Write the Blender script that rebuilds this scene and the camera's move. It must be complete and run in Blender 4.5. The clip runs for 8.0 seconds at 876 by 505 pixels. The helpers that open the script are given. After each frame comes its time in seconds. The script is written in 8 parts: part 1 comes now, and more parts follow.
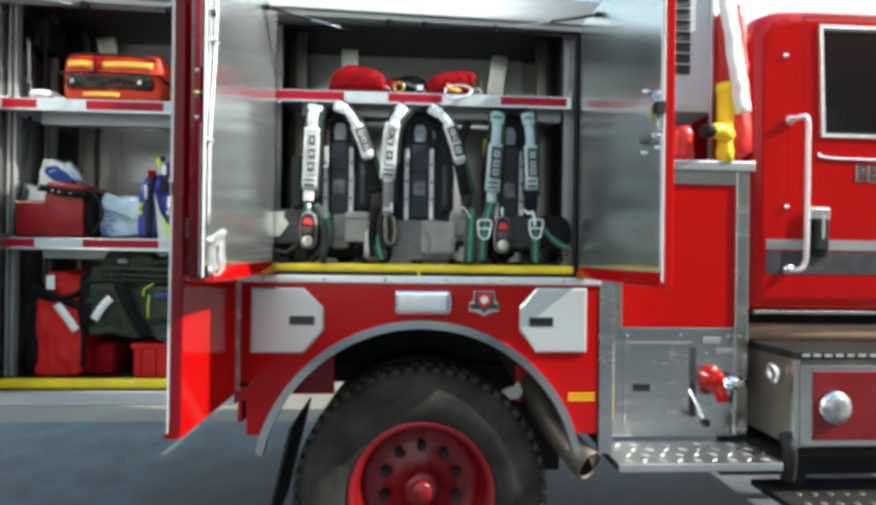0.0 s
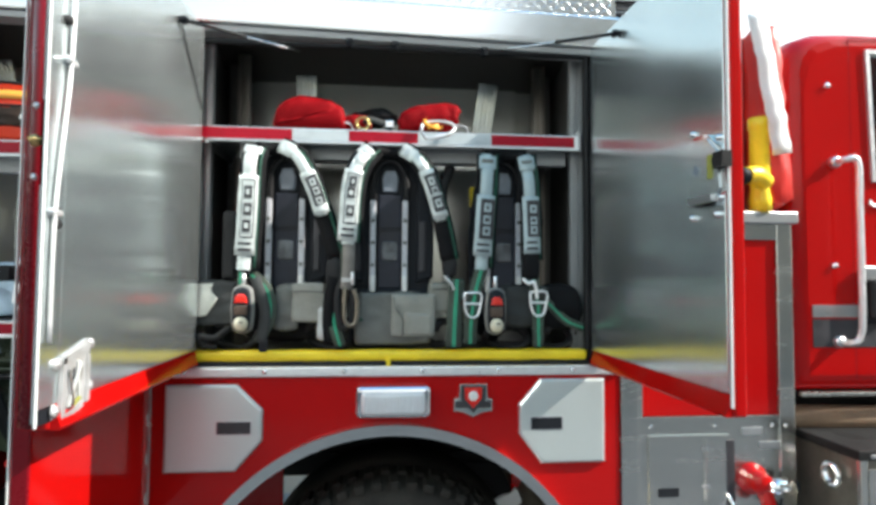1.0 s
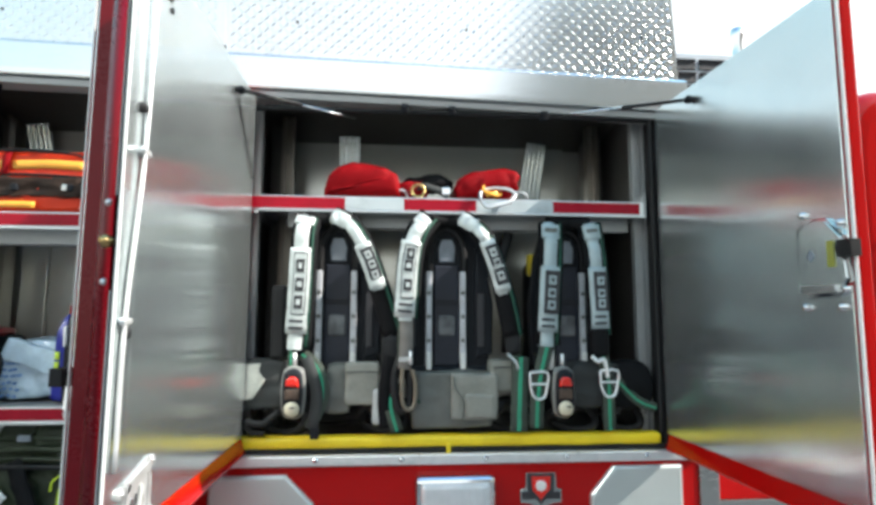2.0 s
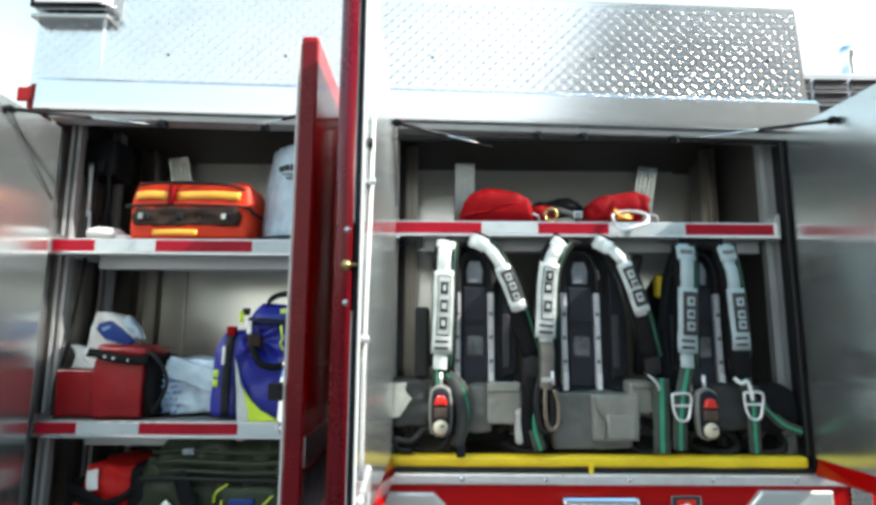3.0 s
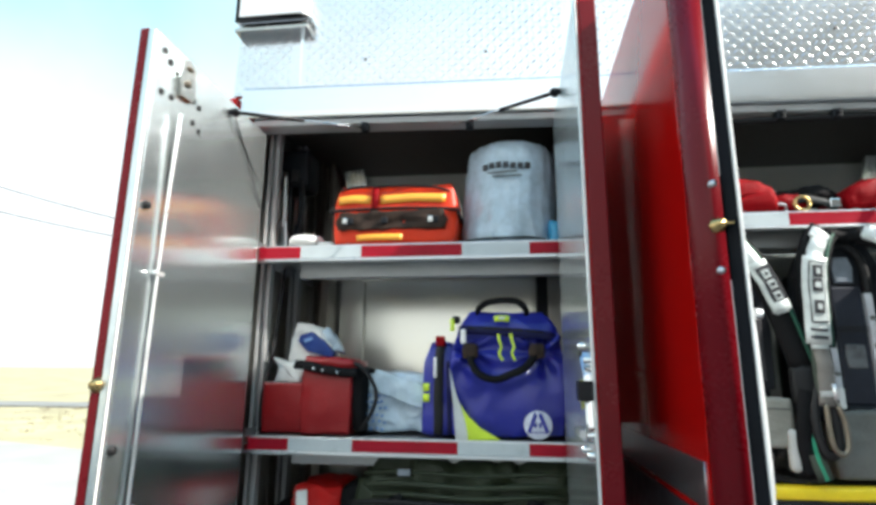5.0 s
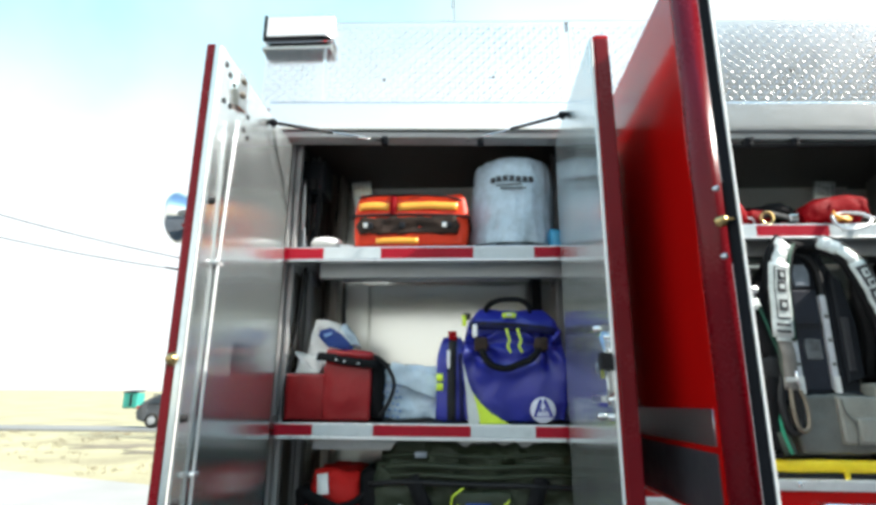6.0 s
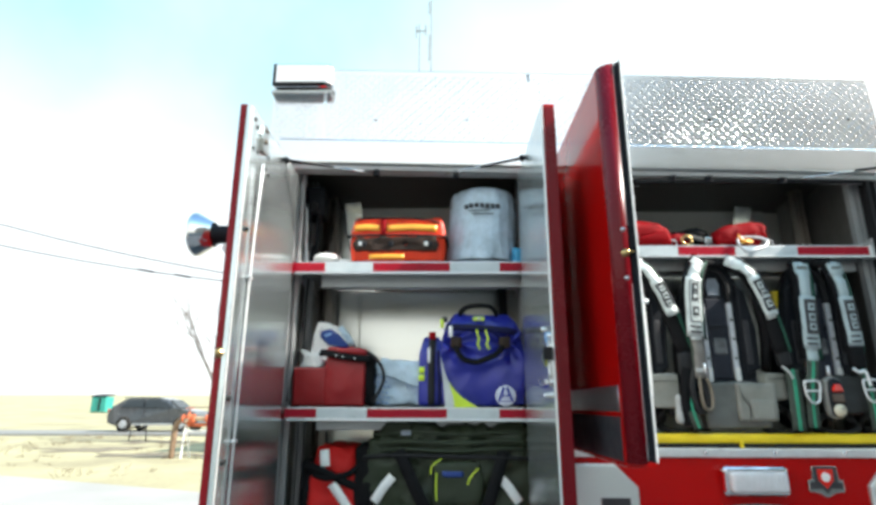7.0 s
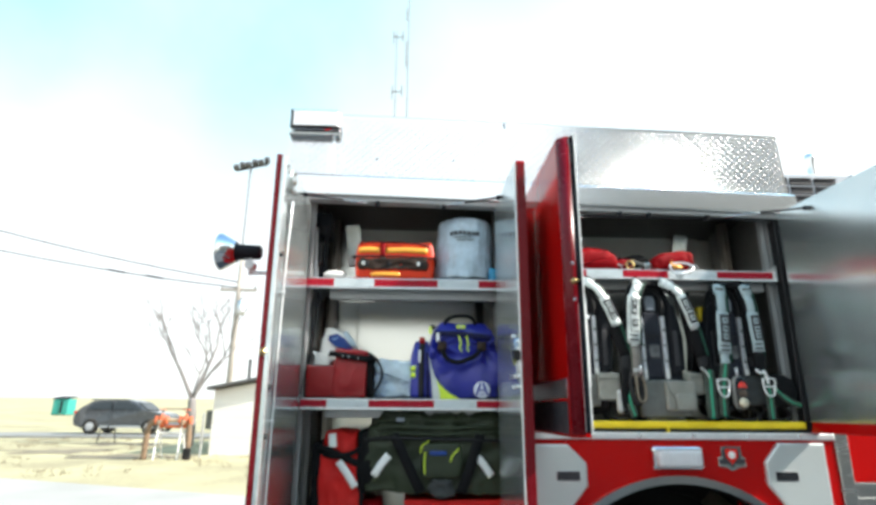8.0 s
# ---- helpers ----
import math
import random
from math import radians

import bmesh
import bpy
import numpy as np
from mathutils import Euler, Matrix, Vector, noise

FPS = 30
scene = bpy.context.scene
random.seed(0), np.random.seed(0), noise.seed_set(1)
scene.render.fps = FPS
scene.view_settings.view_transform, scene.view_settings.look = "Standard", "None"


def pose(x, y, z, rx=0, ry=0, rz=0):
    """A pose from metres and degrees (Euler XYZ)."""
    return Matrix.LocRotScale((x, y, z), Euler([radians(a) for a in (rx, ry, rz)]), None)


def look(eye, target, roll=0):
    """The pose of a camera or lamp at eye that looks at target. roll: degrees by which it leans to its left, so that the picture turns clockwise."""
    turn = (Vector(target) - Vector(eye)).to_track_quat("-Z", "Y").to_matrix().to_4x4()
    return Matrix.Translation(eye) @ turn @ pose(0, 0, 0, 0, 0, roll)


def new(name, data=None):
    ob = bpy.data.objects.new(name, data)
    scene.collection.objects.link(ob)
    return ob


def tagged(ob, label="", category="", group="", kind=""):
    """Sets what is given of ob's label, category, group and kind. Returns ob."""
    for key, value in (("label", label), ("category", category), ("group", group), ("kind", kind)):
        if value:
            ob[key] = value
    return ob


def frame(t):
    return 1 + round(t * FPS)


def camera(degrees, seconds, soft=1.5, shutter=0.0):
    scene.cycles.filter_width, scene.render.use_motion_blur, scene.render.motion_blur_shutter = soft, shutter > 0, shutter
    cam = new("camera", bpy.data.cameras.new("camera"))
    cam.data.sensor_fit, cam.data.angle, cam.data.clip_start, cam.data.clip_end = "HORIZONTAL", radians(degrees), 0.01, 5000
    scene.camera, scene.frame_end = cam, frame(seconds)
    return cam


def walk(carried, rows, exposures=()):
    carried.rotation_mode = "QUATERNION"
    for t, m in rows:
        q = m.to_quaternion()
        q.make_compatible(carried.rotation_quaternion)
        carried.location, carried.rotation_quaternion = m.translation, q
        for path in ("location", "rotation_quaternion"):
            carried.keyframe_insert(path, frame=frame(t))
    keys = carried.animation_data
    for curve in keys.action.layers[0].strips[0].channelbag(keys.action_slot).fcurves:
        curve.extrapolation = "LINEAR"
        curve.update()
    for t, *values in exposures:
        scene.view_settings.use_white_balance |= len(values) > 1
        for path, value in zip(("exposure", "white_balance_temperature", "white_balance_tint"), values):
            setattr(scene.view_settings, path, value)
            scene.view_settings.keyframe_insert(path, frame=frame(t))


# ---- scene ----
cam = camera(76.1, 8.0, soft=3.4)
ROWS = [
    (0.0, 0.0334, -0.107, 1.5496, -3.305, 0.073, 0.762),
    (0.5, 0.0524, 0.1921, 1.6267, -4.672, 1.176, 0.654),
    (1.0, 0.0859, 0.4121, 1.7385, -5.071, 2.597, 0.419),
    (1.5, 0.0432, 0.5129, 1.8249, -5.381, 4.245, 0.309),
    (1.7, -0.0033, 0.5303, 1.8625, -5.328, 5.103, 0.251),
    (2.8, -0.3269, 0.5014, 1.8622, -1.171, 8.459, 0.393),
    (3.0, -0.3869, 0.4873, 1.8525, -0.334, 8.686, 0.362),
    (3.5, -0.526, 0.4861, 1.8293, 2.88, 9.417, 0.516),
    (4.0, -0.6522, 0.5196, 1.8091, 6.093, 9.904, 0.534),
    (4.5, -0.7494, 0.6098, 1.7949, 7.415, 11.085, 0.565),
    (5.0, -0.8338, 0.6399, 1.7609, 7.544, 12.681, 0.458),
    (5.2, -0.8877, 0.6242, 1.7429, 7.252, 13.452, 0.513),
    (6.5, -1.0012, 0.2998, 1.6197, 1.102, 15.119, 0.273),
    (7.0, -1.0027, 0.0747, 1.6017, 0.62, 15.244, 0.134),
    (7.5, -1.0796, -0.1622, 1.5673, -0.824, 15.481, 0.12),
    (8.0, -1.0855, -0.4101, 1.5448, -2.289, 15.70, 0.396),
]
walk(cam, [(t, pose(x, y, z, 90 + pitch, 0, yaw) @ pose(0, 0, 0, 0, 0, roll)) for t, x, y, z, yaw, pitch, roll in ROWS],
     exposures=[(0.0, 1.09), (4.0, 1.07), (6.5, 1.10), (8.0, 1.08)])

# ---- light: a clear, low spring sun from the front of the truck, slightly on the camera's side ----
TO_SUN = Vector((1.0, -0.265, 0.78)).normalized()
world = bpy.data.worlds.new("sky")
scene.world = world
world.use_nodes = True
sky = world.node_tree.nodes.new("ShaderNodeTexSky")
sky.sky_type, sky.sun_disc = "NISHITA", False
sky.sun_elevation, sky.sun_rotation = math.asin(TO_SUN.z), math.atan2(TO_SUN.x, TO_SUN.y)
sky.air_density, sky.dust_density, sky.ozone_density = 1.0, 2.0, 1.0
back = world.node_tree.nodes["Background"]
back.inputs["Strength"].default_value = 0.15
# thin bright haze: white low down and towards the sun, pale blue high up and away from it
w_n, w_l = world.node_tree.nodes, world.node_tree.links


def w_math(op, a, b, c=None):
    n = w_n.new("ShaderNodeMath")
    n.operation = op
    for k, v in enumerate((a, b, c)):
        if v is None:
            continue
        if isinstance(v, (int, float)):
            n.inputs[k].default_value = v
        else:
            w_l.new(v, n.inputs[k])
    return n.outputs[0]


w_co, w_dot, w_sep, w_noise = w_n.new("ShaderNodeTexCoord"), w_n.new("ShaderNodeVectorMath"), w_n.new("ShaderNodeSeparateXYZ"), w_n.new("ShaderNodeTexNoise")
w_dot.operation = "DOT_PRODUCT"
w_dot.inputs[1].default_value = TO_SUN
w_noise.inputs["Scale"].default_value, w_noise.inputs["Detail"].default_value = 2.2, 5.0
for n in (w_dot, w_sep, w_noise):
    w_l.new(w_co.outputs["Generated"], n.inputs[0])
near_sun = w_dot.outputs["Value"]
w_ramp, w_glow, w_mix = w_n.new("ShaderNodeValToRGB"), w_n.new("ShaderNodeMapRange"), w_n.new("ShaderNodeMix")
# how far from white: more with height, less towards the sun, broken by thin cloud
high = w_math("MAXIMUM", w_math("MULTIPLY_ADD", w_sep.outputs["Z"], 2.2, -0.62), 0.0)
away = w_math("MAXIMUM", w_math("MULTIPLY_ADD", near_sun, -0.95, 0.55), 0.0)
blue = w_math("MULTIPLY", high, away)
blue = w_math("ADD", blue, w_math("MULTIPLY_ADD", w_noise.outputs[0], 0.7, -0.38))
blue = w_math("MAXIMUM", blue, w_math("MULTIPLY_ADD", w_sep.outputs["Z"], 2.3, -1.2))
w_l.new(blue, w_ramp.inputs[0])
w_ramp.color_ramp.elements[0].position, w_ramp.color_ramp.elements[1].position = 0.05, 0.50
w_ramp.color_ramp.elements[0].color, w_ramp.color_ramp.elements[1].color = (4.2, 4.4, 4.36, 1), (1.9, 3.5, 4.0, 1)
deep = w_ramp.color_ramp.elements.new(1.0)
deep.color = (0.8, 1.7, 3.1, 1)
w_mix.data_type = "RGBA"
w_mix.inputs["Factor"].default_value = 0.88
w_l.new(sky.outputs[0], w_mix.inputs["A"]), w_l.new(w_ramp.outputs[0], w_mix.inputs["B"])
w_glow.inputs["From Min"].default_value, w_glow.inputs["From Max"].default_value = 0.35, 1.0
w_glow.inputs["To Min"].default_value, w_glow.inputs["To Max"].default_value = 0.15, 0.26
w_l.new(near_sun, w_glow.inputs[0]), w_l.new(w_glow.outputs[0], back.inputs["Strength"])
w_l.new(w_mix.outputs["Result"], back.inputs["Color"])
sun = new("sun", bpy.data.lights.new("sun", "SUN"))
sun.data.energy, sun.data.angle, sun.data.color = 4.2, radians(0.53), (1.0, 0.95, 0.87)
sun.matrix_world = look(TO_SUN * 50, (0, 0, 0))


# ---- materials ----
def surface(name, base, rough=0.5, metal=0.0, vary=0.12, scale=6.0, fine=90.0, bump=0.0, coat=0.0, stretch=(1, 1, 1), rvary=0.25, second=None, aniso=0.0, wave=0.0, spec=0.5):
    """A surface with variation at two scales: broad stains and fine grain, in colour, gloss and relief."""
    m = bpy.data.materials.new(name)
    m.use_nodes = True
    n, l = m.node_tree.nodes, m.node_tree.links
    b = n["Principled BSDF"]
    co, mp = n.new("ShaderNodeTexCoord"), n.new("ShaderNodeMapping")
    mp.inputs["Scale"].default_value = stretch
    l.new(co.outputs["Object"], mp.inputs["Vector"])
    broad, grain = n.new("ShaderNodeTexNoise"), n.new("ShaderNodeTexNoise")
    for t, s, d in ((broad, scale, 4.0), (grain, fine, 3.0)):
        t.inputs["Scale"].default_value, t.inputs["Detail"].default_value = s, d
        l.new(mp.outputs[0], t.inputs["Vector"])
    both = n.new("ShaderNodeMath")
    both.operation = "MULTIPLY_ADD"
    both.inputs[1].default_value = 0.35
    l.new(grain.outputs[0], both.inputs[0]), l.new(broad.outputs[0], both.inputs[2])
    ramp = n.new("ShaderNodeValToRGB")
    ramp.color_ramp.elements[0].position, ramp.color_ramp.elements[1].position = 0.42, 0.93
    lo = [c * (1 - vary) for c in base] if second is None else list(second)
    ramp.color_ramp.elements[0].color = (*lo, 1)
    ramp.color_ramp.elements[1].color = (*[min(1, c * (1 + vary)) for c in base], 1)
    l.new(both.outputs[0], ramp.inputs[0]), l.new(ramp.outputs[0], b.inputs["Base Color"])
    rr = n.new("ShaderNodeMapRange")
    rr.inputs["From Min"].default_value, rr.inputs["From Max"].default_value = 0.4, 0.95
    rr.inputs["To Min"].default_value, rr.inputs["To Max"].default_value = rough * (1 - rvary), min(1, rough * (1 + rvary))
    l.new(both.outputs[0], rr.inputs[0]), l.new(rr.outputs[0], b.inputs["Roughness"])
    b.inputs["Metallic"].default_value, b.inputs["Coat Weight"].default_value = metal, coat
    b.inputs["Coat Roughness"].default_value = 0.06
    b.inputs["Specular IOR Level"].default_value = spec
    if aniso:
        t = n.new("ShaderNodeCombineXYZ")
        t.inputs[1].default_value = 1.0
        b.inputs["Anisotropic"].default_value = aniso
        l.new(t.outputs[0], b.inputs["Tangent"])
    if wave:
        slow, wb = n.new("ShaderNodeTexNoise"), n.new("ShaderNodeBump")
        slow.inputs["Scale"].default_value, slow.inputs["Detail"].default_value = 3.2, 1.0
        l.new(co.outputs["Object"], slow.inputs["Vector"])
        wb.inputs["Strength"].default_value, wb.inputs["Distance"].default_value = wave, 0.05
        l.new(slow.outputs[0], wb.inputs["Height"]), l.new(wb.outputs[0], b.inputs["Normal"])
    if bump:
        bp = n.new("ShaderNodeBump")
        bp.inputs["Strength"].default_value, bp.inputs["Distance"].default_value = bump, 0.01
        l.new(both.outputs[0], bp.inputs["Height"]), l.new(bp.outputs[0], b.inputs["Normal"])
    return m


def clear(name, tint, rough=0.02, ior=1.45):
    m = surface(name, tint, rough, vary=0.03)
    m.node_tree.nodes["Principled BSDF"].inputs["Transmission Weight"].default_value = 1.0
    m.node_tree.nodes["Principled BSDF"].inputs["IOR"].default_value = ior
    return m


RED = surface("red_paint", (0.40, 0.0035, 0.003), 0.11, vary=0.06, scale=3, fine=300, spec=0.32)
# red paint darkened for the shade in the wheel dish and under the cab
SHADED_RED = surface("shaded_red_paint", (0.17, 0.004, 0.006), 0.34, vary=0.15, scale=6, fine=120)
RAILM = surface("dull_rail_aluminium", (0.45, 0.46, 0.46), 0.5, 0.5, vary=0.12, scale=6, fine=90)
SHEET = surface("brushed_aluminium", (0.74, 0.80, 0.805), 0.21, 0.93, vary=0.04, scale=3, fine=20, rvary=0.2, aniso=0.85, wave=0.08)
SATIN = surface("satin_aluminium", (0.66, 0.67, 0.68), 0.34, 1.0, vary=0.06, scale=5, fine=120, stretch=(0.4, 1, 3), bump=0.02)
PLATE = surface("tread_plate", (0.82, 0.83, 0.84), 0.20, 1.0, vary=0.05, scale=7, fine=150, rvary=0.08)
STEEL = surface("stainless_steel", (0.58, 0.58, 0.55), 0.24, 1.0, vary=0.07, scale=4, fine=80, stretch=(0.4, 1, 4), bump=0.01)
ARCH = surface("polished_arch_steel", (0.62, 0.61, 0.59), 0.13, 1.0, vary=0.10, scale=8, fine=60)
CHROME = surface("chrome", (0.80, 0.80, 0.80), 0.07, 1.0, vary=0.05, scale=9)
LINER = surface("pale_satin_metal_liner", (1.0, 0.985, 0.90), 0.22, 0.66, vary=0.03, scale=3.5, fine=70, rvary=0.12)
WALLS = surface("grey_compartment_sides", (0.14, 0.135, 0.125), 0.40, 0.3, vary=0.35, scale=4, fine=60, bump=0.03, stretch=(1, 1, 0.4))
BLACK = surface("black_rubber", (0.014, 0.014, 0.015), 0.55, spec=0.25, vary=0.35, scale=9, fine=140, bump=0.06)
TYRE = surface("tyre_rubber", (0.042, 0.039, 0.034), 0.85, spec=0.08, vary=0.4, scale=7, fine=120, bump=0.1, second=(0.014, 0.014, 0.014))
POST_STEEL = surface("brown_grey_steel", (0.34, 0.31, 0.27), 0.32, 0.85, vary=0.30, scale=6, fine=60, bump=0.02, stretch=(4, 4, 0.3))
DARK = surface("dark_plastic", (0.014, 0.016, 0.020), 0.50, spec=0.15, vary=0.25, scale=12, fine=160, bump=0.04)
IRON = surface("underbody_black", (0.016, 0.016, 0.016), 0.7, spec=0.2, vary=0.4, scale=6, fine=70, bump=0.08)
YELLOW = surface("yellow_vinyl", (0.90, 0.66, 0.02), 0.38, vary=0.14, scale=9, fine=100, bump=0.06)
TAPE_R = surface("red_reflective_tape", (0.34, 0.004, 0.018), 0.40, vary=0.16, scale=14, fine=260, bump=0.03, spec=0.2)
TAPE_W = surface("white_reflective_tape", (0.50, 0.55, 0.57), 0.30, vary=0.10, scale=14, fine=260, bump=0.03, coat=0.3)
CREAM = surface("cream_dial", (0.60, 0.55, 0.42), 0.3, vary=0.1, scale=20)
CASE_GREY = surface("grey_moulded_rubber", (0.20, 0.20, 0.19), 0.45, vary=0.15, scale=16)
WINDOW_BROWN = surface("brown_display", (0.09, 0.06, 0.045), 0.2, vary=0.3, scale=30)
# pad colour paled for the light that falls on the right halves
PAD_LIGHT = surface("lit_pad_leather", (0.25, 0.25, 0.22), 0.42, vary=0.22, scale=9, fine=140, bump=0.3)
VENT = surface("pale_gloss_ribs", (0.94, 0.98, 0.95), 0.14, 0.85, vary=0.05, scale=20, coat=0.4)
LOCK_ALU = surface("dull_cast_aluminium", (0.50, 0.50, 0.50), 0.42, 0.5, vary=0.18, scale=30, fine=160, bump=0.1)
BARE_ALU = surface("bare_aluminium", (0.82, 0.82, 0.82), 0.35, 0.6, vary=0.08, scale=30)
RECESS_GREY = surface("blue_grey_plastic", (0.22, 0.25, 0.29), 0.4, vary=0.25, scale=20)
SPINE_BLUE = surface("blue_black_plastic", (0.020, 0.023, 0.034), 0.42, spec=0.3, vary=0.3, scale=14, fine=160, bump=0.05)
NAME_GREY = surface("worn_grey_panel", (0.12, 0.125, 0.13), 0.5, vary=0.5, scale=30)
STRIP_PALE = surface("pale_grey_plastic_strip", (0.56, 0.57, 0.60), 0.4, vary=0.15, scale=26)
HOUSING = surface("pale_blue_grey_paint", (0.52, 0.57, 0.62), 0.45, vary=0.08, scale=5, fine=90)
LAMP_GLASS = surface("clear_lamp_glass", (0.36, 0.37, 0.37), 0.12, 0.5, vary=0.35, scale=40, bump=0.3, coat=0.6)
OLIVE_MARK = surface("faded_yellow_mark", (0.30, 0.30, 0.05), 0.5, vary=0.1, scale=20)
MOUTH_BLACK = surface("mouth_shade_black", (0.004, 0.004, 0.004), 1.0, vary=0.3, scale=20, spec=0.0)
STRIP_WHITE = surface("white_reflective_strip", (0.86, 0.87, 0.86), 0.4, vary=0.08, scale=16, fine=200, bump=0.08)
SEAL = surface("matt_black_seal", (0.010, 0.011, 0.014), 0.7, vary=0.3, scale=12, spec=0.1)
PATCH_CREAM = surface("worn_cream_patch", (0.56, 0.56, 0.50), 0.4, vary=0.25, scale=20, fine=160, bump=0.3)
SLIDER_GREY = surface("brown_grey_webbing", (0.17, 0.155, 0.14), 0.6, vary=0.35, scale=20, fine=260, bump=0.2)
MESH_BROWN = surface("dark_brown_mesh", (0.035, 0.020, 0.014), 0.7, vary=0.5, scale=14, fine=200, bump=0.5, spec=0.25)
CLIP_GREY = surface("pale_grey_clip", (0.46, 0.47, 0.46), 0.45, vary=0.1, scale=20)
WHITE = surface("white_plastic", (0.78, 0.78, 0.76), 0.40, vary=0.06, scale=10)
HATCH = surface("silver_hatch_plate", (0.60, 0.65, 0.64), 0.42, 0.60, vary=0.03, scale=3, fine=110, rvary=0.05)
MOULDING = surface("maroon_edge_moulding", (0.16, 0.003, 0.008), 0.28, spec=0.25, vary=0.15, scale=5, fine=160)
BRASS = surface("brass", (0.60, 0.42, 0.18), 0.30, 1.0, vary=0.15, scale=30)
GREY_PAD = surface("grey_padded_fabric", (0.125, 0.13, 0.118), 0.50, vary=0.30, scale=11, fine=160, bump=0.4)
BLACK_CLOTH = surface("black_nylon", (0.009, 0.009, 0.010), 0.8, spec=0.12, vary=0.30, scale=12, fine=260, bump=0.15)
# silver cloth made darker and bluer for the straps in shade
SILVER_SHADED = surface("shaded_silver_cloth", (0.36, 0.44, 0.46), 0.42, 0.2, vary=0.16, scale=16, fine=220, bump=0.10)
SILVER_CLOTH = surface("silver_reflective_cloth", (0.55, 0.59, 0.58), 0.42, 0.2, vary=0.18, scale=16, fine=220, bump=0.10)
HOOK_GREY = surface("dull_bronze", (0.20, 0.17, 0.13), 0.5, 0.5, vary=0.2, scale=30)
WEB_GREY = surface("grey_green_webbing", (0.060, 0.074, 0.060), 0.75, vary=0.25, scale=20, fine=320, bump=0.15, spec=0.2)
GREEN_LINE = surface("bright_green_stripe", (0.030, 0.30, 0.17), 0.7, vary=0.2, scale=20, fine=320)
PAD_DARK = surface("dark_grey_padding", (0.045, 0.048, 0.048), 0.7, vary=0.3, scale=11, fine=160, bump=0.35, spec=0.25)
GREEN_WEB = surface("green_webbing", (0.005, 0.060, 0.036), 0.7, vary=0.25, scale=20, fine=320, bump=0.12)
BLUE_CLOTH = surface("royal_blue_nylon", (0.012, 0.018, 0.29), 0.36, spec=0.6, vary=0.20, scale=7, fine=200, bump=0.30, coat=0.1)
NAVY = surface("dark_navy_nylon", (0.008, 0.009, 0.06), 0.6, spec=0.25, vary=0.2, scale=14, fine=200, bump=0.3)
EMBLEM = surface("white_screen_print", (0.62, 0.64, 0.74), 0.5, vary=0.15, scale=40, fine=200)
ORANGE_CLOTH = surface("orange_nylon", (0.76, 0.040, 0.006), 0.45, spec=0.35, vary=0.14, scale=9, fine=200, bump=0.45)
ORANGE_BAND = surface("bright_orange_band", (0.98, 0.42, 0.05), 0.35, vary=0.12, scale=10, fine=240, bump=0.05)
RED_CLOTH = surface("red_nylon", (0.25, 0.003, 0.006), 0.6, spec=0.08, vary=0.2, scale=12, fine=200, bump=0.6)
RED_BAG = surface("bright_red_nylon", (0.60, 0.014, 0.012), 0.5, spec=0.25, vary=0.16, scale=8, fine=200, bump=0.5)
FLOOD_GLASS = surface("frosted_white_lens", (0.88, 0.89, 0.90), 0.15, vary=0.03, scale=30, coat=0.5)
LAMP_GREY = surface("dark_grey_lamp_metal", (0.07, 0.07, 0.075), 0.6, vary=0.2, scale=4)
# distance haze is mixed into this grey of the far masts
HAZE_GREY = surface("haze_grey_metal", (0.20, 0.215, 0.23), 0.7, vary=0.1, scale=2)
RED_PLASTIC = surface("red_plastic", (0.60, 0.020, 0.012), 0.40, vary=0.08, scale=6, fine=140, bump=0.03)
BRICK_RED = surface("dark_red_vinyl", (0.27, 0.007, 0.010), 0.36, spec=0.4, vary=0.18, scale=6, fine=120, bump=0.25)
OLIVE = surface("olive_green_nylon", (0.027, 0.037, 0.019), 0.50, spec=0.35, vary=0.26, scale=6, fine=180, bump=0.6)
LIME = surface("lime_reflective_trim", (0.62, 0.80, 0.04), 0.40, vary=0.10, scale=20)
PALE_BAG = surface("pale_plastic_film", (0.47, 0.59, 0.69), 0.20, vary=0.24, scale=11, fine=60, bump=0.6, coat=0.4)
BLUE_PRINT = surface("blue_print", (0.006, 0.040, 0.22), 0.35, vary=0.2, scale=14)
PRINT_PALE = surface("pale_blue_print", (0.16, 0.30, 0.58), 0.35, vary=0.2, scale=14)
CYAN_FILM = surface("cyan_film", (0.05, 0.36, 0.62), 0.3, vary=0.25, scale=14, bump=0.2)
INK = surface("dark_print", (0.03, 0.03, 0.035), 0.5, vary=0.2, scale=20)
LENS = surface("white_lens", (0.62, 0.64, 0.66), 0.12, vary=0.06, scale=30, fine=160, bump=0.05, coat=0.8)
RED_LENS = surface("red_lens", (0.70, 0.02, 0.01), 0.15, vary=0.1, scale=30, coat=0.8)
GLASS = clear("tinted_glass", (0.55, 0.60, 0.60))
# pale green-grey lining puts the window's sky and ground reflection into its colour
CABIN = surface("window_reflection_grey", (0.42, 0.46, 0.43), 0.6, vary=0.3, scale=5)
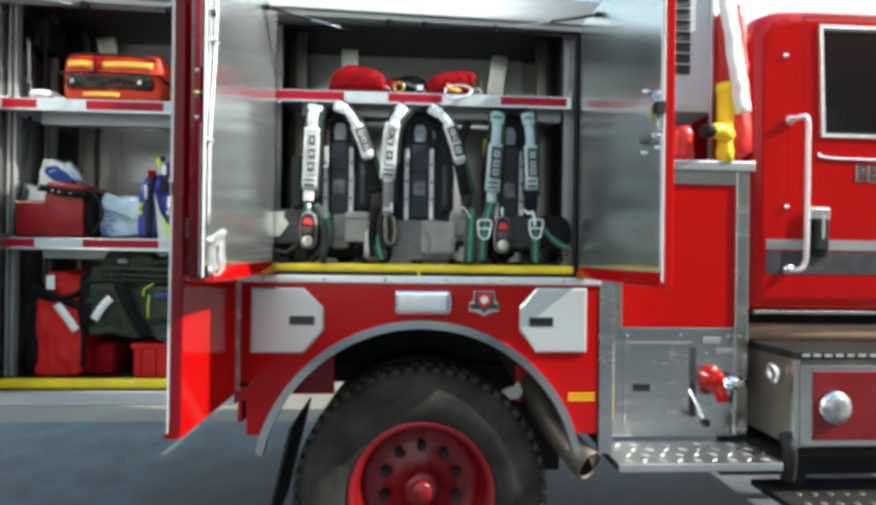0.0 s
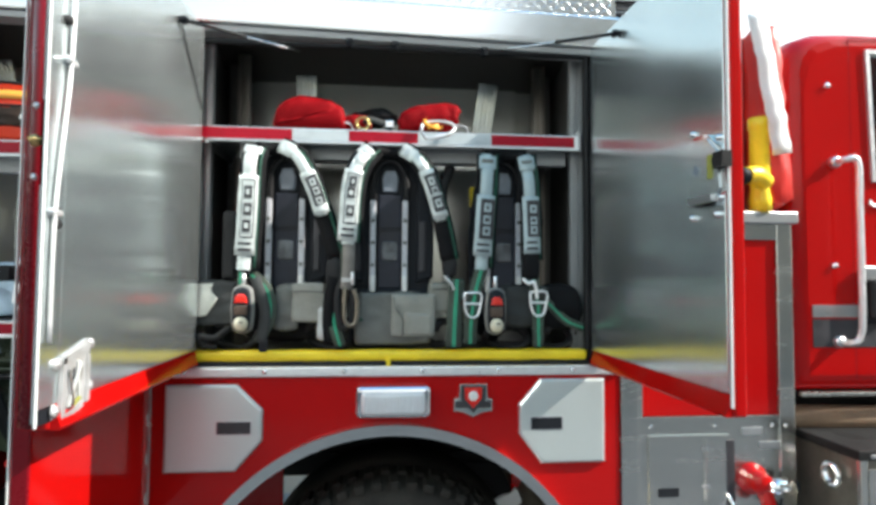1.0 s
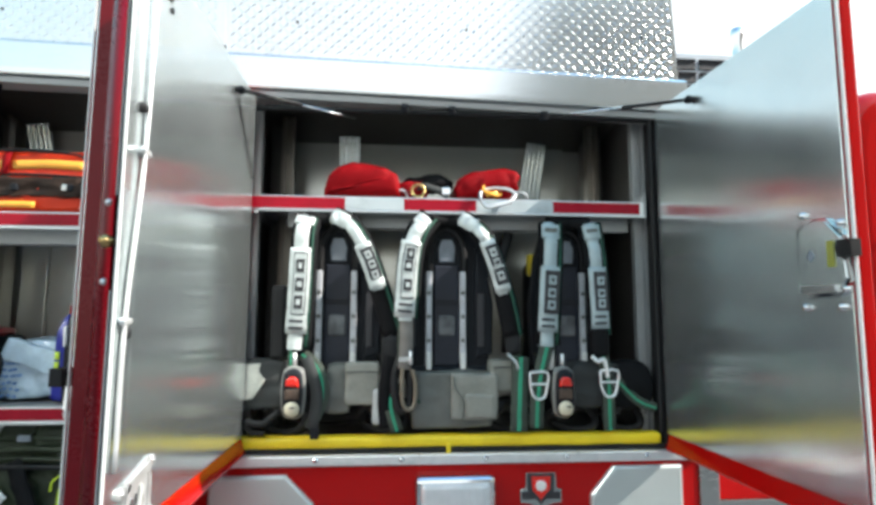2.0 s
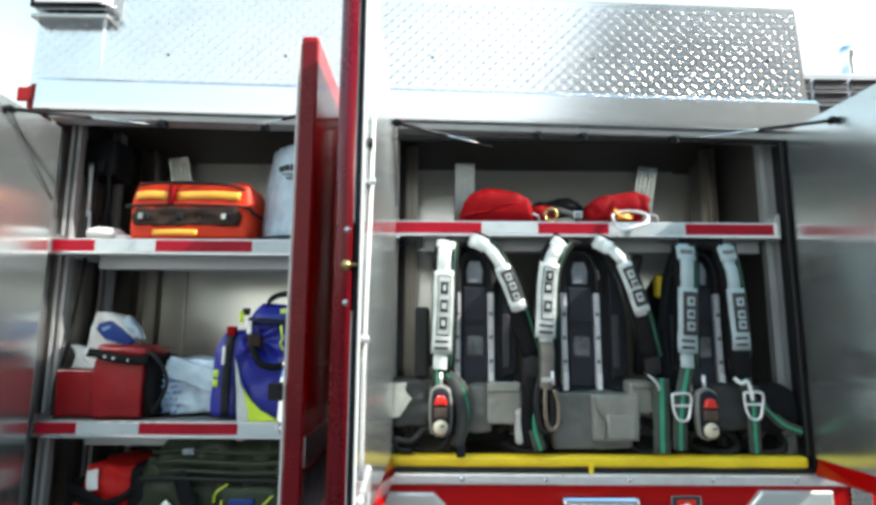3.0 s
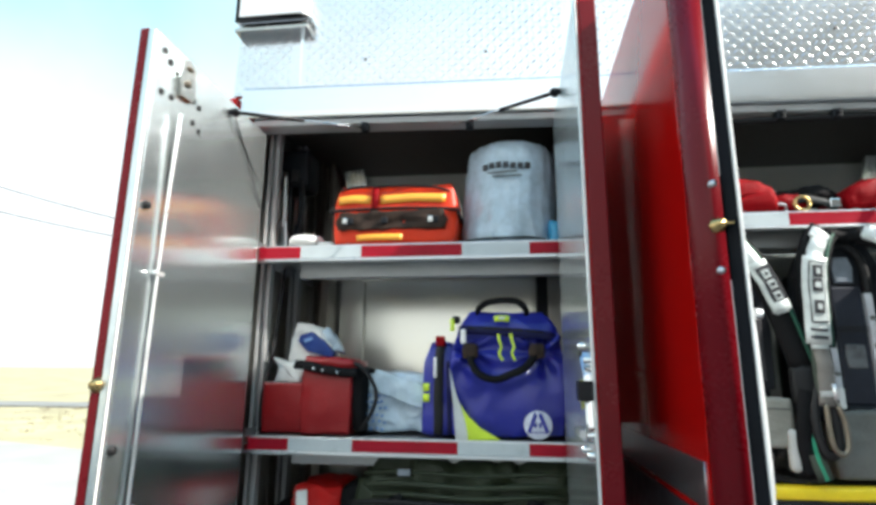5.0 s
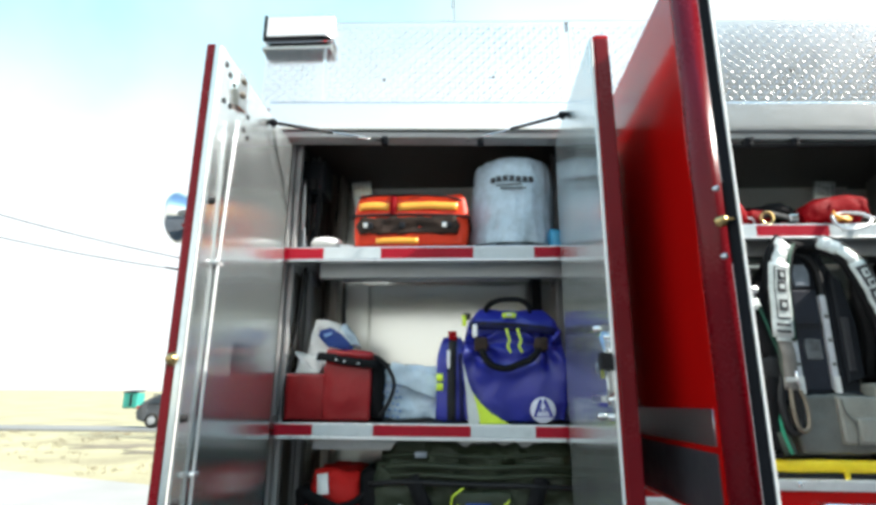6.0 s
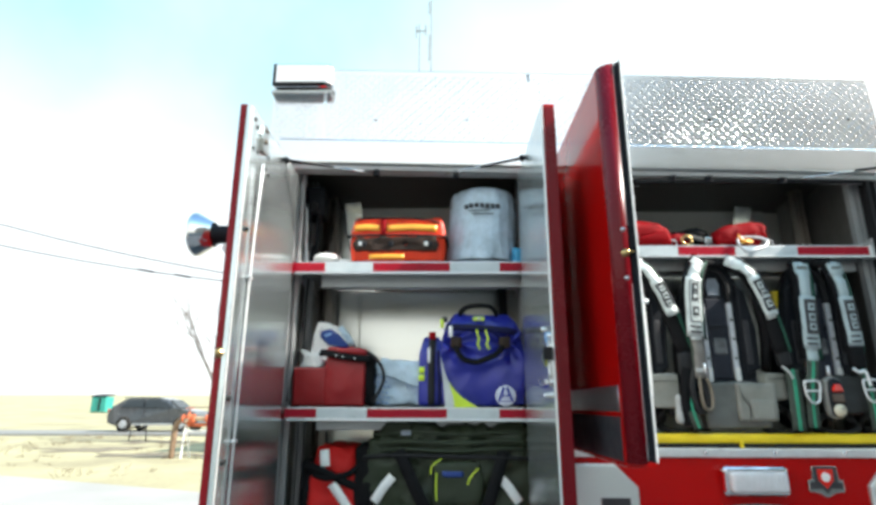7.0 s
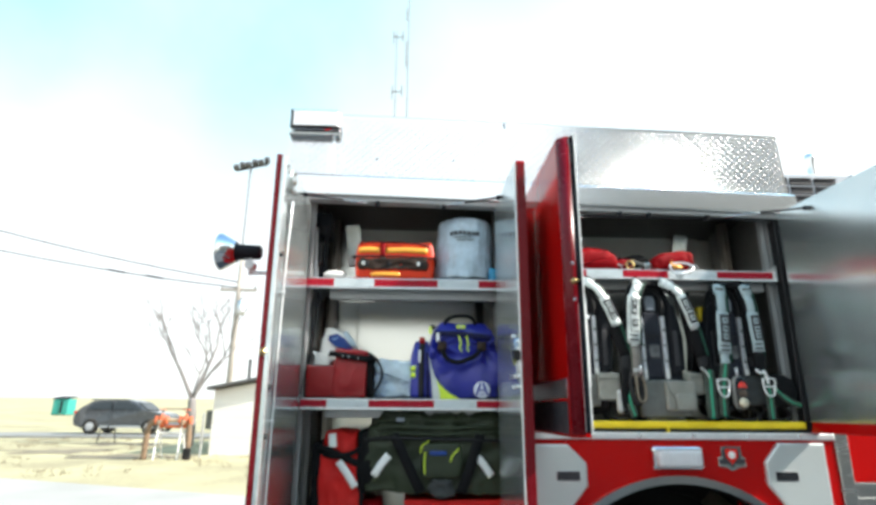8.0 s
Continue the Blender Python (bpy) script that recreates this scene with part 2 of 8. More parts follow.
CONCRETE = surface("concrete_apron", (0.36, 0.345, 0.32), 0.85, vary=0.16, scale=0.7, fine=30, bump=0.12)
GRASS = surface("dry_grass", (0.43, 0.39, 0.23), 0.95, vary=0.22, scale=0.35, fine=9, bump=0.6, second=(0.24, 0.20, 0.12))
ROAD = surface("worn_asphalt", (0.22, 0.22, 0.21), 0.9, vary=0.18, scale=0.5, fine=24, bump=0.1)
MAT = surface("grey_shelf_mat", (0.24, 0.24, 0.235), 0.7, vary=0.2, scale=9, fine=120, bump=0.1)
STEEL_DARK = surface("dark_steel", (0.26, 0.24, 0.20), 0.38, 0.8, vary=0.3, scale=5, fine=60)
DRY_STEMS = surface("brown_dead_stems", (0.17, 0.12, 0.07), 0.95, vary=0.35, scale=2)
SHADOW_PATCH = surface("painted_grass_shadow", (0.20, 0.165, 0.115), 0.95, vary=0.35, scale=2.2, fine=40, bump=0.3)
GRAVEL = surface("tan_gravel_verge", (0.17, 0.15, 0.12), 0.95, vary=0.25, scale=1.5, fine=35, bump=0.3)
TRIM_DARK = surface("shade_brown_ceiling", (0.045, 0.040, 0.036), 0.45, vary=0.3, scale=5, fine=60)
ASPHALT = surface("dark_asphalt", (0.070, 0.080, 0.092), 0.85, vary=0.6, scale=3.0, fine=26, bump=0.6)
RAIL = surface("smooth_aluminium", (0.84, 0.86, 0.88), 0.20, 1.0, vary=0.04, scale=2, fine=60, stretch=(0.3, 1, 1))
WOOD = surface("weathered_wood", (0.34, 0.31, 0.27), 0.85, vary=0.25, scale=5, fine=60, bump=0.3, stretch=(1, 1, 0.2))
BARK = surface("grey_bark", (0.22, 0.20, 0.19), 0.9, vary=0.3, scale=3, fine=30, bump=0.5)
RUST = surface("rusty_orange_paint", (0.55, 0.13, 0.05), 0.65, vary=0.3, scale=5, fine=60, bump=0.15)
PIPE_TAN = surface("faded_tan_pipe", (0.46, 0.34, 0.22), 0.6, vary=0.3, scale=5, fine=60, bump=0.1)
BROWN_PIPE = surface("brown_pipe", (0.20, 0.13, 0.08), 0.7, vary=0.3, scale=5, fine=60, bump=0.1)
TEAL = surface("teal_bin_paint", (0.03, 0.28, 0.24), 0.55, vary=0.15, scale=4)
CAR_PAINT = surface("dark_grey_car_paint", (0.045, 0.05, 0.055), 0.25, vary=0.08, scale=4, coat=0.8)
SIDING = surface("white_siding", (0.70, 0.69, 0.66), 0.7, vary=0.10, scale=2, fine=40, bump=0.05, stretch=(0.2, 0.2, 4))
SIDING_GREY = surface("grey_reflected_siding", (0.25, 0.24, 0.225), 0.7, vary=0.15, scale=0.6, fine=12, bump=0.05)
PIPE = surface("heat_stained_steel", (0.10, 0.085, 0.065), 0.55, 0.4, vary=0.3, scale=12, fine=90, bump=0.03)
CAR_GLASS = surface("tinted_car_glass", (0.02, 0.024, 0.028), 0.08, vary=0.1, scale=4, spec=0.6)
ROOFING = surface("dark_roofing", (0.08, 0.08, 0.08), 0.85, vary=0.3, scale=3, fine=40, bump=0.2)


# ---- mesh builders ----
def part(name, bm, material, parent=None, label="", smooth=False, kind=""):
    """Links a bmesh as one mesh object under a thing or a part."""
    me = bpy.data.meshes.new(name)
    bmesh.ops.recalc_face_normals(bm, faces=bm.faces)
    bm.to_mesh(me)
    bm.free()
    me.materials.append(material)
    if smooth:
        me.polygons.foreach_set("use_smooth", [True] * len(me.polygons))
    ob = new(name, me)
    if parent is not None:
        ob.parent = parent
        if parent.type == "EMPTY":
            ob.matrix_parent_inverse = Matrix.Translation(-parent.location)
    return tagged(ob, label, kind=kind)


def thing(name, base, label, category, group=""):
    ob = new(name)
    ob.location = base
    ob.empty_display_size = 0.1
    return tagged(ob, label, category, group)


def join(*bms):
    out = bmesh.new()
    for b in bms:
        me = bpy.data.meshes.new("joint")
        b.to_mesh(me)
        b.free()
        out.from_mesh(me)
        bpy.data.meshes.remove(me)
    return out


def box(x0, x1, y0, y1, z0, z1, r=0.003, seg=2):
    bm = bmesh.new()
    bmesh.ops.create_cube(bm, size=1.0)
    for v in bm.verts:
        v.co = ((x0 + x1) / 2 + v.co.x * (x1 - x0), (y0 + y1) / 2 + v.co.y * (y1 - y0), (z0 + z1) / 2 + v.co.z * (z1 - z0))
    r = min(r, 0.45 * min(x1 - x0, y1 - y0, z1 - z0))
    if r > 0:
        bmesh.ops.bevel(bm, geom=list(bm.edges), offset=r, segments=seg, profile=0.5, affect="EDGES")
    return bm


def prism(poly, y0, y1, r=0.0, seg=2):
    """A polygon in x and z, drawn through from y0 to y1, with its front edge rounded."""
    bm = bmesh.new()
    front = [bm.verts.new((x, y0, z)) for x, z in poly]
    rear = [bm.verts.new((x, y1, z)) for x, z in poly]
    f = bm.faces.new(front)
    bm.faces.new(rear[::-1])
    k = len(poly)
    for i in range(k):
        bm.faces.new((front[i], rear[i], rear[(i + 1) % k], front[(i + 1) % k]))
    if r > 0:
        bmesh.ops.bevel(bm, geom=list(f.edges), offset=r, segments=seg, profile=0.5, affect="EDGES")
    bmesh.ops.triangulate(bm, faces=[g for g in bm.faces if len(g.verts) > 4])
    return bm


def turned(bm, m):
    bmesh.ops.transform(bm, matrix=m, verts=bm.verts)
    return bm


def smooth_path(points, steps=6):
    p = [Vector(q) for q in points]
    if len(p) < 3:
        return p
    p = [2 * p[0] - p[1], *p, 2 * p[-1] - p[-2]]
    out = []
    for a, b, c, d in zip(p, p[1:], p[2:], p[3:]):
        for i in range(steps):
            t = i / steps
            out.append(0.5 * (2 * b + (c - a) * t + (2 * a - 5 * b + 4 * c - d) * t * t + (3 * b - a - 3 * c + d) * t ** 3))
    return [*out, p[-2]]


def tube(points, radius, seg=8, steps=6, taper=1.0):
    path = smooth_path(points, steps)
    bm = bmesh.new()
    rings, k = [], len(path)
    side = None
    for i, p in enumerate(path):
        d = (path[min(i + 1, k - 1)] - path[max(i - 1, 0)]).normalized()
        if side is None:
            side = d.orthogonal().normalized()
        side = (side - d * side.dot(d)).normalized()
        up = d.cross(side)
        r = radius * (1 + (taper - 1) * i / max(1, k - 1))
        rings.append([bm.verts.new(p + (side * math.cos(a) + up * math.sin(a)) * r) for a in [2 * math.pi * j / seg for j in range(seg)]])
    for a, b in zip(rings, rings[1:]):
        for j in range(seg):
            bm.faces.new((a[j], a[(j + 1) % seg], b[(j + 1) % seg], b[j]))
    bm.faces.new(rings[0][::-1])
    bm.faces.new(rings[-1])
    return bm


def ribbon(points, width, thick, face=(0, -1, 0), steps=6, ruffle=0.0):
    """A flat strap along points; face: the way its broad side looks."""
    path = smooth_path(points, steps)
    bm = bmesh.new()
    n, k, rings = Vector(face).normalized(), len(path), []
    for i, p in enumerate(path):
        d = (path[min(i + 1, k - 1)] - path[max(i - 1, 0)]).normalized()
        w = d.cross(n).normalized()
        o = w.cross(d).normalized()
        h, t = width / 2, thick / 2
        if ruffle:
            p = p + o * ruffle * noise.noise(p * 38)
            h *= 1 + 6 * ruffle * noise.noise(p * 24)
        ring = [(-h, -t * 0.3), (-h * 0.92, t), (h * 0.92, t), (h, -t * 0.3), (h * 0.92, -t), (-h * 0.92, -t)]
        rings.append([bm.verts.new(p + w * a + o * b) for a, b in ring])
    for a, b in zip(rings, rings[1:]):
        for j in range(6):
            bm.faces.new((a[j], a[(j + 1) % 6], b[(j + 1) % 6], b[j]))
    bm.faces.new(rings[0][::-1])
    bm.faces.new(rings[-1])
    return bm


def lathe(profile, centre, axis="y", seg=40):
    """A profile of (radius, along) turned round an axis through centre."""
    bm = bmesh.new()
    c, rings = Vector(centre), []
    for r, h in profile:
        ring = []
        for j in range(seg):
            a = 2 * math.pi * j / seg
            u, v = r * math.cos(a), r * math.sin(a)
            ring.append(bm.verts.new(c + Vector({"x": (h, u, v), "y": (u, h, v), "z": (u, v, h)}[axis])))
        rings.append(ring)
    for a, b in zip(rings, rings[1:]):
        for j in range(seg):
            bm.faces.new((a[j], a[(j + 1) % seg], b[(j + 1) % seg], b[j]))
    bmesh.ops.remove_doubles(bm, verts=bm.verts, dist=1e-6)
    return bm


def soft(x0, x1, y0, y1, z0, z1, k=0.35, cuts=10, wrinkle=0.006, freq=9.0, lean=0.0, top=1.0, sag=0.0, prof=()):
    """A stuffed bag: a rounded block with creases; top: how wide its upper end is; sag: how far its upper side sinks between the ends; prof: (height 0 to 1, width) pairs for its outline."""
    bm = bmesh.new()
    bmesh.ops.create_cube(bm, size=2.0)
    bmesh.ops.subdivide_edges(bm, edges=list(bm.edges), cuts=cuts, use_grid_fill=True)
    sx, sy, sz = (x1 - x0) / 2, (y1 - y0) / 2, (z1 - z0) / 2
    c = Vector(((x0 + x1) / 2, (y0 + y1) / 2, (z0 + z1) / 2))
    for v in bm.verts:
        x, y, z = v.co
        s = Vector((x * math.sqrt(1 - y * y / 2 - z * z / 2 + y * y * z * z / 3), y * math.sqrt(1 - z * z / 2 - x * x / 2 + z * z * x * x / 3),
                    z * math.sqrt(1 - x * x / 2 - y * y / 2 + x * x * y * y / 3)))
        p = Vector((x, y, z)).lerp(s, k)
        narrow = 1 + (top - 1) * (p.z + 1) / 2
        h = (p.z + 1) / 2
        for (ha, wa), (hb, wb) in zip(prof, prof[1:]):
            if ha <= h <= hb:
                narrow = wa + (wb - wa) * (h - ha) / (hb - ha)
        q = Vector((p.x * sx * narrow + lean * (p.z + 1) * sz, p.y * sy * narrow, p.z * sz)) + c
        if z > 0:
            q.z -= sag * z * (1 - x * x)
        w = noise.noise(q * freq) + 0.45 - 1.3 * abs(noise.noise(q * freq * 1.7 + Vector((3, 1, 7))))
        v.co = q + s.normalized() * wrinkle * w
    lowest = min(v.co.z for v in bm.verts)
    for v in bm.verts:
        v.co.z += z0 - lowest
    return bm


def crumpled(poly, y0, y1, r=0.008, wrinkle=0.005, freq=18.0):
    """A soft flat packet: an outline in x and z with rounded edges and creases."""
    bm = prism(poly, y0, y1, r, 3)
    bmesh.ops.triangulate(bm, faces=bm.faces)
    bmesh.ops.subdivide_edges(bm, edges=list(bm.edges), cuts=3, use_grid_fill=True)
    for v in bm.verts:
        q = v.co.copy()
        v.co.y += wrinkle * (noise.noise(q * freq) - 1.2 * abs(noise.noise(q * freq * 1.9 + Vector((2, 5, 1)))))
        v.co.x += 0.5 * wrinkle * noise.noise(q * freq * 1.3 + Vector((7, 0, 3)))
        v.co.z += 0.5 * wrinkle * noise.noise(q * freq * 1.3 + Vector((0, 9, 4)))
    return bm


def words(body, size, m, material, parent, name="lettering", bold=0.0):
    cu = bpy.data.curves.new("lettering", "FONT")
    cu.body, cu.size, cu.extrude, cu.offset = body, size, 0.0008, bold
    tmp = new("lettering", cu)
    me = bpy.data.meshes.new_from_object(tmp)
    bpy.data.objects.remove(tmp)
    me.transform(m)
    bm = bmesh.new()
    bm.from_mesh(me)
    return part(name, bm, material, parent)


# ---- ground ----
GZ = -0.03


def rise(y):
    """The land climbs gently away from the truck."""
    return GZ + 0.0175 * max(0.0, y - 9.0)


bm = bmesh.new()
xs = [-900, -300, -120, -60, -40, -30, -20, -10, 0, 10, 20, 40, 60, 120, 300, 900]
ys = [-900, -200, -60, -20, 0, 6, 9, 14, 17, 19.7, 22.5, 25.2, 28, 34, 45, 70, 140, 300, 900]
grid = [[bm.verts.new((x, y, rise(y) - 0.03)) for x in xs] for y in ys]
for a, b in zip(grid, grid[1:]):
    for j in range(len(xs) - 1):
        bm.faces.new((a[j], a[j + 1], b[j + 1], b[j]))
part("ground", bm, GRASS, None, "dry yellow winter grass field reaching the horizon", kind="structure")
bm = bmesh.new()
for edge in ([(-60, -40), (70, -40), (70, 9.0), (-60, 9.0)], [(-60, 9.0), (70, 9.0), (-1.0, 9.6), (-4.4, 10.9), (-10.5, 13.3), (-22, 17.0), (-60, 17.0)]):
    up = [bm.verts.new((x, y, rise(y))) for x, y in edge]
    lo = [bm.verts.new((x, y, rise(y) - 0.2)) for x, y in edge]
    bm.faces.new(up)
    for i in range(len(edge)):
        bm.faces.new((up[i], lo[i], lo[(i + 1) % len(edge)], up[(i + 1) % len(edge)]))
part("pavement", bm, CONCRETE, None, "pale sunlit concrete apron under the truck", kind="structure")
part("truck_stand", box(-60, 60, -6.5, 5.15, -0.2, GZ + 0.006, 0.0), ASPHALT, None, "dark asphalt strip on which the truck stands", kind="structure")
part("verge", box(-60, 60, 5.15, 7.4, -0.2, GZ + 0.004, 0.0), GRAVEL, None, "tan gravel verge beside the asphalt", kind="structure")
part("road", box(-300, 300, 26.0, 29.9, 0.1, rise(28.4) + 0.02, 0), ROAD, None, "worn grey asphalt road across the field", kind="structure")

# unseen plain wall behind the camera, added for dark reflections in the tread plate
part("wall_south", box(3.5, 40, -7.0, -6.6, GZ, 10.5, 0), SIDING_GREY, None, "unseen grey wall added to darken reflections", kind="structure")
part("wall_west", box(3.5, 3.9, -22.0, -7.0, GZ, 10.5, 0), SIDING_GREY, None, "unseen grey end wall added to darken reflections", kind="structure")

# ---- the fire truck ----
SK = 2.25                       # outer skin of the body
truck = thing("fire_truck", (0.6, 3.4, GZ), "red fire truck with open equipment compartments standing on concrete", "fire truck")


def arc(cx, cz, r, a0, a1, n):
    return [(cx + r * math.cos(radians(a0 + (a1 - a0) * i / n)), cz + r * math.sin(radians(a0 + (a1 - a0) * i / n))) for i in range(n + 1)]


WX, WZ = 0.105, 0.57            # wheel arch
start = math.degrees(math.asin((0.785 - WZ) / 0.672))
fender = [(-0.655, 1.42), (-0.655, 0.93), (-0.615, 0.93), (-0.615, 0.785), *arc(WX, WZ, 0.672, 180 - start, start, 36), (0.865, 0.785), (0.865, 1.42)]
panel = part("fender_panel", prism(fender, SK, SK + 0.03, 0.003), RED, truck, "glossy red fender panel with a round wheel arch")
ring = arc(WX, WZ, 0.697, 11, 169, 48) + arc(WX, WZ, 0.663, 169, 11, 48)
part("arch_trim", prism(ring, SK - 0.022, SK + 0.035, 0.016, 5), ARCH, truck, "polished steel wheel arch trim")
bm = bmesh.new()
for y0, y1 in ((SK + 0.03, 3.15),):
    a = [bm.verts.new((x, y0, z)) for x, z in arc(WX, WZ + 0.02, 0.70, 28, 152, 24)]
    b = [bm.verts.new((x, y1, z)) for x, z in arc(WX, WZ + 0.02, 0.70, 28, 152, 24)]
    for i in range(24):
        bm.faces.new((a[i], a[i + 1], b[i + 1], b[i]))
part("wheel_well", bm, IRON, truck, "black wheel well liner")
part("well_back", box(-0.62, 0.83, 3.15, 3.18, 0.80, 1.42, 0), IRON, truck)
part("well_side", box(-0.66, -0.30, 2.60, 2.62, 0.868, 1.42, 0.002), RED, truck, "red inner wheel well side")
part("frame_bracket", prism([(0.503, 0.887), (0.529, 0.903), (0.566, 0.909), (0.583, 0.932), (0.596, 0.922), (0.61, 0.88), (0.583, 0.85), (0.525, 0.847)], 2.565, 2.585, 0.006), WHITE, truck, "white painted frame bracket")
part("frame_plate", box(0.46, 0.94, 3.10, 3.13, 0.30, 0.86, 0.003), IRON, truck, "black frame plate behind the wheel")
part("well_side", box(0.575, 0.865, 2.60, 2.62, 0.83, 1.42, 0.002), RED, truck, "red inner wheel well side")
part("well_side", box(-0.66, -0.64, 2.28, 2.60, 0.83, 1.42, 0.002), RED, truck)

# wheel
wheel = part("wheel", lathe([(0.0, 0.06), (0.06, 0.06), (0.075, 0.075), (0.078, 0.14), (0.13, 0.145), (0.15, 0.165), (0.235, 0.172), (0.262, 0.15), (0.272, 0.10), (0.283, 0.035),
                             (0.300, 0.004), (0.316, 0.0), (0.322, 0.006), (0.318, 0.02), (0.300, 0.05), (0.295, 0.26)], (0.115, 2.305, 0.50), seg=56), SHADED_RED, truck, "red painted deep-dish steel wheel", True)
part("tyre", lathe([(0.316, 0.012), (0.330, 0.002), (0.365, -0.012), (0.42, -0.020), (0.47, -0.014), (0.505, 0.004), (0.528, 0.030), (0.538, 0.055), (0.540, 0.20), (0.535, 0.25), (0.50, 0.28), (0.32, 0.27)],
                   (0.115, 2.305, 0.50), seg=96), TYRE, wheel, "dusty black truck tyre with deep tread blocks", True)
bm = bmesh.new()
for i in range(58):
    a = 2 * math.pi * i / 58
    for s in (0, 1):
        b = box(-0.017, 0.017, 0.0, 0.085, 0.525, 0.553, 0.004, 1)
        turned(b, Matrix.Rotation(a + s * 0.054, 4, "Y"))
        turned(b, Matrix.Translation((0.115, 2.322 + s * 0.11, 0.50)))
        me = bpy.data.meshes.new("t")
        b.to_mesh(me)
        b.free()
        bm.from_mesh(me)
        bpy.data.meshes.remove(me)
part("tread", bm, TYRE, wheel, kind="stuff")
part("dual_tyre", lathe([(0.32, 0.31), (0.47, 0.30), (0.53, 0.32), (0.54, 0.36), (0.54, 0.54), (0.48, 0.58), (0.32, 0.57)], (0.115, 2.305, 0.50), seg=72), TYRE, truck, "inner twin tyre", True)
for i in range(10):
    a = 2 * math.pi * i / 10 + 0.3
    c = (0.115 + 0.172 * math.cos(a), 2.305, 0.50 + 0.172 * math.sin(a))
    part("lug_nut", lathe([(0.0, 0.118), (0.017, 0.118), (0.022, 0.126), (0.022, 0.168)], c, seg=6), IRON, wheel)
for x, y in ((3.42, 2.40), (3.42, 4.30), (0.115, 4.42)):
    side = part("wheel", lathe([(0.0, 0.05), (0.06, 0.05), (0.075, 0.06), (0.13, 0.12), (0.235, 0.14), (0.272, 0.10), (0.300, 0.004), (0.322, 0.006), (0.300, 0.05), (0.295, 0.24)], (x, y, 0.50), seg=40), SHADED_RED, truck, "red painted steel wheel", True)
    part("tyre", lathe([(0.316, 0.012), (0.365, -0.012), (0.42, -0.020), (0.505, 0.004), (0.535, 0.050), (0.540, 0.20), (0.50, 0.26), (0.32, 0.25)], (x, y, 0.50), seg=64), TYRE, side, "black truck tyre", True)
part("hub_cap", lathe([(0.0, 0.028), (0.040, 0.03), (0.048, 0.04), (0.048, 0.075)], (0.115, 2.305, 0.50), seg=24), SHADED_RED, wheel, smooth=True)
part("mudflap", turned(box(-0.004, 0.008, 2.29, 2.80, 0.30, 0.80, 0.003), Matrix.Translation((-0.445, 0, 0)) @ Matrix.Translation((0, 0, 0.8)) @ Matrix.Rotation(radians(13), 4, "Y") @ Matrix.Translation((0, 0, -0.8))), BLACK, truck, "black rubber mud flap")
path = [(0.56, 2.86, 1.10), (0.63, 2.70, 0.96), (0.69, 2.52, 0.83), (0.735, 2.40, 0.745), (0.782, 2.32, 0.69), (0.822, 2.245, 0.655)]
pipe = part("exhaust_pipe", tube(path, 0.064, 24, 6), PIPE, truck, "round heat-stained tailpipe ending under the fender", True)
out = Vector((0.50, -0.80, -0.32)).normalized()
aim = Matrix.Translation(path[-1]) @ out.to_track_quat("Y", "Z").to_matrix().to_4x4()
part("pipe_lip", turned(lathe([(0.056, -0.01), (0.057, 0.010), (0.062, 0.014), (0.066, 0.010), (0.067, -0.04)], (0, 0, 0), seg=32), aim), PIPE, pipe, smooth=True)
# a flat black disc paints the shade inside the open pipe
part("pipe_mouth", turned(lathe([(0.0, 0.0015), (0.057, 0.0015), (0.057, 0.004)], (0, 0, 0), seg=32), aim), MOUTH_BLACK, pipe, "black disc painting the shade in the mouth")
part("tail_tube", tube([(0.56, 2.85, 1.10), (0.50, 2.92, 1.14), (0.40, 3.0, 1.16)], 0.060, 16), IRON, truck, smooth=True)

# sill under the over-wheel compartment
part("sill", box(-0.66, 0.868, SK - 0.012, SK + 0.045, 1.42, 1.452, 0.006), BARE_ALU, truck, "aluminium sill strip with screws")
for i in range(6):
    part("screw", lathe([(0.0, -0.0035), (0.006, -0.002), (0.008, 0.0)], (-0.55 + 0.25 * i, SK - 0.012, 1.437), seg=10), CHROME, truck)
bm = box(-0.558, 0.757, SK + 0.004, SK + 0.05, 1.466, 1.502, 0.012, 3)
bmesh.ops.subdivide_edges(bm, edges=[e for e in bm.edges if abs(e.verts[0].co.x - e.verts[1].co.x) > 1], cuts=60)
for v in bm.verts:
    v.co.z += 0.0025 * noise.noise(Vector((v.co.x * 9, 0, 3)))
    v.co.y += 0.002 * noise.noise(Vector((v.co.x * 12, 5, 0)))
part("yellow_edge", bm, YELLOW, truck, "bright yellow cushioned edge strip on the compartment sill", True)
part("yellow_tag", box(0.083, 0.097, SK - 0.004, SK + 0.006, 1.445, 1.478, 0.002), YELLOW, truck, "small yellow tag hanging from the edge strip")
part("sill_rubber", box(-0.575, 0.772, SK + 0.006, SK + 0.06, 1.452, 1.467, 0.004), BLACK, truck)
part("yellow_edge", box(-1.605, -0.60, SK + 0.0, SK + 0.04, 0.978, 1.016, 0.010, 3), YELLOW, truck, "bright yellow edge strip on the compartment sill", True)
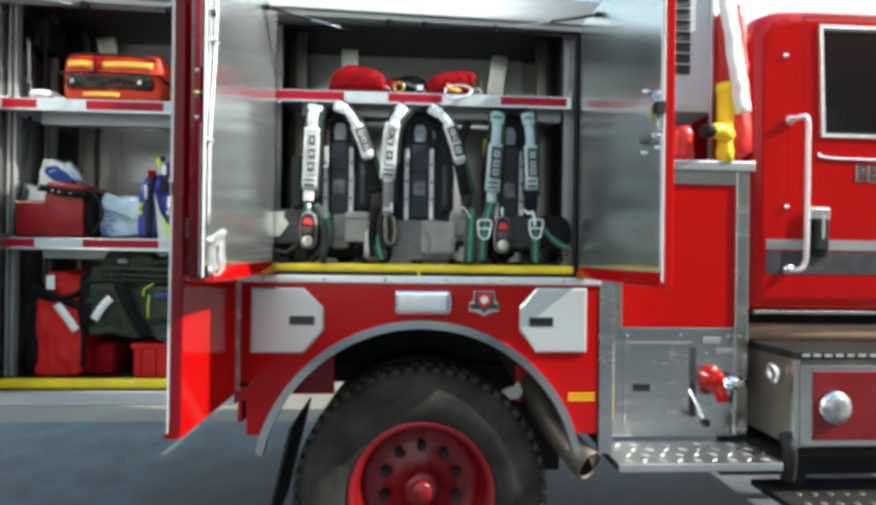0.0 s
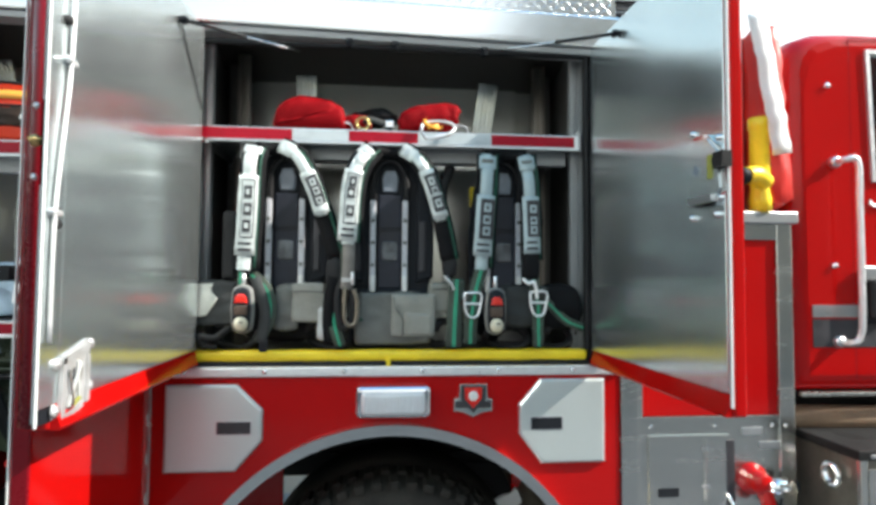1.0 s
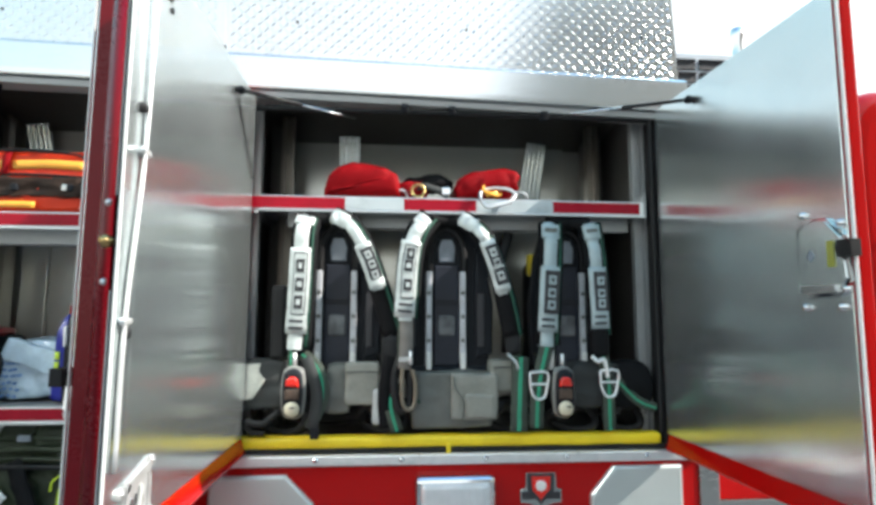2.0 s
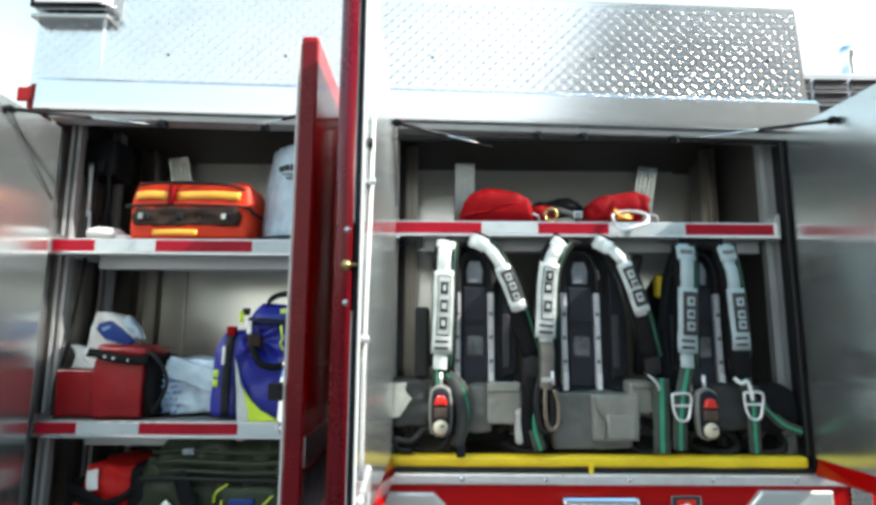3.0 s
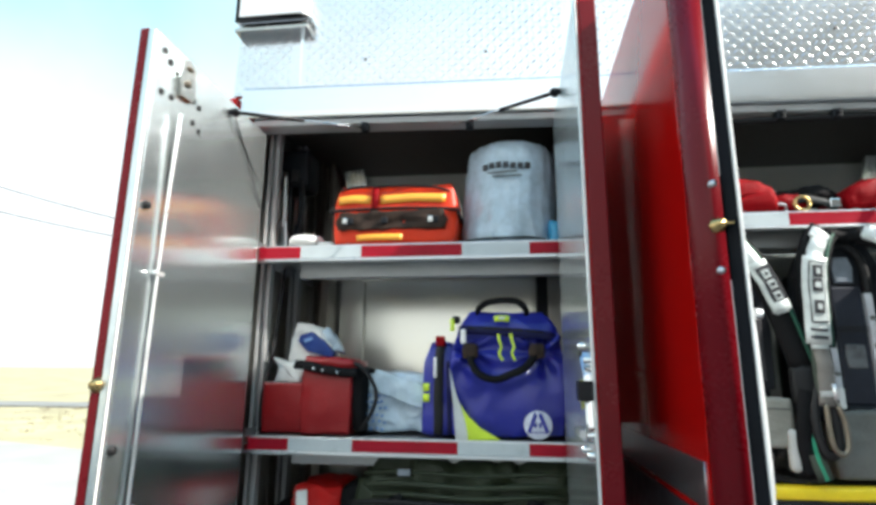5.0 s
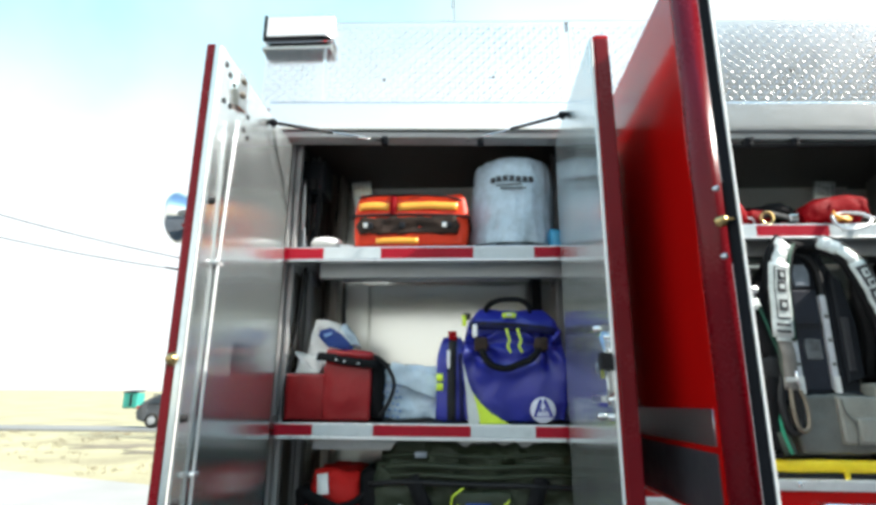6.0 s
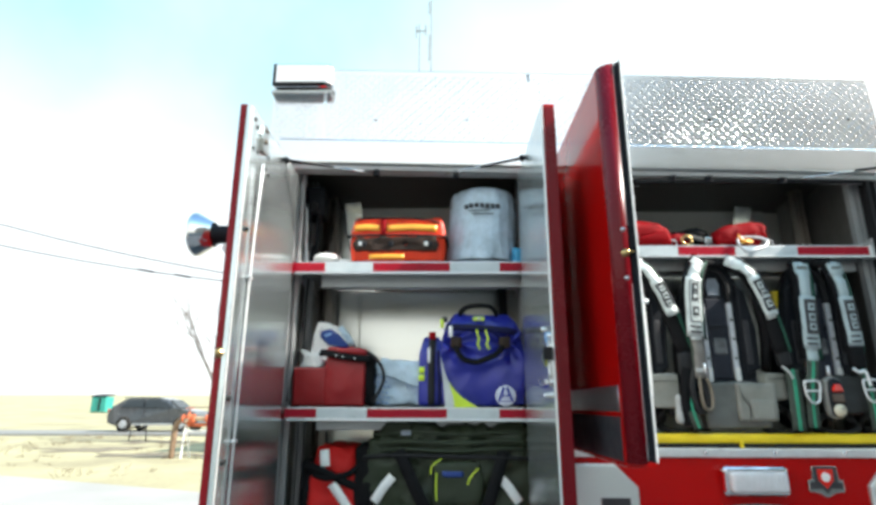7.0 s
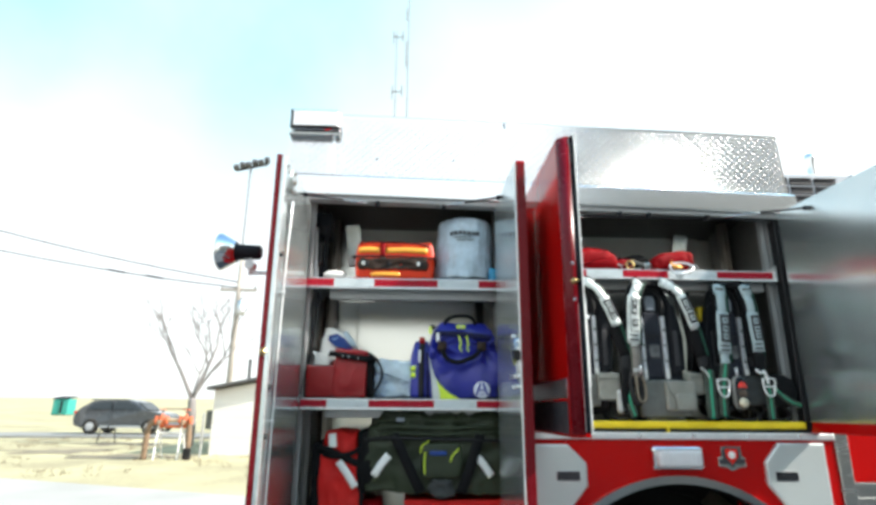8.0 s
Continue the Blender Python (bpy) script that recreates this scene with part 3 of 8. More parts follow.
part("sill", box(-1.70, -0.66, SK - 0.012, SK + 0.05, 0.912, 0.972, 0.006), SATIN, truck, "aluminium sill strip under the rear compartment")


# compartments: floor, ceiling, sides and back, each a panel of its own
def compartment(name, x0, x1, z0, z1, yb, sides):
    root = part(name, box(x0 - 0.02, x1 + 0.02, SK + 0.03, yb + 0.02, z0 - 0.03, z0, 0.002), BLACK, truck, "open equipment compartment with a black mat floor")
    # the slope and dark brown stand for the shade above the back wall
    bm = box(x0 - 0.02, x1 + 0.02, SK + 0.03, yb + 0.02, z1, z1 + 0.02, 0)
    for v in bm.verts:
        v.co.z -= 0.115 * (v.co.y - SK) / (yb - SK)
    part("ceiling_panel", bm, TRIM_DARK, root, "ceiling sloping to the back, coloured dark for the shade up there")
    # the sides are darker than the pale back wall
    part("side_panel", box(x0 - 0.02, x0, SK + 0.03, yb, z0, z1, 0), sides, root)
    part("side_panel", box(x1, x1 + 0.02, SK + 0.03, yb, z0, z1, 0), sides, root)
    part("back_panel", box(x0, x1, yb, yb + 0.02, z0, z1, 0), LINER, root, "pale grey back wall")
    return root


COMP_R = compartment("over_wheel_compartment", -0.575, 0.785, 1.466, 2.68, 2.84, WALLS)
COMP_L = compartment("rear_compartment", -1.655, -0.60, 1.0, 2.70, 2.84, POST_STEEL)


def strut_track(parent, x0, x1, y0, y1, z0, z1, m=None):
    """A slotted aluminium mounting rail."""
    w = x1 - x0
    prof = [(0, 0), (0.28, 0), (0.28, 0.6), (0.72, 0.6), (0.72, 0), (1, 0), (1, 1), (0, 1)]
    bm = prism([(x0 + w * a, y0 + (y1 - y0) * b) for a, b in prof], z0, z1)
    for v in bm.verts:
        v.co = (v.co.x, v.co.z, v.co.y)
    return part("mounting_rail", bm, m or RAILM, parent, "slotted aluminium mounting rail")


for x in (-0.555, 0.725):
    strut_track(COMP_R, x, x + 0.045, 2.33, 2.36, 1.47, 2.66)
for x in (-0.50, 0.665):
    strut_track(COMP_R, x, x + 0.045, 2.60, 2.64, 1.47, 2.60, POST_STEEL)
for x in (-0.56, 0.70):
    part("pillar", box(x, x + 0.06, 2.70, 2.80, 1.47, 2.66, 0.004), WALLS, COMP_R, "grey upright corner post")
for x in (-1.64, -0.66):
    strut_track(COMP_L, x, x + 0.034, 2.34, 2.37, 1.01, 2.68)
    strut_track(COMP_L, x, x + 0.034, 2.58, 2.62, 1.01, 2.68)
bm = prism([(-1.60, 2.80), (-1.60, 2.72), (-1.582, 2.70), (-1.572, 2.735), (-1.556, 2.735), (-1.550, 2.71), (-1.535, 2.71), (-1.53, 2.735), (-1.53, 2.80)][::-1], 1.01, 2.68)
for v in bm.verts:
    v.co = (v.co.x, v.co.z, v.co.y)
bmesh.ops.recalc_face_normals(bm, faces=bm.faces)
part("pillar", bm, POST_STEEL, COMP_L, "folded brown-grey steel corner post")
part("pillar", box(-0.74, -0.70, 2.72, 2.80, 1.01, 2.68, 0.004), DARK, COMP_L, "dark upright corner post")
# pale boards on the back walls, with a narrow joint between them
for x0, x1 in ((-1.52, -1.42), (-1.412, -0.75)):
    part("back_board", box(x0, x1, 2.818, 2.84, 1.62, 2.14, 0.003), LINER, COMP_L, "pale grey back board")
for x0, x1 in ((-1.52, -0.75),):
    part("back_board", box(x0, x1, 2.822, 2.84, 2.19, 2.66, 0.003), LINER, COMP_L)
part("back_board", box(-0.49, 0.64, 2.822, 2.84, 2.25, 2.66, 0.003), LINER, COMP_R, "pale grey back board")
part("back_board", box(-0.49, 0.64, 2.822, 2.84, 1.50, 2.20, 0.003), LINER, COMP_R)


def vent(parent, x, z0, z1, tilt):
    """A ribbed pale vent strip high on the back wall."""
    bms = [box(x - 0.0440 + 0.018 * i, x - 0.0288 + 0.018 * i, 2.798, 2.812, z0, z1, 0.0065, 4) for i in range(5)]
    bms.append(box(x - 0.044, x + 0.044, 2.807, 2.818, z0, z1, 0.003))
    b = turned(join(*bms), Matrix.Translation((x, 2.80, z0)) @ Matrix.Rotation(radians(tilt), 4, "Y") @ Matrix.Rotation(radians(11), 4, "X") @ Matrix.Translation((-x, -2.80, -z0)))
    part("vent_strip", b, VENT, parent, "pale ribbed vent strip on the back wall")


vent(COMP_R, -0.262, 2.33, 2.588, 0)
vent(COMP_R, 0.480, 2.32, 2.580, 6)
vent(COMP_L, -1.44, 2.36, 2.605, -6)


# shelves with red and white reflective tape
def shelf(x0, x1, z0, z1, cuts, label):
    s = part("shelf", box(x0, x1, 2.286, 2.80, z1 - 0.014, z1 - 0.010, 0.001), SATIN, truck, label)
    part("front_flange", box(x0, x1, 2.28, 2.286, z0 + 0.003, z1, 0.002), SATIN, s)
    part("lower_lip", box(x0, x1, 2.272, 2.30, z0 - 0.006, z0 + 0.003, 0.002), SATIN, s)
    part("stiffener", box(x0 + 0.12, x1 - 0.02, 2.36, 2.40, z0 - 0.042, z1 - 0.014, 0.003), RAILM, s)
    for x in (x0, x1 - 0.004):
        part("end_flange", box(x, x + 0.004, 2.287, 2.8, z0, z1 + 0.02, 0.001), SATIN, s)
    for i, (a, b) in enumerate(zip(cuts, cuts[1:])):
        part("tape", box(a, b, 2.2775, 2.281, z0 + 0.006, z1 - 0.005, 0.0008, 1), TAPE_W if i % 2 else TAPE_R, s, "white reflective tape" if i % 2 else "red reflective tape")
    part("shelf_mat", box(x0 + 0.006, x1 - 0.006, 2.287, 2.79, z1 - 0.010, z1 - 0.002, 0.002), MAT, s)
    return s


shelf(-0.545, 0.737, 2.185, 2.232, (-0.535, -0.235, -0.05, 0.181, 0.432, 0.722), "aluminium shelf edged with red and white reflective tape")
shelf(-1.635, -0.645, 2.117, 2.165, (-1.622, -1.485, -1.29, -0.978, -0.777, -0.65), "aluminium shelf edged with red and white reflective tape")
shelf(-1.625, -0.645, 1.548, 1.592, (-1.610, -1.487, -1.295, -0.991, -0.793, -0.65), "aluminium shelf edged with red and white reflective tape")
part("shelf_bracket", tube([(-0.540, 2.27, 2.262), (-0.553, 2.262, 2.225), (-0.552, 2.27, 2.180), (-0.50, 2.275, 2.176)], 0.0045, 8), CHROME, truck)
part("shelf_bracket", box(0.737, 0.743, 2.276, 2.35, 2.176, 2.262, 0.002), RAILM, truck)

# body posts between and beside the openings, and the closed rest of the body
for x0, x1, z0 in ((-0.655, -0.578, 1.452), (-1.765, -1.665, 0.93), (0.778, 0.865, 1.452)):
    part("body_post", box(x0, x1, SK, SK + 0.03, z0, 2.545, 0.004), RED if x0 < 0 else BLACK, truck, "red painted door post" if x0 < 0 else "black door post")
part("stripe", box(-0.640, -0.592, SK - 0.003, SK, 1.455, 1.575, 0.001), INK, truck, "black stripe")
part("stripe", box(-0.640, -0.592, SK - 0.003, SK, 1.585, 1.650, 0.001), SATIN, truck, "silver stripe")
for x0, x1, z0 in ((-0.580, -0.574, 1.468), (0.768, 0.774, 1.468), (-1.664, -1.654, 1.0), (-0.602, -0.598, 1.0)):
    part("jamb_trim", box(x0, x1, SK + 0.002, SK + 0.09, z0, 2.54, 0.001), BLACK if x0 > 0 else SATIN, truck, "aluminium jamb" if x0 < 0 else "black jamb edge")
part("opening_seal", box(0.750, 0.766, SK + 0.004, SK + 0.028, 1.50, 2.512, 0.006, 3), BLACK, truck, "black rubber opening seal")
part("opening_seal", box(-0.56, 0.766, SK + 0.004, SK + 0.028, 2.498, 2.512, 0.006, 3), BLACK, truck, "black rubber opening seal")
part("rear_wall", box(-1.765, -1.745, SK + 0.03, 4.72, 0.93, 2.69, 0.004), RED, truck, "red rear body wall")
part("rear_upper_wall", box(-1.758, -1.745, SK + 0.06, 4.72, 2.69, 2.94, 0.002), PLATE, truck)
part("far_wall", box(-1.745, 0.865, 4.70, 4.72, 0.93, 3.0, 0.004), RED, truck)
part("underfloor", box(-1.745, -0.62, SK + 0.05, 4.70, 0.915, 0.93, 0), IRON, truck)
part("underfloor", box(0.83, 0.865, SK + 0.03, 4.70, 0.90, 0.93, 0), IRON, truck)
for y in (3.12, 3.85):
    part("chassis_rail", box(-1.5, 5.2, y, y + 0.07, 0.84, 0.91, 0.004), IRON, truck)
part("hose_bed_floor", box(-1.745, 0.865, SK + 0.12, 4.70, 2.74, 2.76, 0), SATIN, truck)
part("corner_cap", box(-1.768, -1.715, SK - 0.012, SK + 0.0, 2.615, 2.665, 0.006), RED, truck, "red corner cap")


# the smooth drip rail and the tread plate above the doors
def fall(x):
    """How far the rail above the doors drops towards the cab."""
    return -0.023 * (x + 0.4)


def sloped(bm):
    for v in bm.verts:
        v.co.z += fall(v.co.x)
    return bm


def band_profile(x0, x1):
    prof = [(SK - 0.021, 2.556), (SK - 0.022, 2.560), (SK - 0.022, 2.575), (SK - 0.018, 2.657), (SK - 0.008, 2.668), (SK + 0.05, 2.668), (SK + 0.05, 2.556)]
    bm = bmesh.new()
    a = [bm.verts.new((x0, y, z)) for y, z in prof]
    b = [bm.verts.new((x1, y, z)) for y, z in prof]
    for i in range(len(prof)):
        bm.faces.new((a[i], b[i], b[(i + 1) % len(prof)], a[(i + 1) % len(prof)]))
    bm.faces.new(a), bm.faces.new(b[::-1])
    return bm


part("drip_rail", sloped(band_profile(-1.70, 0.878)), RAIL, truck, "smooth aluminium drip rail above the doors")
part("rail_underside", sloped(box(-1.66, 0.86, SK - 0.005, SK + 0.06, 2.532, 2.554, 0.003)), RAILM, truck)
for x in (-1.285, -0.95, -0.05, 0.10, 0.40):
    part("door_catch", join(box(x - 0.012, x + 0.012, SK - 0.01, SK + 0.02, 2.507 + fall(x), 2.535 + fall(x), 0.003), lathe([(0.0, -0.02), (0.007, -0.02), (0.007, 0.0)], (x, SK - 0.005, 2.521 + fall(x)), seg=10)), DARK, truck, "small black door catch")


def tread_plate(x0, x1, z0, z1, y0, y1, label, pitch=0.021, relief=0.0012):
    """A sheet that leans back, with raised lozenges set crosswise."""
    sheet = bmesh.new()
    quad = [sheet.verts.new(p) for p in ((x0, y0, z0), (x1, y0, z0), (x1 - 0.010, y1, z1), (x0, y1, z1), (x0, y0 + 0.02, z0), (x1, y0 + 0.02, z0), (x1 - 0.010, y1 + 0.02, z1), (x0, y1 + 0.02, z1))]
    sloped(sheet)
    for f in ((0, 1, 2, 3), (7, 6, 5, 4), (0, 4, 5, 1), (1, 5, 6, 2), (2, 6, 7, 3), (3, 7, 4, 0)):
        sheet.faces.new([quad[i] for i in f])
    ob = part("tread_panel", sheet, PLATE, truck, label)
    verts, faces = [], []
    up = Vector((0, y1 - y0, z1 - z0)).normalized()
    out = Vector((0, -up.z, up.y))
    i = 0
    nx, nz = int((x1 - x0 - 0.02) / pitch), int((z1 - z0) / pitch)
    for a in range(nx):
        for c in range(nz):
            centre = Vector((x0 + 0.018 + a * pitch, y0, z0)) + up * (0.014 + c * pitch)
            d = (Vector((1, 0, 0)) + up * (1 if (a + c) % 2 else -1)).normalized()
            w = d.cross(out)
            k = len(verts)
            L, B = pitch * 0.60, pitch * 0.145
            centre.z += fall(centre.x)
            verts += [centre - d * L, centre + w * B, centre + d * L, centre - w * B, centre - d * L * 0.45 + out * relief, centre + d * L * 0.45 + out * relief]
            faces += [(k, k + 1, k + 5, k + 4), (k + 1, k + 2, k + 5), (k + 2, k + 3, k + 4, k + 5), (k + 3, k, k + 4)]
    me = bpy.data.meshes.new("raised_pattern")
    me.from_pydata([tuple(v) for v in verts], [], faces)
    me.materials.append(PLATE)
    lz = new("raised_pattern", me)
    lz.parent = ob
    tagged(lz, "raised diamond pattern of the tread plate", kind="stuff")
    return ob


tread_plate(-0.62, 0.872, 2.668, 3.025, SK + 0.024, SK + 0.033, "bright aluminium tread plate side of the hose bed", 0.021, 0.0018)
tread_plate(-1.52, -0.625, 2.668, 3.025, SK + 0.024, SK + 0.033, "bright aluminium tread plate side of the hose bed")
tread_plate(-1.755, -1.525, 2.66, 2.905, SK + 0.024, SK + 0.032, "bright aluminium tread plate at the rear corner")
for x in (-1.3, -0.9, -0.4, 0.15, 0.75):
    part("rivet", lathe([(0.0, -0.003), (0.004, -0.002), (0.005, 0.0)], (x, SK + 0.0265, 2.80), seg=10), DARK, truck)
part("hose_bed_rail", sloped(box(-1.52, 0.868, SK + 0.034, SK + 0.09, 3.018, 3.034, 0.005)), SATIN, truck)

# flood light on the rear corner
flood = part("flood_light", box(-1.755, -1.49, SK - 0.02, SK + 0.10, 2.938, 3.06, 0.022, 3), CHROME, truck, "chrome framed flood light on the rear corner")
part("lens", box(-1.738, -1.507, SK - 0.027, SK - 0.015, 2.956, 3.042, 0.018, 4), FLOOD_GLASS, flood, "white ribbed lens")
part("gasket", prism([(-1.749, 2.944), (-1.496, 2.944), (-1.496, 2.951), (-1.742, 2.951), (-1.742, 3.05), (-1.749, 3.05)], SK - 0.025, SK - 0.015, 0), BLACK, flood)
part("bracket", box(-1.755, -1.495, SK - 0.012, SK + 0.06, 2.912, 2.928, 0.004), STEEL, flood)

# spot light behind the rear corner
spot = part("spot_light", lathe([(0.0, 0.12), (0.030, 0.12), (0.038, 0.11), (0.042, 0.0), (0.05, -0.012), (0.096, -0.085), (0.098, -0.092)], (-2.02, 2.46, 2.335), axis="x", seg=32), DARK, truck, "black spot light with a chrome reflector", True)
part("reflector", lathe([(0.0, -0.02), (0.045, -0.03), (0.090, -0.086), (0.098, -0.094), (0.099, -0.08), (0.055, -0.008)], (-2.02, 2.46, 2.335), axis="x", seg=32), CHROME, spot, "chrome reflector bowl", True)
part("swivel", join(lathe([(0.0, -0.03), (0.026, -0.03), (0.026, 0.03), (0.0, 0.03)], (-1.95, 2.46, 2.265), axis="y", seg=20), box(-1.955, -1.945, 2.445, 2.475, 2.21, 2.30, 0.003), tube([(-1.95, 2.46, 2.225), (-1.86, 2.46, 2.225), (-1.76, 2.46, 2.23)], 0.011, 8)), WHITE, spot)


# ---- compartment doors, each standing open square to the body ----
def door(name, xi, xo, yf, yh, z0, z1, label):
    """xi: the bare aluminium inner side, xo: the painted outer side; yf: free edge, yh: hinge."""
    s = 1 if xi > xo else -1                       # which way the inner side looks
    t = abs(xi - xo)
    a, b = sorted((xo, xi - s * 0.006))
    d = part(name, box(a, b, yf, yh, z0, z1, 0.007, 3), RED, truck, label)
    a, b = sorted((xi - s * 0.006, xi))
    part("inner_panel", box(a, b, yf + 0.012, yh - 0.001, z0 + 0.048, z1 - 0.003, 0.002), SHEET, d, "bare brushed aluminium inner panel")
    slope = [(xi - s * 0.006, z0 + 0.047), (xi - s * 0.001, z0 + 0.047), (xi + s * 0.012, z0 + 0.006), (xi + s * 0.010, z0 + 0.001), (xi - s * 0.006, z0 + 0.001)]
    part("lower_flange", prism(slope, yf + 0.004, yh - 0.012), RED, d, "red sloping lower flange")
    a, b = sorted((xi - s * 0.0045, xi - s * 0.0005))
    part("edge_trim", box(a, b, yf - 0.002, yf + 0.005, z0 + 0.02, z1 - 0.01, 0.001), WHITE, d, "pale edge trim")
    a, b = sorted((xo, xo - s * 0.0022))
    part("stripe", box(a, b, yf + 0.02, yh - 0.03, 1.470, 1.575, 0), INK, d, "black stripe")
    part("stripe", box(a, b, yf + 0.02, yh - 0.03, 1.587, 1.650, 0), SATIN, d, "silver stripe")
    for i in range(26):
        z = z0 + 0.03 + (z1 - z0 - 0.06) * i / 25
        part("hinge_knuckle", lathe([(0.006, -0.018), (0.007, 0.0), (0.006, 0.018)], (xo + s * 0.002, yh - 0.002, z), axis="z", seg=8), STEEL, d) if i % 2 else None
    return d


def hinge_pin(d, x, y, z0, z1):
    part("hinge", box(x - 0.006, x + 0.006, y - 0.004, y + 0.004, z0, z1, 0.002), STEEL, d, "long steel piano hinge")


DOOR_L = door("compartment_door", -1.610, -1.650, 1.665, 2.245, 0.962, 2.528, "open red compartment door with a bare aluminium inside")
DOOR_L2 = door("compartment_door", -0.696, -0.652, 1.665, 2.245, 0.962, 2.526, "open red compartment door with a bare aluminium inside")
DOOR_R = door("compartment_door", -0.512, -0.570, 1.488, 2.245, 1.458, 2.533, "open red compartment door with a bare aluminium inside")
DOOR_RR = door("compartment_door", 0.768, 0.806, 1.525, 2.245, 1.452, 2.533, "open red compartment door with a bare aluminium inside")
# the door towards the cab stands a little past square
DOOR_RR.matrix_basis = Matrix.Translation((0.768, 2.245, 0)) @ Matrix.Rotation(radians(2.4), 4, "Z") @ Matrix.Translation((-0.768, -2.245, 0))
for d, x0, x1, y, y1, z0, z1 in ((DOOR_L, -1.6495, -1.627, 1.662, 1.675, 0.98, 2.526), (DOOR_L2, -0.687, -0.653, 1.662, 1.675, 0.98, 2.512)):
    part("edge_moulding", box(x0, x1, y, y1, z0, z1, 0.003), MOULDING, d, "glossy maroon edge moulding")
bm = prism([(-0.569, 1.492), (-0.5685, 1.484), (-0.562, 1.472), (-0.550, 1.461), (-0.531, 1.454), (-0.531, 1.492)], 1.470, 2.528)
for v in bm.verts:
    v.co = (v.co.x, v.co.z, v.co.y)
part("edge_moulding", bm, MOULDING, DOOR_R, "rounded glossy maroon edge moulding", True)
for f in DOOR_R.children[-1].data.polygons:
    f.use_smooth = abs(f.normal.z) < 0.5 and f.normal.y < -0.3
part("edge_lip", box(-1.6265, -1.611, 1.6605, 1.676, 0.99, 2.522, 0.002), SHEET, DOOR_L, "pale folded edge of the inner panel")
for z0, z1 in ((2.052, 2.525), (1.478, 1.898)):
    part("edge_bead", box(-0.5312, -0.5285, 1.4555, 1.459, z0, z1, 0.0008), WHITE, DOOR_R, "thin pale bead beside the seal")
hinge_pin(DOOR_L, -1.654, 2.243, 0.97, 2.52)
hinge_pin(DOOR_L2, -0.648, 2.243, 0.97, 2.52)
hinge_pin(DOOR_R, -0.574, 2.243, 1.46, 2.52)
hinge_pin(DOOR_RR, 0.810, 2.243, 1.46, 2.52)
bm = prism([(-0.531, 1.490), (-0.531, 1.462), (-0.517, 1.4395), (-0.517, 1.490)], 1.475, 2.525)
for v in bm.verts:
    v.co = (v.co.x, v.co.z, v.co.y)
part("seal", bm, SEAL, DOOR_R, "black rubber seal set into the door edge")
part("edge_lip", box(-0.5165, -0.5115, 1.437, 1.4415, 1.475, 2.528, 0.0012), WHITE, DOOR_R, "pale folded edge of the inner panel")
part("inner_panel", box(-0.5168, -0.512, 1.4415, 1.4985, 1.506, 2.530, 0.0), SHEET, DOOR_R, "bare aluminium border of the inner panel")
part("striker", join(lathe([(0.0, -0.010), (0.007, -0.010), (0.008, 0.0), (0.012, 0.002), (0.012, 0.008)], (-0.539, 1.451, 1.977), axis="y", seg=6), tube([(-0.54, 1.446, 1.977), (-0.522, 1.442, 1.977)], 0.0022, 8)), BRASS, DOOR_R, "brass striker bolt", True)
for z in (2.040, 1.912):
    part("bolt", lathe([(0.0, -0.006), (0.005, -0.005), (0.0065, 0.002)], (-0.540, 1.457, z), seg=12), SATIN, DOOR_R, smooth=True)
part("striker", lathe([(0.0, -0.012), (0.010, -0.012), (0.011, 0.0), (0.016, 0.002), (0.016, 0.006)], (-1.634, 1.660, 1.743), axis="y", seg=8), BRASS, DOOR_L, "brass striker bolt", True)


def lock_rods(d, x, path, clips):
    """A long pale lock rod that stands off the panel, in small clips; path: (distance along the door, height, stand-off)."""
    part("lock_rod", tube([(x + s, y, z) for y, z, s in path], 0.0042, 8), BARE_ALU, d, "pale steel lock rod", True)
    for y, z, s in clips:
        part("clip", join(box(x, x + s + 0.004, y - 0.008, y + 0.020, z - 0.005, z + 0.005, 0.002), lathe([(0.0, 0.010), (0.006, 0.008), (0.007, 0.0)], (x + s, y - 0.012, z), axis="x", seg=8)), BARE_ALU, d)


lock_rods(DOOR_L, -1.610, ((1.760, 2.36, 0.017), (1.757, 2.0, 0.0085), (1.752, 1.5, 0.0075), (1.750, 0.99, 0.0075)), ((1.758, 1.98, 0.0085), (1.753, 1.50, 0.0075), (1.752, 1.10, 0.0075)))
lock_rods(DOOR_R, -0.512, ((1.498, 2.52, 0.010), (1.494, 2.14, 0.007), (1.462, 1.86, 0.006), (1.458, 1.62, 0.006)), ((1.492, 2.135, 0.007), (1.460, 1.85, 0.006)))
for y, z in ((1.484, 2.21), (1.472, 1.83)):
    part("stud", lathe([(0.0, 0.010), (0.008, 0.009), (0.010, 0.0)], (-0.512, y, z), axis="x", seg=14), BLACK, DOOR_R, "black stud", True)
for y, z in ((1.585, 2.44), (1.578, 2.46)):
    part("bolt_hole", lathe([(0.0, 0.003), (0.006, 0.003), (0.007, 0.0)], (-0.512, y, z), axis="x", seg=10), BLACK, DOOR_R)
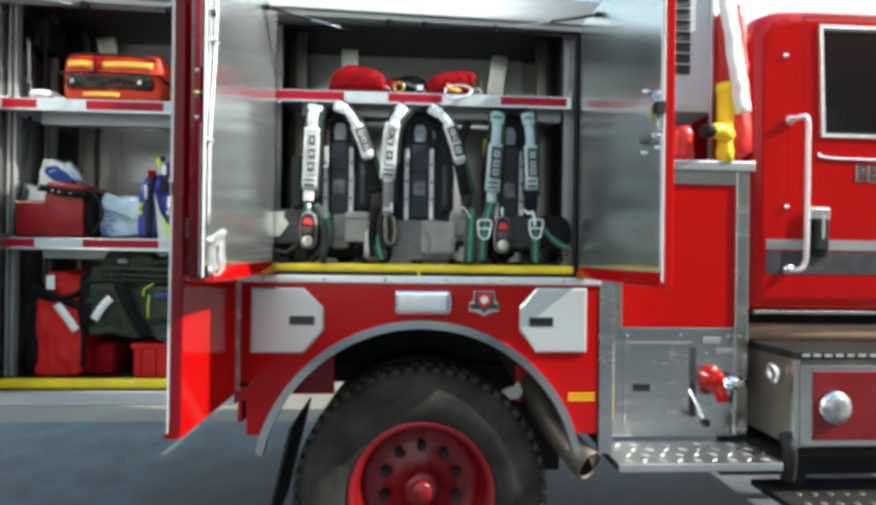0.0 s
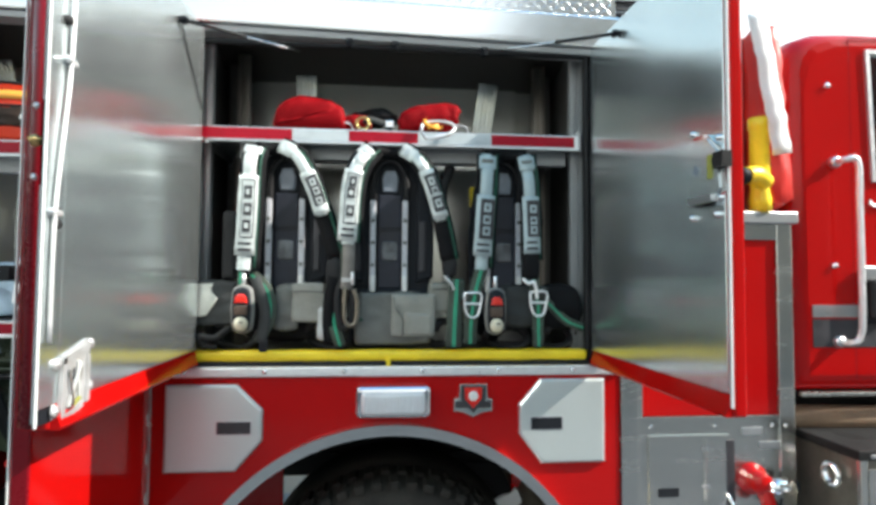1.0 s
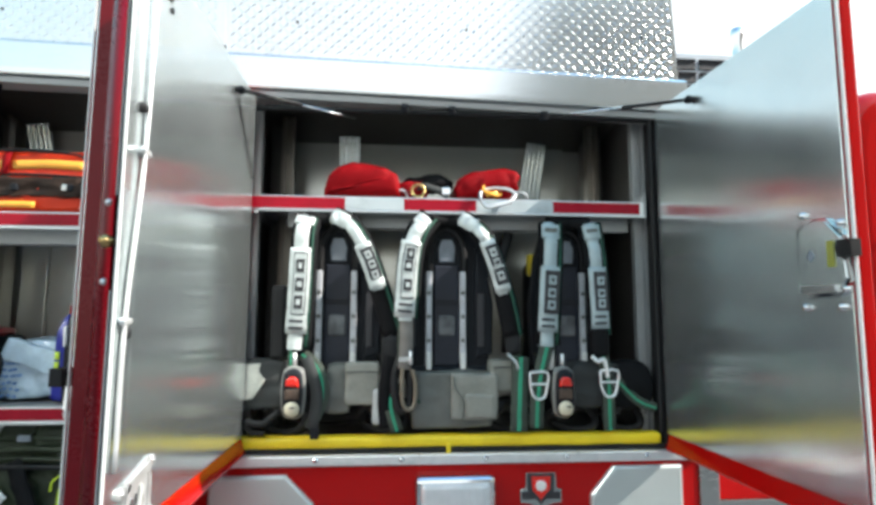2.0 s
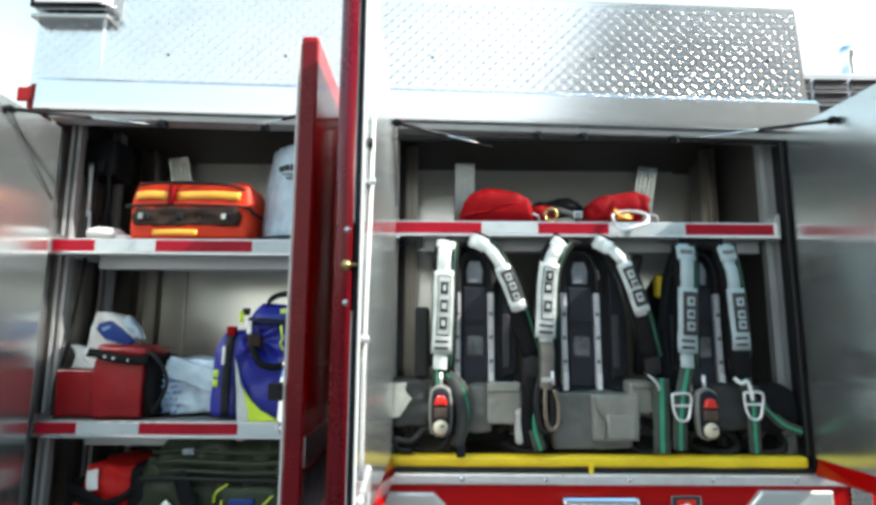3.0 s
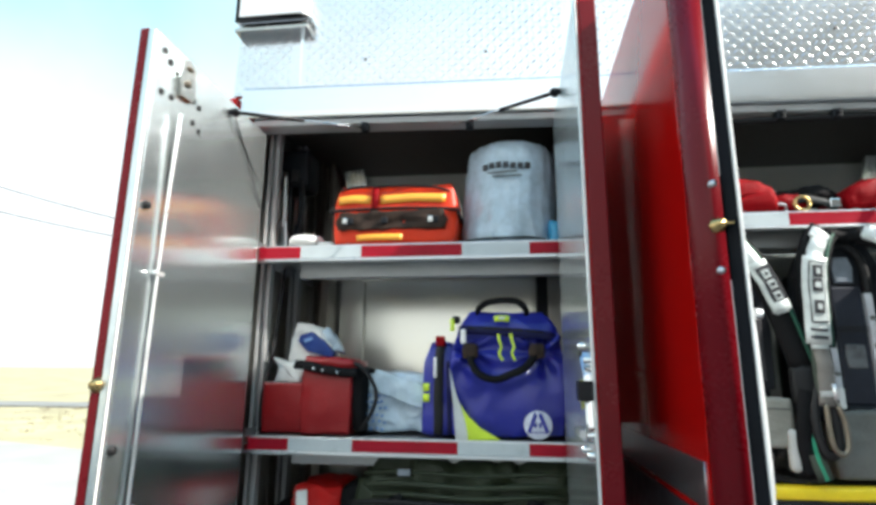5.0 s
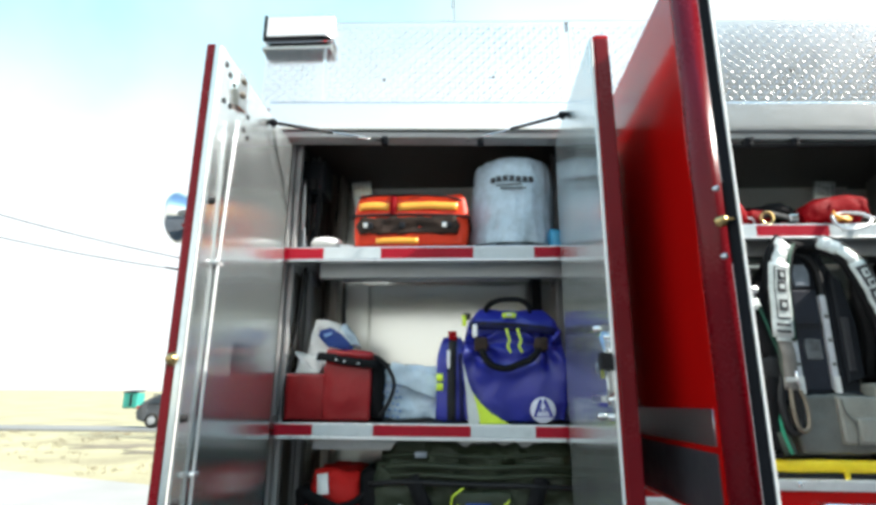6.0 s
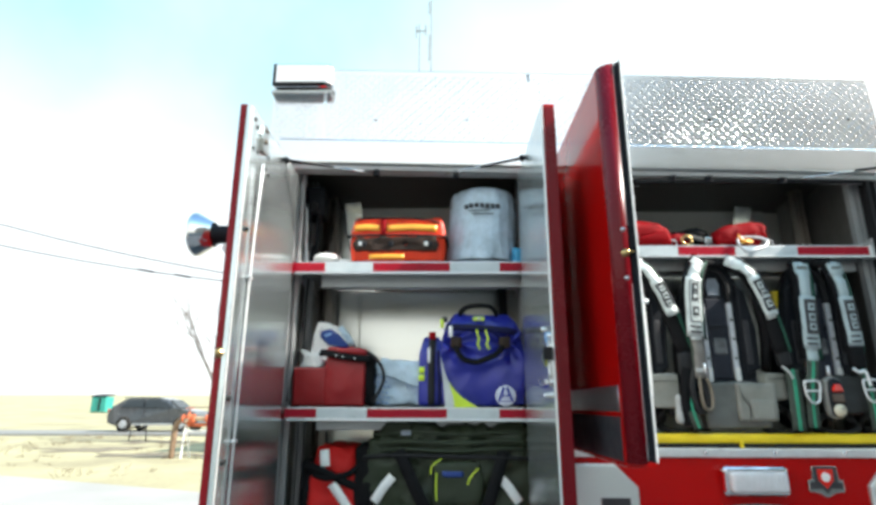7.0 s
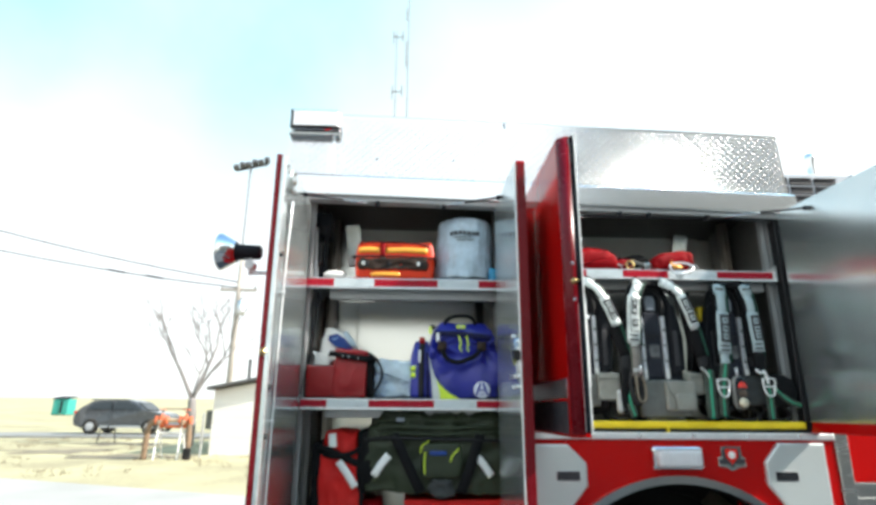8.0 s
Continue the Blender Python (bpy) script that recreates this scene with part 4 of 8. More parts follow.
for y, z in ((1.70, 2.12), (1.69, 1.62), (1.695, 1.45)):
    part("stud", lathe([(0.0, 0.010), (0.008, 0.009), (0.010, 0.0)], (-1.61, y, z), axis="x", seg=14), BLACK, DOOR_L, "black stud", True)
for i, (y, z) in enumerate(((1.70, 2.49), (1.725, 2.475), (1.755, 2.462), (1.705, 2.39), (1.742, 2.395), (1.83, 2.43), (1.855, 2.425), (1.835, 2.375), (1.865, 2.365), (1.815, 2.497))):
    part("bolt_hole", lathe([(0.0, 0.003), (0.007, 0.003), (0.008, 0.0)], (-1.61, y, z), axis="x", seg=10), BLACK, DOOR_L)


def latch(d, x, s, y, z, label):
    """A rotary door latch: a plate with raised rim, a lever, a dark jaw and screws."""
    def flat(poly, x0, x1, m, name, lab="", r=0.002):
        b = prism(poly, 0, 1, 0)
        for v in b.verts:
            a, depth, c = v.co
            v.co = (x + s * (x0 if depth > 0.5 else x1), y + a, z + c)
        return part(name, b, m, plate if name != "latch" else d, lab)
    plate = None
    outline = [(-0.07, -0.055), (-0.06, 0.035), (-0.02, 0.075), (0.03, 0.078), (0.055, 0.06), (0.06, -0.06), (0.03, -0.085), (-0.045, -0.085)]
    plate = flat(outline, 0.0, 0.010, CHROME, "latch", label)
    flat([(q * 0.90 - 0.001, w * 0.90) for q, w in outline], 0.010, 0.013, SHEET, "cover", "bare plate")
    flat([(0.028, 0.0), (0.018, 0.013), (0.008, 0.0), (0.018, -0.013)], 0.013, 0.015, RECESS_GREY, "stamp", "stamped grey mark")
    flat([(-0.045, -0.075), (0.04, -0.075), (0.04, -0.062), (-0.045, -0.062)], 0.010, 0.022, SATIN, "lever")
    flat([(-0.094, -0.010), (-0.062, -0.010), (-0.056, 0.008), (-0.062, 0.024), (-0.094, 0.024)], 0.004, 0.026, BLACK, "jaw", "black latch jaw")
    flat([(-0.042, -0.026), (-0.026, -0.026), (-0.026, 0.026), (-0.042, 0.026)], 0.013, 0.016, OLIVE_MARK, "mark")
    for a, c in ((-0.055, -0.07), (0.045, -0.07), (-0.05, 0.06), (0.045, 0.09), (0.05, -0.105), (-0.04, -0.105)):
        part("screw", lathe([(0.0, s * 0.012), (0.007, s * 0.010), (0.009, 0.0)], (x, y + a, z + c), axis="x", seg=10), CHROME, plate, smooth=True)


latch(DOOR_RR, 0.768, -1, 1.60, 1.985, "steel rotary door latch")
latch(DOOR_L2, -0.696, -1, 1.745, 1.735, "steel rotary door latch")
keeper = part("keeper_latch", prism([(-0.030, -0.045), (0.022, -0.052), (0.034, -0.01), (0.026, 0.040), (0.0, 0.055), (-0.024, 0.035)], 0.0, 0.012, 0.003), STEEL, DOOR_L, "small worn bronze keeper latch")
keeper.data.transform(Matrix.Translation((-1.610, 1.785, 2.462)) @ Matrix.Rotation(radians(-90), 4, "Z"))
part("keeper_bolt", lathe([(0.0, 0.020), (0.008, 0.018), (0.011, 0.010)], (-1.610, 1.782, 2.450), axis="x", seg=10), PIPE, keeper, smooth=True)
part("keeper_tongue", box(-1.608, -1.592, 1.775, 1.793, 2.485, 2.496, 0.004), PIPE, keeper)


def paddle(d, x, y, z):
    """The pale openwork lock case low on the inside of a door, with crossing levers and four ears."""
    def plate(poly, x0, x1, m, name, parent, lab=""):
        bm = prism([(a, c) for a, c in poly], x0, x1, 0.0)
        for v in bm.verts:
            a, depth, c = v.co
            v.co = (x + depth, y + a, z + 0.84 * c)
        return part(name, bm, m, parent, lab)

    root = plate([(-0.046, -0.080), (0.028, -0.064), (0.052, -0.052), (0.050, 0.056), (0.056, 0.082), (0.044, 0.094), (0.026, 0.086), (-0.040, 0.066), (-0.046, 0.048)], 0.0, 0.004, LOCK_ALU, "lock_box", d, "pale steel lock case with crossing levers")
    plate([(-0.046, -0.078), (-0.034, -0.076), (-0.032, 0.062), (-0.044, 0.060)], 0.004, 0.008, LOCK_ALU, "rim", root)
    plate([(0.038, -0.054), (0.050, -0.052), (0.050, 0.056), (0.040, 0.060)], 0.004, 0.008, LOCK_ALU, "rim", root)
    plate([(-0.044, 0.046), (0.048, 0.066), (0.050, 0.086), (-0.040, 0.064)], 0.004, 0.008, LOCK_ALU, "rim", root)
    plate([(-0.040, -0.078), (0.026, -0.062), (0.030, -0.050), (-0.036, -0.064)], 0.004, 0.008, LOCK_ALU, "rim", root)
    plate([(-0.028, -0.048), (-0.020, -0.050), (0.022, 0.040), (0.014, 0.046)], 0.006, 0.009, CLIP_GREY, "lever", root, "slanting lever")
    plate([(-0.030, 0.030), (-0.024, 0.034), (-0.006, -0.044), (-0.012, -0.050)], 0.005, 0.010, SATIN, "lever", root)
    plate([(0.004, 0.046), (0.010, 0.050), (0.020, -0.038), (0.012, -0.040)], 0.005, 0.008, CLIP_GREY, "lever", root)
    plate([(-0.006, 0.006), (0.001, 0.008), (0.001, 0.034), (-0.006, 0.032)], 0.0035, 0.0052, INK, "slot", root, "dark slot")
    plate([(0.006, -0.026), (0.022, -0.010), (0.028, 0.030), (0.020, 0.034), (0.012, 0.008)], 0.0035, 0.0052, STEEL_DARK, "slot", root)
    plate([(-0.018, -0.058), (-0.008, -0.056), (-0.008, -0.038), (-0.018, -0.040)], 0.0035, 0.006, INK, "slot", root)
    plate([(-0.008, -0.052), (0.016, -0.040), (0.014, -0.034), (-0.008, -0.044)], 0.006, 0.010, OLIVE_MARK, "spring_tab", root, "faded yellow tab")
    for a, c in ((-0.056, 0.050), (0.058, 0.080), (-0.058, -0.050), (0.056, -0.020)):
        part("ear", join(lathe([(0.0, 0.007), (0.010, 0.006), (0.011, 0.0)], (x, y + a, z + 0.84 * c), axis="x", seg=10), lathe([(0.0, 0.009), (0.004, 0.008), (0.004, 0.0)], (x, y + a, z + 0.84 * c), axis="x", seg=6)), LOCK_ALU, root, smooth=True)


paddle(DOOR_R, -0.512, 1.546, 1.535)


def gas_strut(parent, a, b, label="black gas strut holding the door open"):
    a, b = Vector(a), Vector(b)
    mid = a.lerp(b, 0.5)
    s = part("gas_strut", tube([a, mid], 0.0055, 10), BLACK, parent, label, True)
    part("rod", tube([mid, b], 0.0034, 8), CHROME, s, smooth=True)
    part("socket", join(lathe([(0.0, -0.011), (0.011, -0.008), (0.012, 0.0), (0.011, 0.008), (0.0, 0.011)], a, axis="y", seg=12), box(a.x - 0.014, a.x + 0.014, a.y - 0.016, a.y + 0.008, a.z - 0.005, a.z + 0.005, 0.003)), DARK, s, smooth=True)


gas_strut(DOOR_L, (-1.597, 2.010, 2.490), (-1.287, 2.240, 2.535))
gas_strut(DOOR_L2, (-0.709, 2.008, 2.495), (-1.00, 2.240, 2.530))
gas_strut(DOOR_R, (-0.500, 2.030, 2.466), (-0.205, 2.222, 2.466))
gas_strut(DOOR_RR, (0.756, 2.03, 2.485), (0.45, 2.225, 2.495))
part("stay_cable", tube([(-1.60, 2.02, 2.48), (-1.602, 2.13, 2.37), (-1.607, 2.235, 2.28)], 0.0018, 6), BLACK, DOOR_L)
part("stay_cable", tube([(-0.508, 2.035, 2.455), (-0.508, 2.13, 2.36), (-0.509, 2.235, 2.27)], 0.0018, 6), BLACK, DOOR_R)


# ---- fittings on the fender panel ----
def hatch(pts, sx, label):
    h = part("hatch", prism(pts, SK - 0.016, SK + 0.002, 0.010, 3), HATCH, truck, label)
    cx = (-0.39 if sx < 0 else 0.61)
    part("pull_recess", box(cx - 0.052, cx + 0.052, SK - 0.0185, SK - 0.014, 1.245, 1.284, 0.004), INK if sx < 0 else DARK, h, "black finger pull")
    part("pull_rim", box(cx - 0.056, cx + 0.056, SK - 0.0168, SK - 0.013, 1.241, 1.288, 0.003), SATIN, h)


hatch([(-0.602, 1.398), (-0.602, 1.128), (-0.385, 1.128), (-0.304, 1.222), (-0.304, 1.318), (-0.385, 1.398)], -1, "silver six-sided hatch with a black finger pull")
hatch([(0.808, 1.408), (0.592, 1.408), (0.520, 1.326), (0.520, 1.229), (0.594, 1.134), (0.808, 1.134)], 1, "silver six-sided hatch with a black finger pull")
lamp = part("marker_lamp", box(-0.012, 0.226, SK - 0.040, SK + 0.002, 1.292, 1.392, 0.016, 3), CHROME, truck, "chrome framed clear warning lamp")
part("lens", box(0.006, 0.208, SK - 0.066, SK - 0.036, 1.306, 1.378, 0.014, 4), LENS, lamp, "clear ribbed lens", True)
for i in range(9):
    part("lens_rib", box(0.020 + 0.0205 * i, 0.024 + 0.0205 * i, SK - 0.0672, SK - 0.060, 1.316, 1.368, 0.001, 1), LENS, lamp)
badge = part("badge", prism([(0.304, 1.345), (0.304, 1.305), (0.335, 1.305), (0.367, 1.285), (0.399, 1.305), (0.430, 1.305), (0.430, 1.345), (0.412, 1.345), (0.412, 1.392), (0.322, 1.392), (0.322, 1.345)], SK - 0.010, SK + 0.001, 0.003), STEEL, truck, "small chrome shield badge")
part("shield", prism([(0.338, 1.382), (0.396, 1.382), (0.394, 1.345), (0.367, 1.315), (0.340, 1.345)], SK - 0.013, SK - 0.009, 0.001), RED_LENS, badge, "red shield")
part("emblem", lathe([(0.0, -0.004), (0.014, -0.003), (0.016, 0.0)], (0.367, SK - 0.013, 1.355), seg=16), WHITE, badge)
part("badge_bar", box(0.308, 0.426, SK - 0.012, SK - 0.009, 1.316, 1.338, 0.001, 1), INK, badge)
part("badge_ring", prism([(0.326, 1.390), (0.408, 1.390), (0.408, 1.343), (0.367, 1.300), (0.326, 1.343)], SK - 0.0115, SK - 0.009, 0), INK, badge, "dark shield border")
part("warning_label", join(*[box(0.735, 0.850, SK - 0.0015, SK, 0.928 + 0.013 * i, 0.933 + 0.013 * i, 0) for i in range(3)]), YELLOW, truck, "small yellow label")
part("corner_strip", box(0.868, 0.93, SK - 0.006, SK + 0.03, 0.70, 1.452, 0.004), STEEL, truck, "stainless steel corner strip")
part("corner_return", box(0.90, 0.93, SK + 0.03, 2.53, 0.70, 2.56, 0.002), STEEL, truck)
part("reflector_strip", box(1.018, 1.036, 2.520, 2.526, 0.765, 0.935, 0.001), YELLOW, truck, "yellow reflector strip")
part("reflector_strip", box(1.018, 1.036, 2.520, 2.526, 0.94, 1.12, 0.001), TAPE_W, truck, "white reflector strip")
part("corner_angle", box(0.952, 0.978, 2.446, 2.53, 0.70, 1.20, 0.002), STEEL, truck)


# ---- pump panel behind the body ----
PY = 2.53
pump = part("pump_panel", box(0.94, 1.70, PY, PY + 0.03, 0.68, 1.205, 0.004), STEEL, truck, "stainless steel pump panel")
part("red_panel", box(1.075, 1.635, PY + 0.004, PY + 0.03, 1.205, 1.90, 0.004), RED, pump, "glossy red upper panel")
part("right_post", box(1.635, 1.70, PY - 0.008, PY + 0.03, 0.69, 1.965, 0.004), STEEL, pump)
part("left_post", box(1.02, 1.075, PY - 0.004, PY + 0.03, 1.205, 1.965, 0.004), STEEL, pump)
part("top_frame", box(1.02, 1.70, PY - 0.006, PY + 0.03, 1.90, 1.965, 0.004), STEEL, pump)
part("ledge", box(0.94, 1.715, PY - 0.03, 3.3, 1.965, 2.012, 0.006), SATIN, pump, "aluminium ledge above the pump panel")
part("access_door", box(1.095, 1.425, PY - 0.008, PY, 0.735, 1.135, 0.003), STEEL, pump, "steel access door")
part("door_hinge", box(1.318, 1.328, PY - 0.013, PY - 0.006, 0.75, 1.12, 0.002), STEEL, pump)
part("pull_recess", box(1.13, 1.215, PY - 0.011, PY - 0.007, 0.90, 0.935, 0.003), DARK, pump, "black finger pull")
part("valve_slot", box(1.408, 1.444, PY - 0.010, PY - 0.001, 0.775, 1.115, 0.004), INK, pump, "dark slot of the valve lever")
part("valve_lever", tube([(1.412, PY - 0.005, 0.91), (1.425, PY - 0.06, 0.84), (1.440, PY - 0.09, 0.785)], 0.009, 8), CHROME, pump, "chrome valve lever", True)
part("lever_knob", lathe([(0.0, -0.022), (0.018, -0.015), (0.020, 0.0), (0.018, 0.015), (0.0, 0.022)], (1.443, PY - 0.095, 0.775), seg=14), DARK, pump, smooth=True)
valve = part("outlet_valve", join(lathe([(0.0, -0.085), (0.036, -0.085), (0.042, -0.07), (0.042, -0.02), (0.060, -0.012), (0.060, 0.0)], (1.515, PY, 0.962), seg=24), tube([(1.515, PY - 0.05, 0.95), (1.530, PY - 0.075, 0.905), (1.535, PY - 0.080, 0.868)], 0.027, 14)), RED, pump, "small red outlet valve with a chrome cap", True)
part("cap", lathe([(0.0, 0.10), (0.022, 0.10), (0.030, 0.09), (0.032, 0.03), (0.024, 0.0), (0.0, 0.0)], (1.535, PY - 0.075, 0.955), axis="x", seg=20), CHROME, valve, "chrome hose cap", True)
part("cap_end", lathe([(0.0, 0.022), (0.018, 0.02), (0.022, 0.0)], (1.632, PY - 0.075, 0.955), axis="x", seg=16), DARK, valve, "dark cap end", True)
part("cap_lug", box(1.570, 1.584, PY - 0.125, PY - 0.03, 0.948, 0.962, 0.004), CHROME, valve)
part("chain", tube([(1.575, PY - 0.09, 0.92), (1.58, PY - 0.07, 0.86), (1.60, PY - 0.03, 0.88)], 0.005, 6), DARK, valve)
for x, z in ((1.48, 1.13), (1.55, 1.075)):
    part("name_plate", box(x, x + 0.085, PY - 0.004, PY, z, z + 0.028, 0.001), SATIN, pump, "small engraved plate")
for x in (1.11, 1.37, 1.61, 1.66):
    for z in (0.715, 1.165):
        part("screw", lathe([(0.0, -0.004), (0.006, -0.003), (0.008, 0.0)], (x, PY - (0.008 if x > 1.63 else 0), z), seg=10), CHROME, pump)
for x in (1.313, 1.333, 1.50, 1.63):
    for z in (0.80, 0.94, 1.08):
        part("screw", lathe([(0.0, -0.003), (0.005, -0.002), (0.006, 0.0)], (x, PY - 0.012 if x < 1.4 else PY, z), seg=8), CHROME, pump)

# tread plate step
step = part("step", box(0.955, 1.685, 2.235, PY, 0.622, 0.658, 0.005), SATIN, truck, "aluminium tread plate step below the pump panel")
me_v, me_f = [], []
for a in range(9):
    for c in range(4):
        cx, cy = 1.01 + a * 0.078 + 0.03 * (c % 2), 2.275 + c * 0.066
        d = Vector((1, 0.8 if (a + c) % 2 else -0.8, 0)).normalized()
        w = Vector((-d.y, d.x, 0))
        k = len(me_v)
        p = Vector((cx, cy, 0.6582))
        me_v += [tuple(q) for q in (p - d * 0.024, p + w * 0.008, p + d * 0.024, p - w * 0.008, p - d * 0.011 + Vector((0, 0, 0.005)), p + d * 0.011 + Vector((0, 0, 0.005)))]
        me_f += [(k, k + 1, k + 5, k + 4), (k + 1, k + 2, k + 5), (k + 2, k + 3, k + 4, k + 5), (k + 3, k, k + 4)]
me = bpy.data.meshes.new("raised_pattern")
me.from_pydata(me_v, [], me_f)
me.materials.append(CLIP_GREY)
lz = tagged(new("raised_pattern", me), "raised diamonds of the step", kind="stuff")
lz.parent = step
low = part("lower_step", box(1.72, 2.9, 2.16, 2.52, 0.445, 0.475, 0.004), IRON, truck, "black lower step")
part("step_hanger", box(1.90, 1.94, 2.44, 2.50, 0.475, 0.70, 0.003), IRON, low)
for i in range(10):
    part("tread_stud", lathe([(0.0, 0.006), (0.012, 0.005), (0.015, 0.0)], (1.80 + 0.075 * (i % 5) + 0.03 * (i // 5), 2.24 + 0.10 * (i // 5), 0.475), axis="z", seg=8), STEEL_DARK, low)
part("underbody", box(1.705, 4.2, 2.75, 2.80, 0.40, 1.40, 0.004), IRON, truck)

# louvred housing, folded hose cover and valve above the ledge
louv = part("louvred_housing", box(0.95, 1.60, 2.66, 3.4, 2.285, 2.95, 0.006), HOUSING, truck, "pale grey louvred housing behind the body")
for r in range(8):
    for c in range(3):
        x, z = 1.02 + c * 0.152, 2.475 + r * 0.057
        part("louvre", join(box(x, x + 0.138, 2.654, 2.662, z, z + 0.040, 0.002), box(x, x + 0.138, 2.646, 2.658, z + 0.036, z + 0.044, 0.003)), INK, louv, "dark louvre slot")
part("name_plate", box(1.40, 1.50, 2.655, 2.662, 2.30, 2.325, 0.002), TAPE_W, louv, "small pale plate")
part("edge_post", box(1.562, 1.585, 2.640, 2.665, 2.02, 2.95, 0.004), SATIN, louv, "bright edge post")
part("beacon", join(lathe([(0.0, 0.24), (0.030, 0.235), (0.036, 0.20), (0.022, 0.16), (0.030, 0.12), (0.030, 0.0)], (1.50, 2.88, 2.95), axis="z", seg=20), box(1.45, 1.55, 2.83, 2.93, 2.945, 2.97, 0.005)), CHROME, truck, "small chrome nozzle on the housing", True)
part("well_wall", box(0.95, 1.75, 3.28, 3.3, 2.012, 2.3, 0), IRON, truck)
cover = soft(1.615, 1.715, 2.50, 2.72, 2.02, 2.80, 0.25, 14, 0.012, 11, lean=-0.050, top=0.80)
part("hose_cover", cover, RED_PLASTIC, truck, "folded red vinyl hose cover with a white face", True)
part("cover_face", ribbon([(1.552, 2.50, 2.81), (1.572, 2.488, 2.66), (1.602, 2.480, 2.45), (1.640, 2.482, 2.24)], 0.080, 0.012, ruffle=0.012), WHITE, truck, "white face of the folded cover", True)
part("cover_post", box(1.668, 1.690, 2.60, 2.64, 2.012, 2.84, 0.006), SATIN, truck)
# cab
cab_profile = [(1.712, 1.285), (1.712, 2.55), (1.718, 2.63), (1.735, 2.70), (1.775, 2.755), (1.85, 2.785), (2.0, 2.795), (3.35, 2.80), (3.45, 2.70), (3.9, 2.05), (3.95, 1.285)]
bm = bmesh.new()
CY = 2.545


def ring_of(poly, y):
    return [bm.verts.new((x, y, z)) for x, z in poly]


def shrink(poly, d):
    cx, cz = 2.8, 2.0
    return [(x + (d if x < cx else -d), z + (d if z < cz else -d)) for x, z in poly]


rings = [ring_of(shrink(cab_profile, 0.075), CY), ring_of(shrink(cab_profile, 0.048), CY + 0.006), ring_of(shrink(cab_profile, 0.024), CY + 0.022), ring_of(shrink(cab_profile, 0.008), CY + 0.046), ring_of(cab_profile, CY + 0.09), ring_of(cab_profile, 4.6)]
for a, b in zip(rings, rings[1:]):
    for i in range(len(a)):
        bm.faces.new((a[i], b[i], b[(i + 1) % len(a)], a[(i + 1) % len(a)]))
bm.faces.new(rings[-1])
# side wall with a window opening
o, w = rings[0], [bm.verts.new((x, CY, z)) for x, z in ((2.085, 2.16), (2.065, 2.69), (2.95, 2.69), (3.15, 2.16))]
wi = [bm.verts.new((x, CY + 0.05, z)) for x, z in ((2.085, 2.16), (2.065, 2.69), (2.95, 2.69), (3.15, 2.16))]
bm.faces.new((o[0], o[1], o[2], o[3], w[1], w[0]))
bm.faces.new((o[3], o[4], o[5], o[6], o[7], w[2], w[1]))
bm.faces.new((o[7], o[8], o[9], o[10], w[3], w[2]))
bm.faces.new((o[10], o[0], w[0], w[3]))
for i in range(4):
    bm.faces.new((w[i], w[(i + 1) % 4], wi[(i + 1) % 4], wi[i]))
bmesh.ops.triangulate(bm, faces=[f for f in bm.faces if len(f.verts) > 4])
cab = part("cab", bm, RED, truck, "glossy red cab with rounded corners")
cab.data.polygons.foreach_set("use_smooth", [abs(f.normal.y) < 0.98 and abs(f.normal.y) > 0.02 for f in cab.data.polygons])
part("cab_trim", box(2.4, 3.3, CY + 0.5, CY + 1.4, 2.1, 2.3, 0.02), CABIN, cab)
part("cab_interior", box(2.0, 3.4, CY + 1.5, CY + 1.55, 1.4, 2.72, 0.0), CABIN, cab)
win = part("side_window", box(2.07, 3.1, CY + 0.028, CY + 0.034, 2.15, 2.70, 0.001), GLASS, cab, "tinted side window")
win.visible_shadow = False
seal = [(2.072, 2.148), (2.056, 2.702), (2.958, 2.702), (3.155, 2.148)]
inn = [(2.090, 2.165), (2.072, 2.684), (2.944, 2.684), (3.135, 2.165)]
bm = bmesh.new()
a, b = [bm.verts.new((x, CY - 0.010, z)) for x, z in seal], [bm.verts.new((x, CY - 0.010, z)) for x, z in inn]
a2, b2 = [bm.verts.new((x, CY + 0.003, z)) for x, z in seal], [bm.verts.new((x, CY + 0.025, z)) for x, z in inn]
for i in range(4):
    j = (i + 1) % 4
    bm.faces.new((a[i], a[j], b[j], b[i])), bm.faces.new((a[i], a2[i], a2[j], a[j])), bm.faces.new((b[i], b[j], b2[j], b2[i]))
part("window_trim", bm, BARE_ALU, cab, "bright window trim")
part("door_seam", join(box(1.985, 1.9875, CY - 0.0006, CY + 0.002, 1.34, 2.75, 0), box(1.985, 2.9, CY - 0.001, CY + 0.002, 2.748, 2.752, 0)), MOULDING, cab)
part("raised_line", tube([(2.06, CY - 0.001, 2.07), (2.10, CY - 0.002, 2.045), (2.4, CY - 0.002, 2.04), (3.2, CY - 0.002, 2.04)], 0.008, 8), CHROME, cab)
